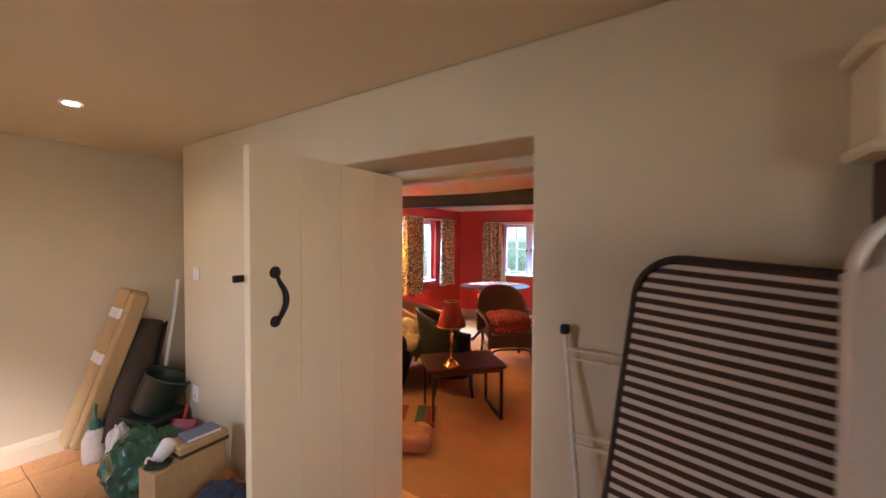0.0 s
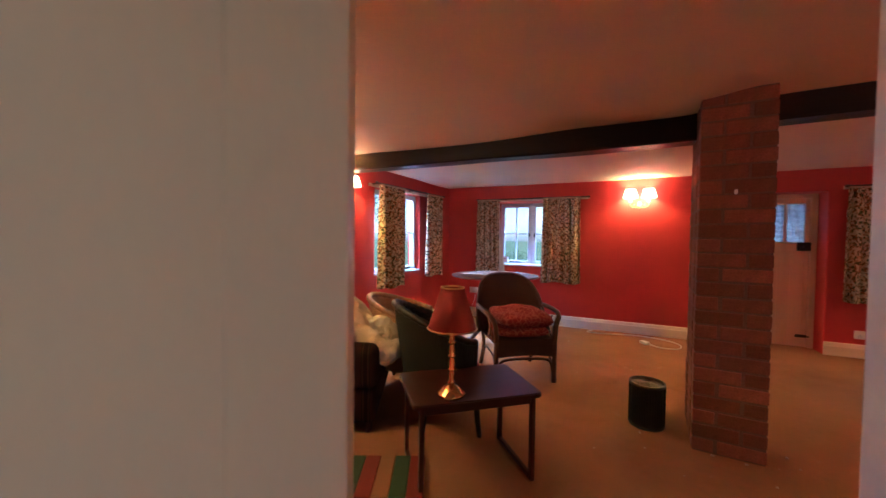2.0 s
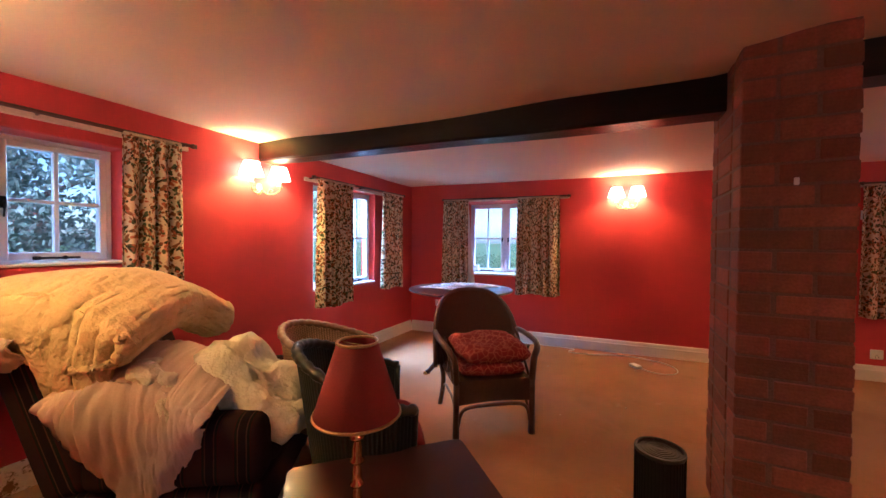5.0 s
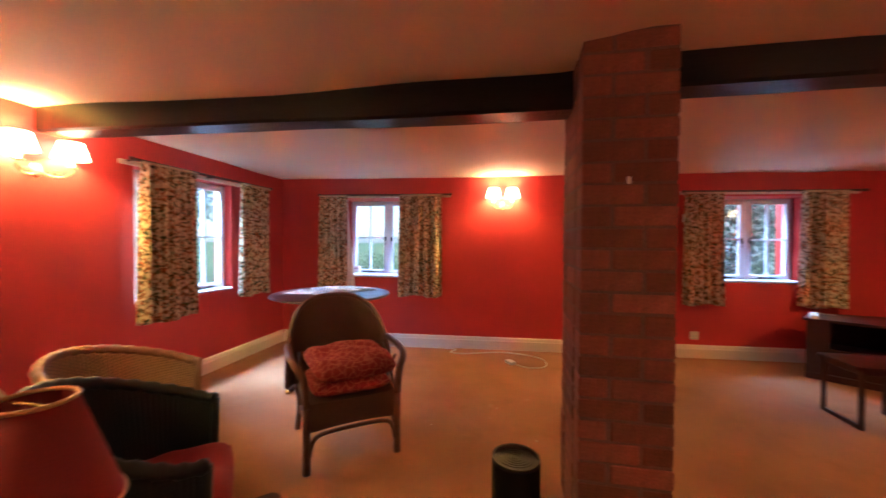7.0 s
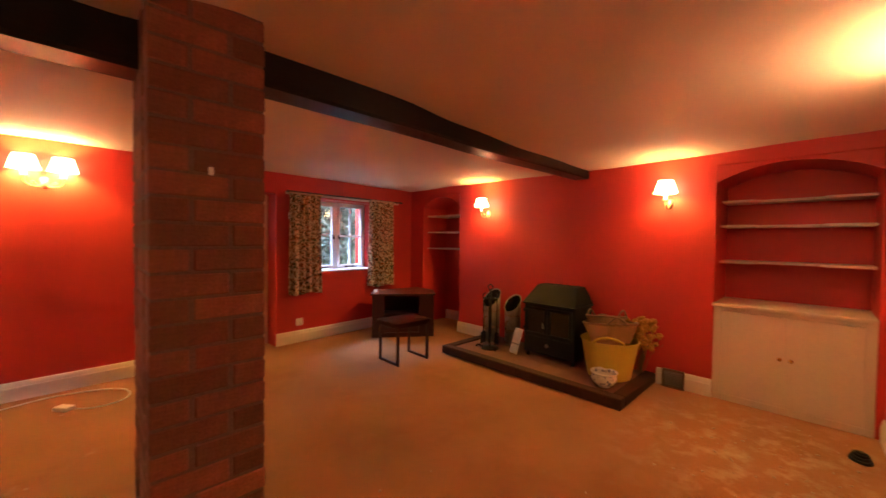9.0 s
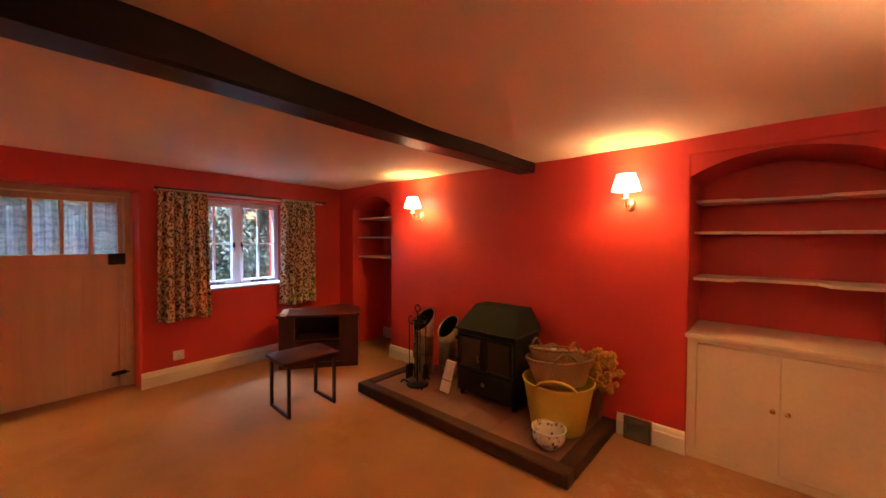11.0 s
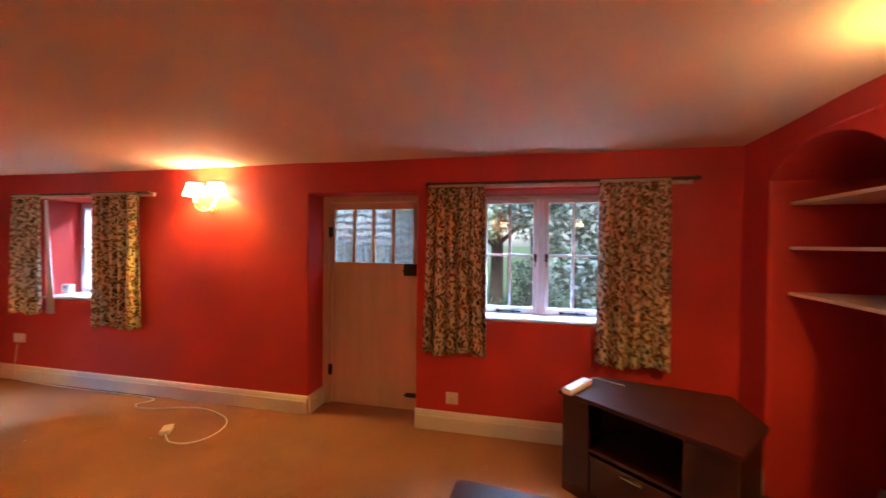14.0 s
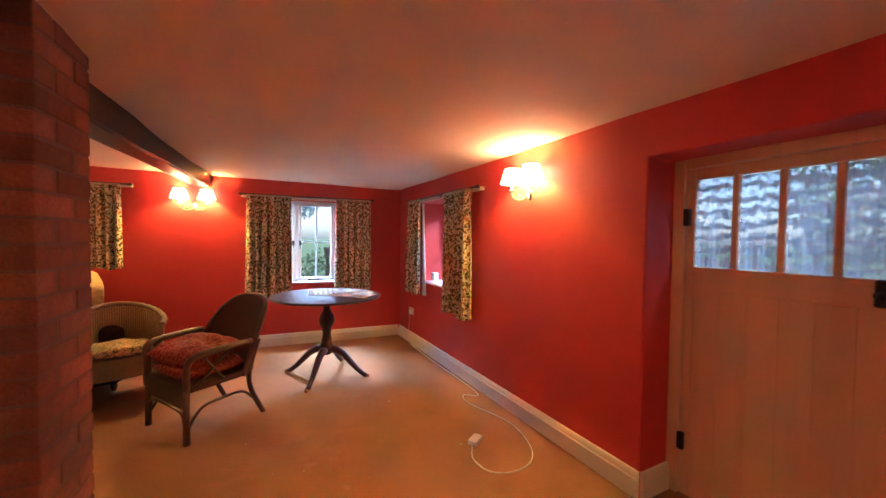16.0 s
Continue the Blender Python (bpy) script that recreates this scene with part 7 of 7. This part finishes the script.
for cx, cz, a0 in ((0.53, 1.45, 0), (0.09, 1.45, 90), (0.09, 0.09, 180), (0.53, 0.09, 270)):
    for k in range(9):
        a = radians(a0 + 90 * k / 8)
        pts.append((cx + 0.092 * math.cos(a), 0.02, cz + 0.092 * math.sin(a)))
tube(bm, pts, 0.008, 6, closed=True)
part("piped_edge", bm, PALE, mt, smooth=True)
wc = thing("wall_cupboard", pose(0.795, 1.868, 1.69), "cream painted wall cupboard above the mattresses", "cupboard")
part("cupboard_body", boxed(0.0, 0.60, -0.14, 0.0, 0.0, 0.18, 0.006), CREAM_DOOR, wc)
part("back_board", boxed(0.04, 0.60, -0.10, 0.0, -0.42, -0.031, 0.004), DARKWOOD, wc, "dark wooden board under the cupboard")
part("cornice", boxed(-0.02, 0.63, -0.16, 0.0, 0.181, 0.21, 0.008), CREAM_DOOR, wc)
part("plinth_moulding", boxed(-0.015, 0.62, -0.155, 0.0, -0.03, -0.001, 0.008), CREAM_DOOR, wc)

# plaster crumbs and bits of mortar trodden over the carpet
crumb_rnd = random.Random(8)
bm = bmesh.new()
for cx, cy, spread, count in ((2.75, 2.95, 0.45, 80), (0.35, 4.0, 0.35, 14), (0.9, 3.3, 0.6, 16), (-0.6, 5.6, 0.7, 14)):
    for _ in range(count):
        x, y, r = crumb_rnd.gauss(cx, spread), max(crumb_rnd.gauss(cy, spread * 0.6), 2.55), crumb_rnd.uniform(0.003, 0.008)
        vs = bmesh.ops.create_icosphere(bm, subdivisions=1, radius=r)["verts"]
        for v in vs:
            v.co = Vector((x + v.co.x * crumb_rnd.uniform(0.7, 1.6), y + v.co.y * crumb_rnd.uniform(0.7, 1.5), max(v.co.z * 0.7 + r * 0.5, 0.0005)))
tagged(mesh_object("carpet_crumb", bm, material("plaster_crumb", (0.46, 0.36, 0.26), 0.95, grain=90, vary=0.3, bump=0.3)), "pale plaster crumbs scattered over the worn carpet", "crumbs", kind="stuff")

# clutter just inside the doorway
cushion("floor_cushion", place(-1.12, 2.72, 25, 0.001), 0.30, 0.26, 0.13, 6.6, material("peach_cushion_cloth", (0.38, 0.17, 0.085), 0.9, grain=120, bump=0.3), "peach cushion lying on the carpet inside the doorway", 0.02)
rg = thing("folded_rug", place(-1.40, 3.02, 30, 0.0), "small folded striped rug on the carpet", "rug")
RUGC = [material("rug_" + n_, c_, 0.95, grain=200, vary=0.2, bump=0.4) for n_, c_ in (("ochre", (0.32, 0.16, 0.06)), ("green", (0.04, 0.09, 0.05)), ("red", (0.20, 0.03, 0.02)))]
for k in range(6):
    part("rug_band", boxed(-0.24 + k * 0.08, -0.162 + k * 0.08, -0.16, 0.16, 0.001, 0.045, 0.004), RUGC[k % 3], rg)

# head lining where the doorway meets the red wall
lining = mesh_object("door_lining", boxed(DOORWAY[0] - 0.002, DOORWAY[1] + 0.002, -0.003, 0.064, DOORWAY[3] - 0.014, DOORWAY[3] - 0.001, 0.004), GLOSS)
lining.matrix_basis = WALL_NEAR
tagged(lining, "cream gloss lining board over the doorway head", "door frame", kind="structure")
for u, w in ((DOORWAY[0], 0.013),):
    jamb = mesh_object("door_lining", boxed(min(u - 0.001 * (w > 0), u + w), max(u + w, u + 0.001 * (w < 0)), -0.003, 0.064, 0.0, DOORWAY[3] - 0.016, 0.004), GLOSS)
    jamb.matrix_basis = WALL_NEAR
    tagged(jamb, "cream gloss lining board down the doorway side", "door frame", kind="structure")


# ---- outside ----
GRASS = blotches(material("lawn_grass", (0.06, 0.10, 0.035), 0.95, grain=160, vary=0.35, large=1.2, large_vary=0.2, bump=0.6), (0.05, 0.09, 0.03), 3, 0.5, 0.7, 0.6)
tagged(mesh_object("ground", boxed(-400, 400, -400, 400, -0.6, -0.35), GRASS), "green lawn round the house", "ground", kind="structure")
LEAF = material("hedge_leaf", (0.10, 0.15, 0.075), 0.55, grain=3, vary=0.45, large=0.8, large_vary=0.3, bump=0)
LEAF_COOL = material("yew_leaf", (0.11, 0.15, 0.125), 0.55, grain=3, vary=0.45, large=0.8, large_vary=0.3, bump=0)
BARK = material("tree_bark", (0.08, 0.06, 0.045), 0.9, grain=20, vary=0.3, bump=0.6)
GROUND_Z = -0.35


def foliage(name, centres, count, size, seed, mat, parent=None, label="", category=""):
    """Many small leaves scattered through lumpy clumps: (x, y, z, rx, ry, rz) each."""
    r = np.random.RandomState(seed)
    c = np.array(centres)
    pick = r.randint(0, len(c), count)
    d = r.normal(size=(count, 3))
    d /= np.linalg.norm(d, axis=1)[:, None]
    rad = r.uniform(0.55, 1.05, count)[:, None]
    p = c[pick, :3] + d * rad * c[pick, 3:]
    a, b = r.normal(size=(count, 3)), r.normal(size=(count, 3))
    a /= np.linalg.norm(a, axis=1)[:, None]
    b -= a * (a * b).sum(1)[:, None]
    b /= np.linalg.norm(b, axis=1)[:, None]
    s = size * r.uniform(0.6, 1.4, count)[:, None]
    v = np.stack([p - a * s, p - b * s * 0.45, p + a * s, p + b * s * 0.45], 1).reshape(-1, 3)
    f = np.arange(count * 4).reshape(-1, 4)
    me = bpy.data.meshes.new(name)
    me.from_pydata(v.tolist(), [], f.tolist())
    me.materials.append(mat)
    ob = new(name, me)
    ob.parent = parent
    return tagged(ob, label, category, kind="stuff")


def hedge(x0, x1, y0, y1, h, seed, mat, count, label):
    rnd = random.Random(seed)
    hg = thing("hedge", pose(0, 0, 0), label, "hedge")
    cs_ = []
    for _ in range(60):
        cs_.append((rnd.uniform(x0, x1), rnd.uniform(y0, y1), GROUND_Z + rnd.uniform(0.15, h), rnd.uniform(0.3, 0.55), rnd.uniform(0.25, 0.4), rnd.uniform(0.25, 0.45)))
    foliage("leaves", cs_, count, 0.04, seed, mat, hg)
    bm = bmesh.new()
    for k in range(7):
        x = x0 + (x1 - x0) * (k + 0.5) / 7
        y = (y0 + y1) / 2
        tube(bm, [(x, y, GROUND_Z - 0.05), (x + rnd.uniform(-0.1, 0.1), y, GROUND_Z + h * 0.5), (x + rnd.uniform(-0.3, 0.3), y + rnd.uniform(-0.2, 0.2), GROUND_Z + h * 0.9)], [0.05, 0.035, 0.015], 6)
    part("stem_framework", bm, BARK, hg)
    return hg


def tree(x, y, h, spread, seed, mat, count, label):
    rnd = random.Random(seed)
    tr = thing("tree", pose(x, y, GROUND_Z), label, "tree")
    bm = bmesh.new()
    tube(bm, [(0, 0, -0.1), (0.03, 0.02, h * 0.3), (0.05, -0.05, h * 0.6), (0.0, 0.0, h * 0.9)], [0.16, 0.12, 0.07, 0.02], 10)
    tips = []
    for k in range(11):
        a, z = rnd.uniform(0, 6.28), rnd.uniform(0.3, 0.75) * h
        e = Vector((math.cos(a) * spread * rnd.uniform(0.5, 0.9), math.sin(a) * spread * rnd.uniform(0.5, 0.9), z + rnd.uniform(0.3, 0.9)))
        tube(bm, [(0.03, 0, z - 0.2), (e.x * 0.5, e.y * 0.5, (z + e.z) / 2), e], [0.05, 0.03, 0.012], 6)
        tips.append(e)
    part("trunk", bm, BARK, tr)
    cs_ = [(e.x + rnd.uniform(-0.4, 0.4), e.y + rnd.uniform(-0.4, 0.4), e.z + rnd.uniform(-0.5, 0.4), rnd.uniform(0.35, 0.7), rnd.uniform(0.35, 0.7), rnd.uniform(0.25, 0.5)) for e in tips for _ in range(4)]
    foliage("crown", cs_, count, 0.045, seed, mat, tr)
    return tr


hedge(-0.8, 6.5, 10.6, 11.4, 2.6, 11, LEAF, 26000, "tall clipped green hedge across the front garden")
hedge(-6.4, -5.6, 0.6, 5.0, 3.3, 15, LEAF_COOL, 24000, "tall dark evergreen hedge close to the side window")
hedge(-9.5, -8.6, 2.0, 11.0, 1.6, 12, LEAF, 14000, "clipped green hedge along the side garden")
hedge(-6.5, -2.5, 16.5, 17.4, 0.95, 13, LEAF, 9000, "low green hedge at the end of the lawn")
tree(-7.6, 4.0, 5.2, 2.0, 21, LEAF_COOL, 26000, "dark yew tree standing on the side lawn")
tree(3.6, 9.9, 3.6, 1.0, 22, LEAF_COOL, 8000, "small evergreen tree beside the front window")
tree(-9.0, 10.5, 5.5, 2.0, 23, LEAF, 9000, "broad green tree beyond the lawn")
hedge(1.5, 9.5, 13.4, 14.2, 3.6, 14, LEAF_COOL, 30000, "tall dark evergreen hedge closing the front garden")
tree(1.4, 11.9, 5.4, 2.0, 24, LEAF_COOL, 22000, "dark fir tree beyond the front lawn")


# ---- bricks of the pillar ----
brick_rnd = random.Random(5)


def brick_mesh(lx, ly, seed):
    bm = boxed(0, lx, 0, ly, 0, CH - 0.010, 0.004)
    for v in bm.verts:
        v.co += 0.0022 * Vector(noise.noise_vector(v.co * 31 + Vector((seed * 7.7, 0, 0))))
    me = bpy.data.meshes.new("brick")
    bm.to_mesh(me)
    bm.free()
    me.materials.append(BRICK)
    return me


long_x = [brick_mesh(0.222, 0.106, s) for s in range(4)]
long_y = [brick_mesh(0.106, 0.222, s) for s in range(4, 8)]
half = [brick_mesh(0.106, 0.106, s) for s in range(8, 12)]
for c in range(COURSES):
    z = c * CH + 0.005
    if c % 2:
        lay = [(long_x, 0, 0), (half, 0.236, 0), (half, 0, PD - 0.106), (long_x, 0.12, PD - 0.106), (long_y, 0, 0.140), (long_y, 0.236, 0.140)]
    else:
        lay = [(half, 0, 0), (long_x, 0.120, 0), (long_x, 0, PD - 0.106), (half, 0.236, PD - 0.106), (long_y, 0, 0.140), (long_y, 0.236, 0.140)]
    for kind, x, y in lay:
        b = new("brick", brick_rnd.choice(kind))
        b.parent = pillar
        b.matrix_basis = pose(x + brick_rnd.uniform(-0.002, 0.002), y + brick_rnd.uniform(-0.002, 0.002), z, 0, 0, brick_rnd.uniform(-0.4, 0.4))


# ---- tiles of the hall floor ----
hall_floor = bpy.data.objects["floor_hall"]
tile_rnd = random.Random(4)
for i in range(18):
    for j in range(12):
        x, y = -3.20 + i * 0.30, -1.25 + j * 0.30
        t = new("tile", tile_me)
        t.parent = hall_floor
        t.matrix_basis = pose(x, y, tile_rnd.uniform(-0.001, 0.001))
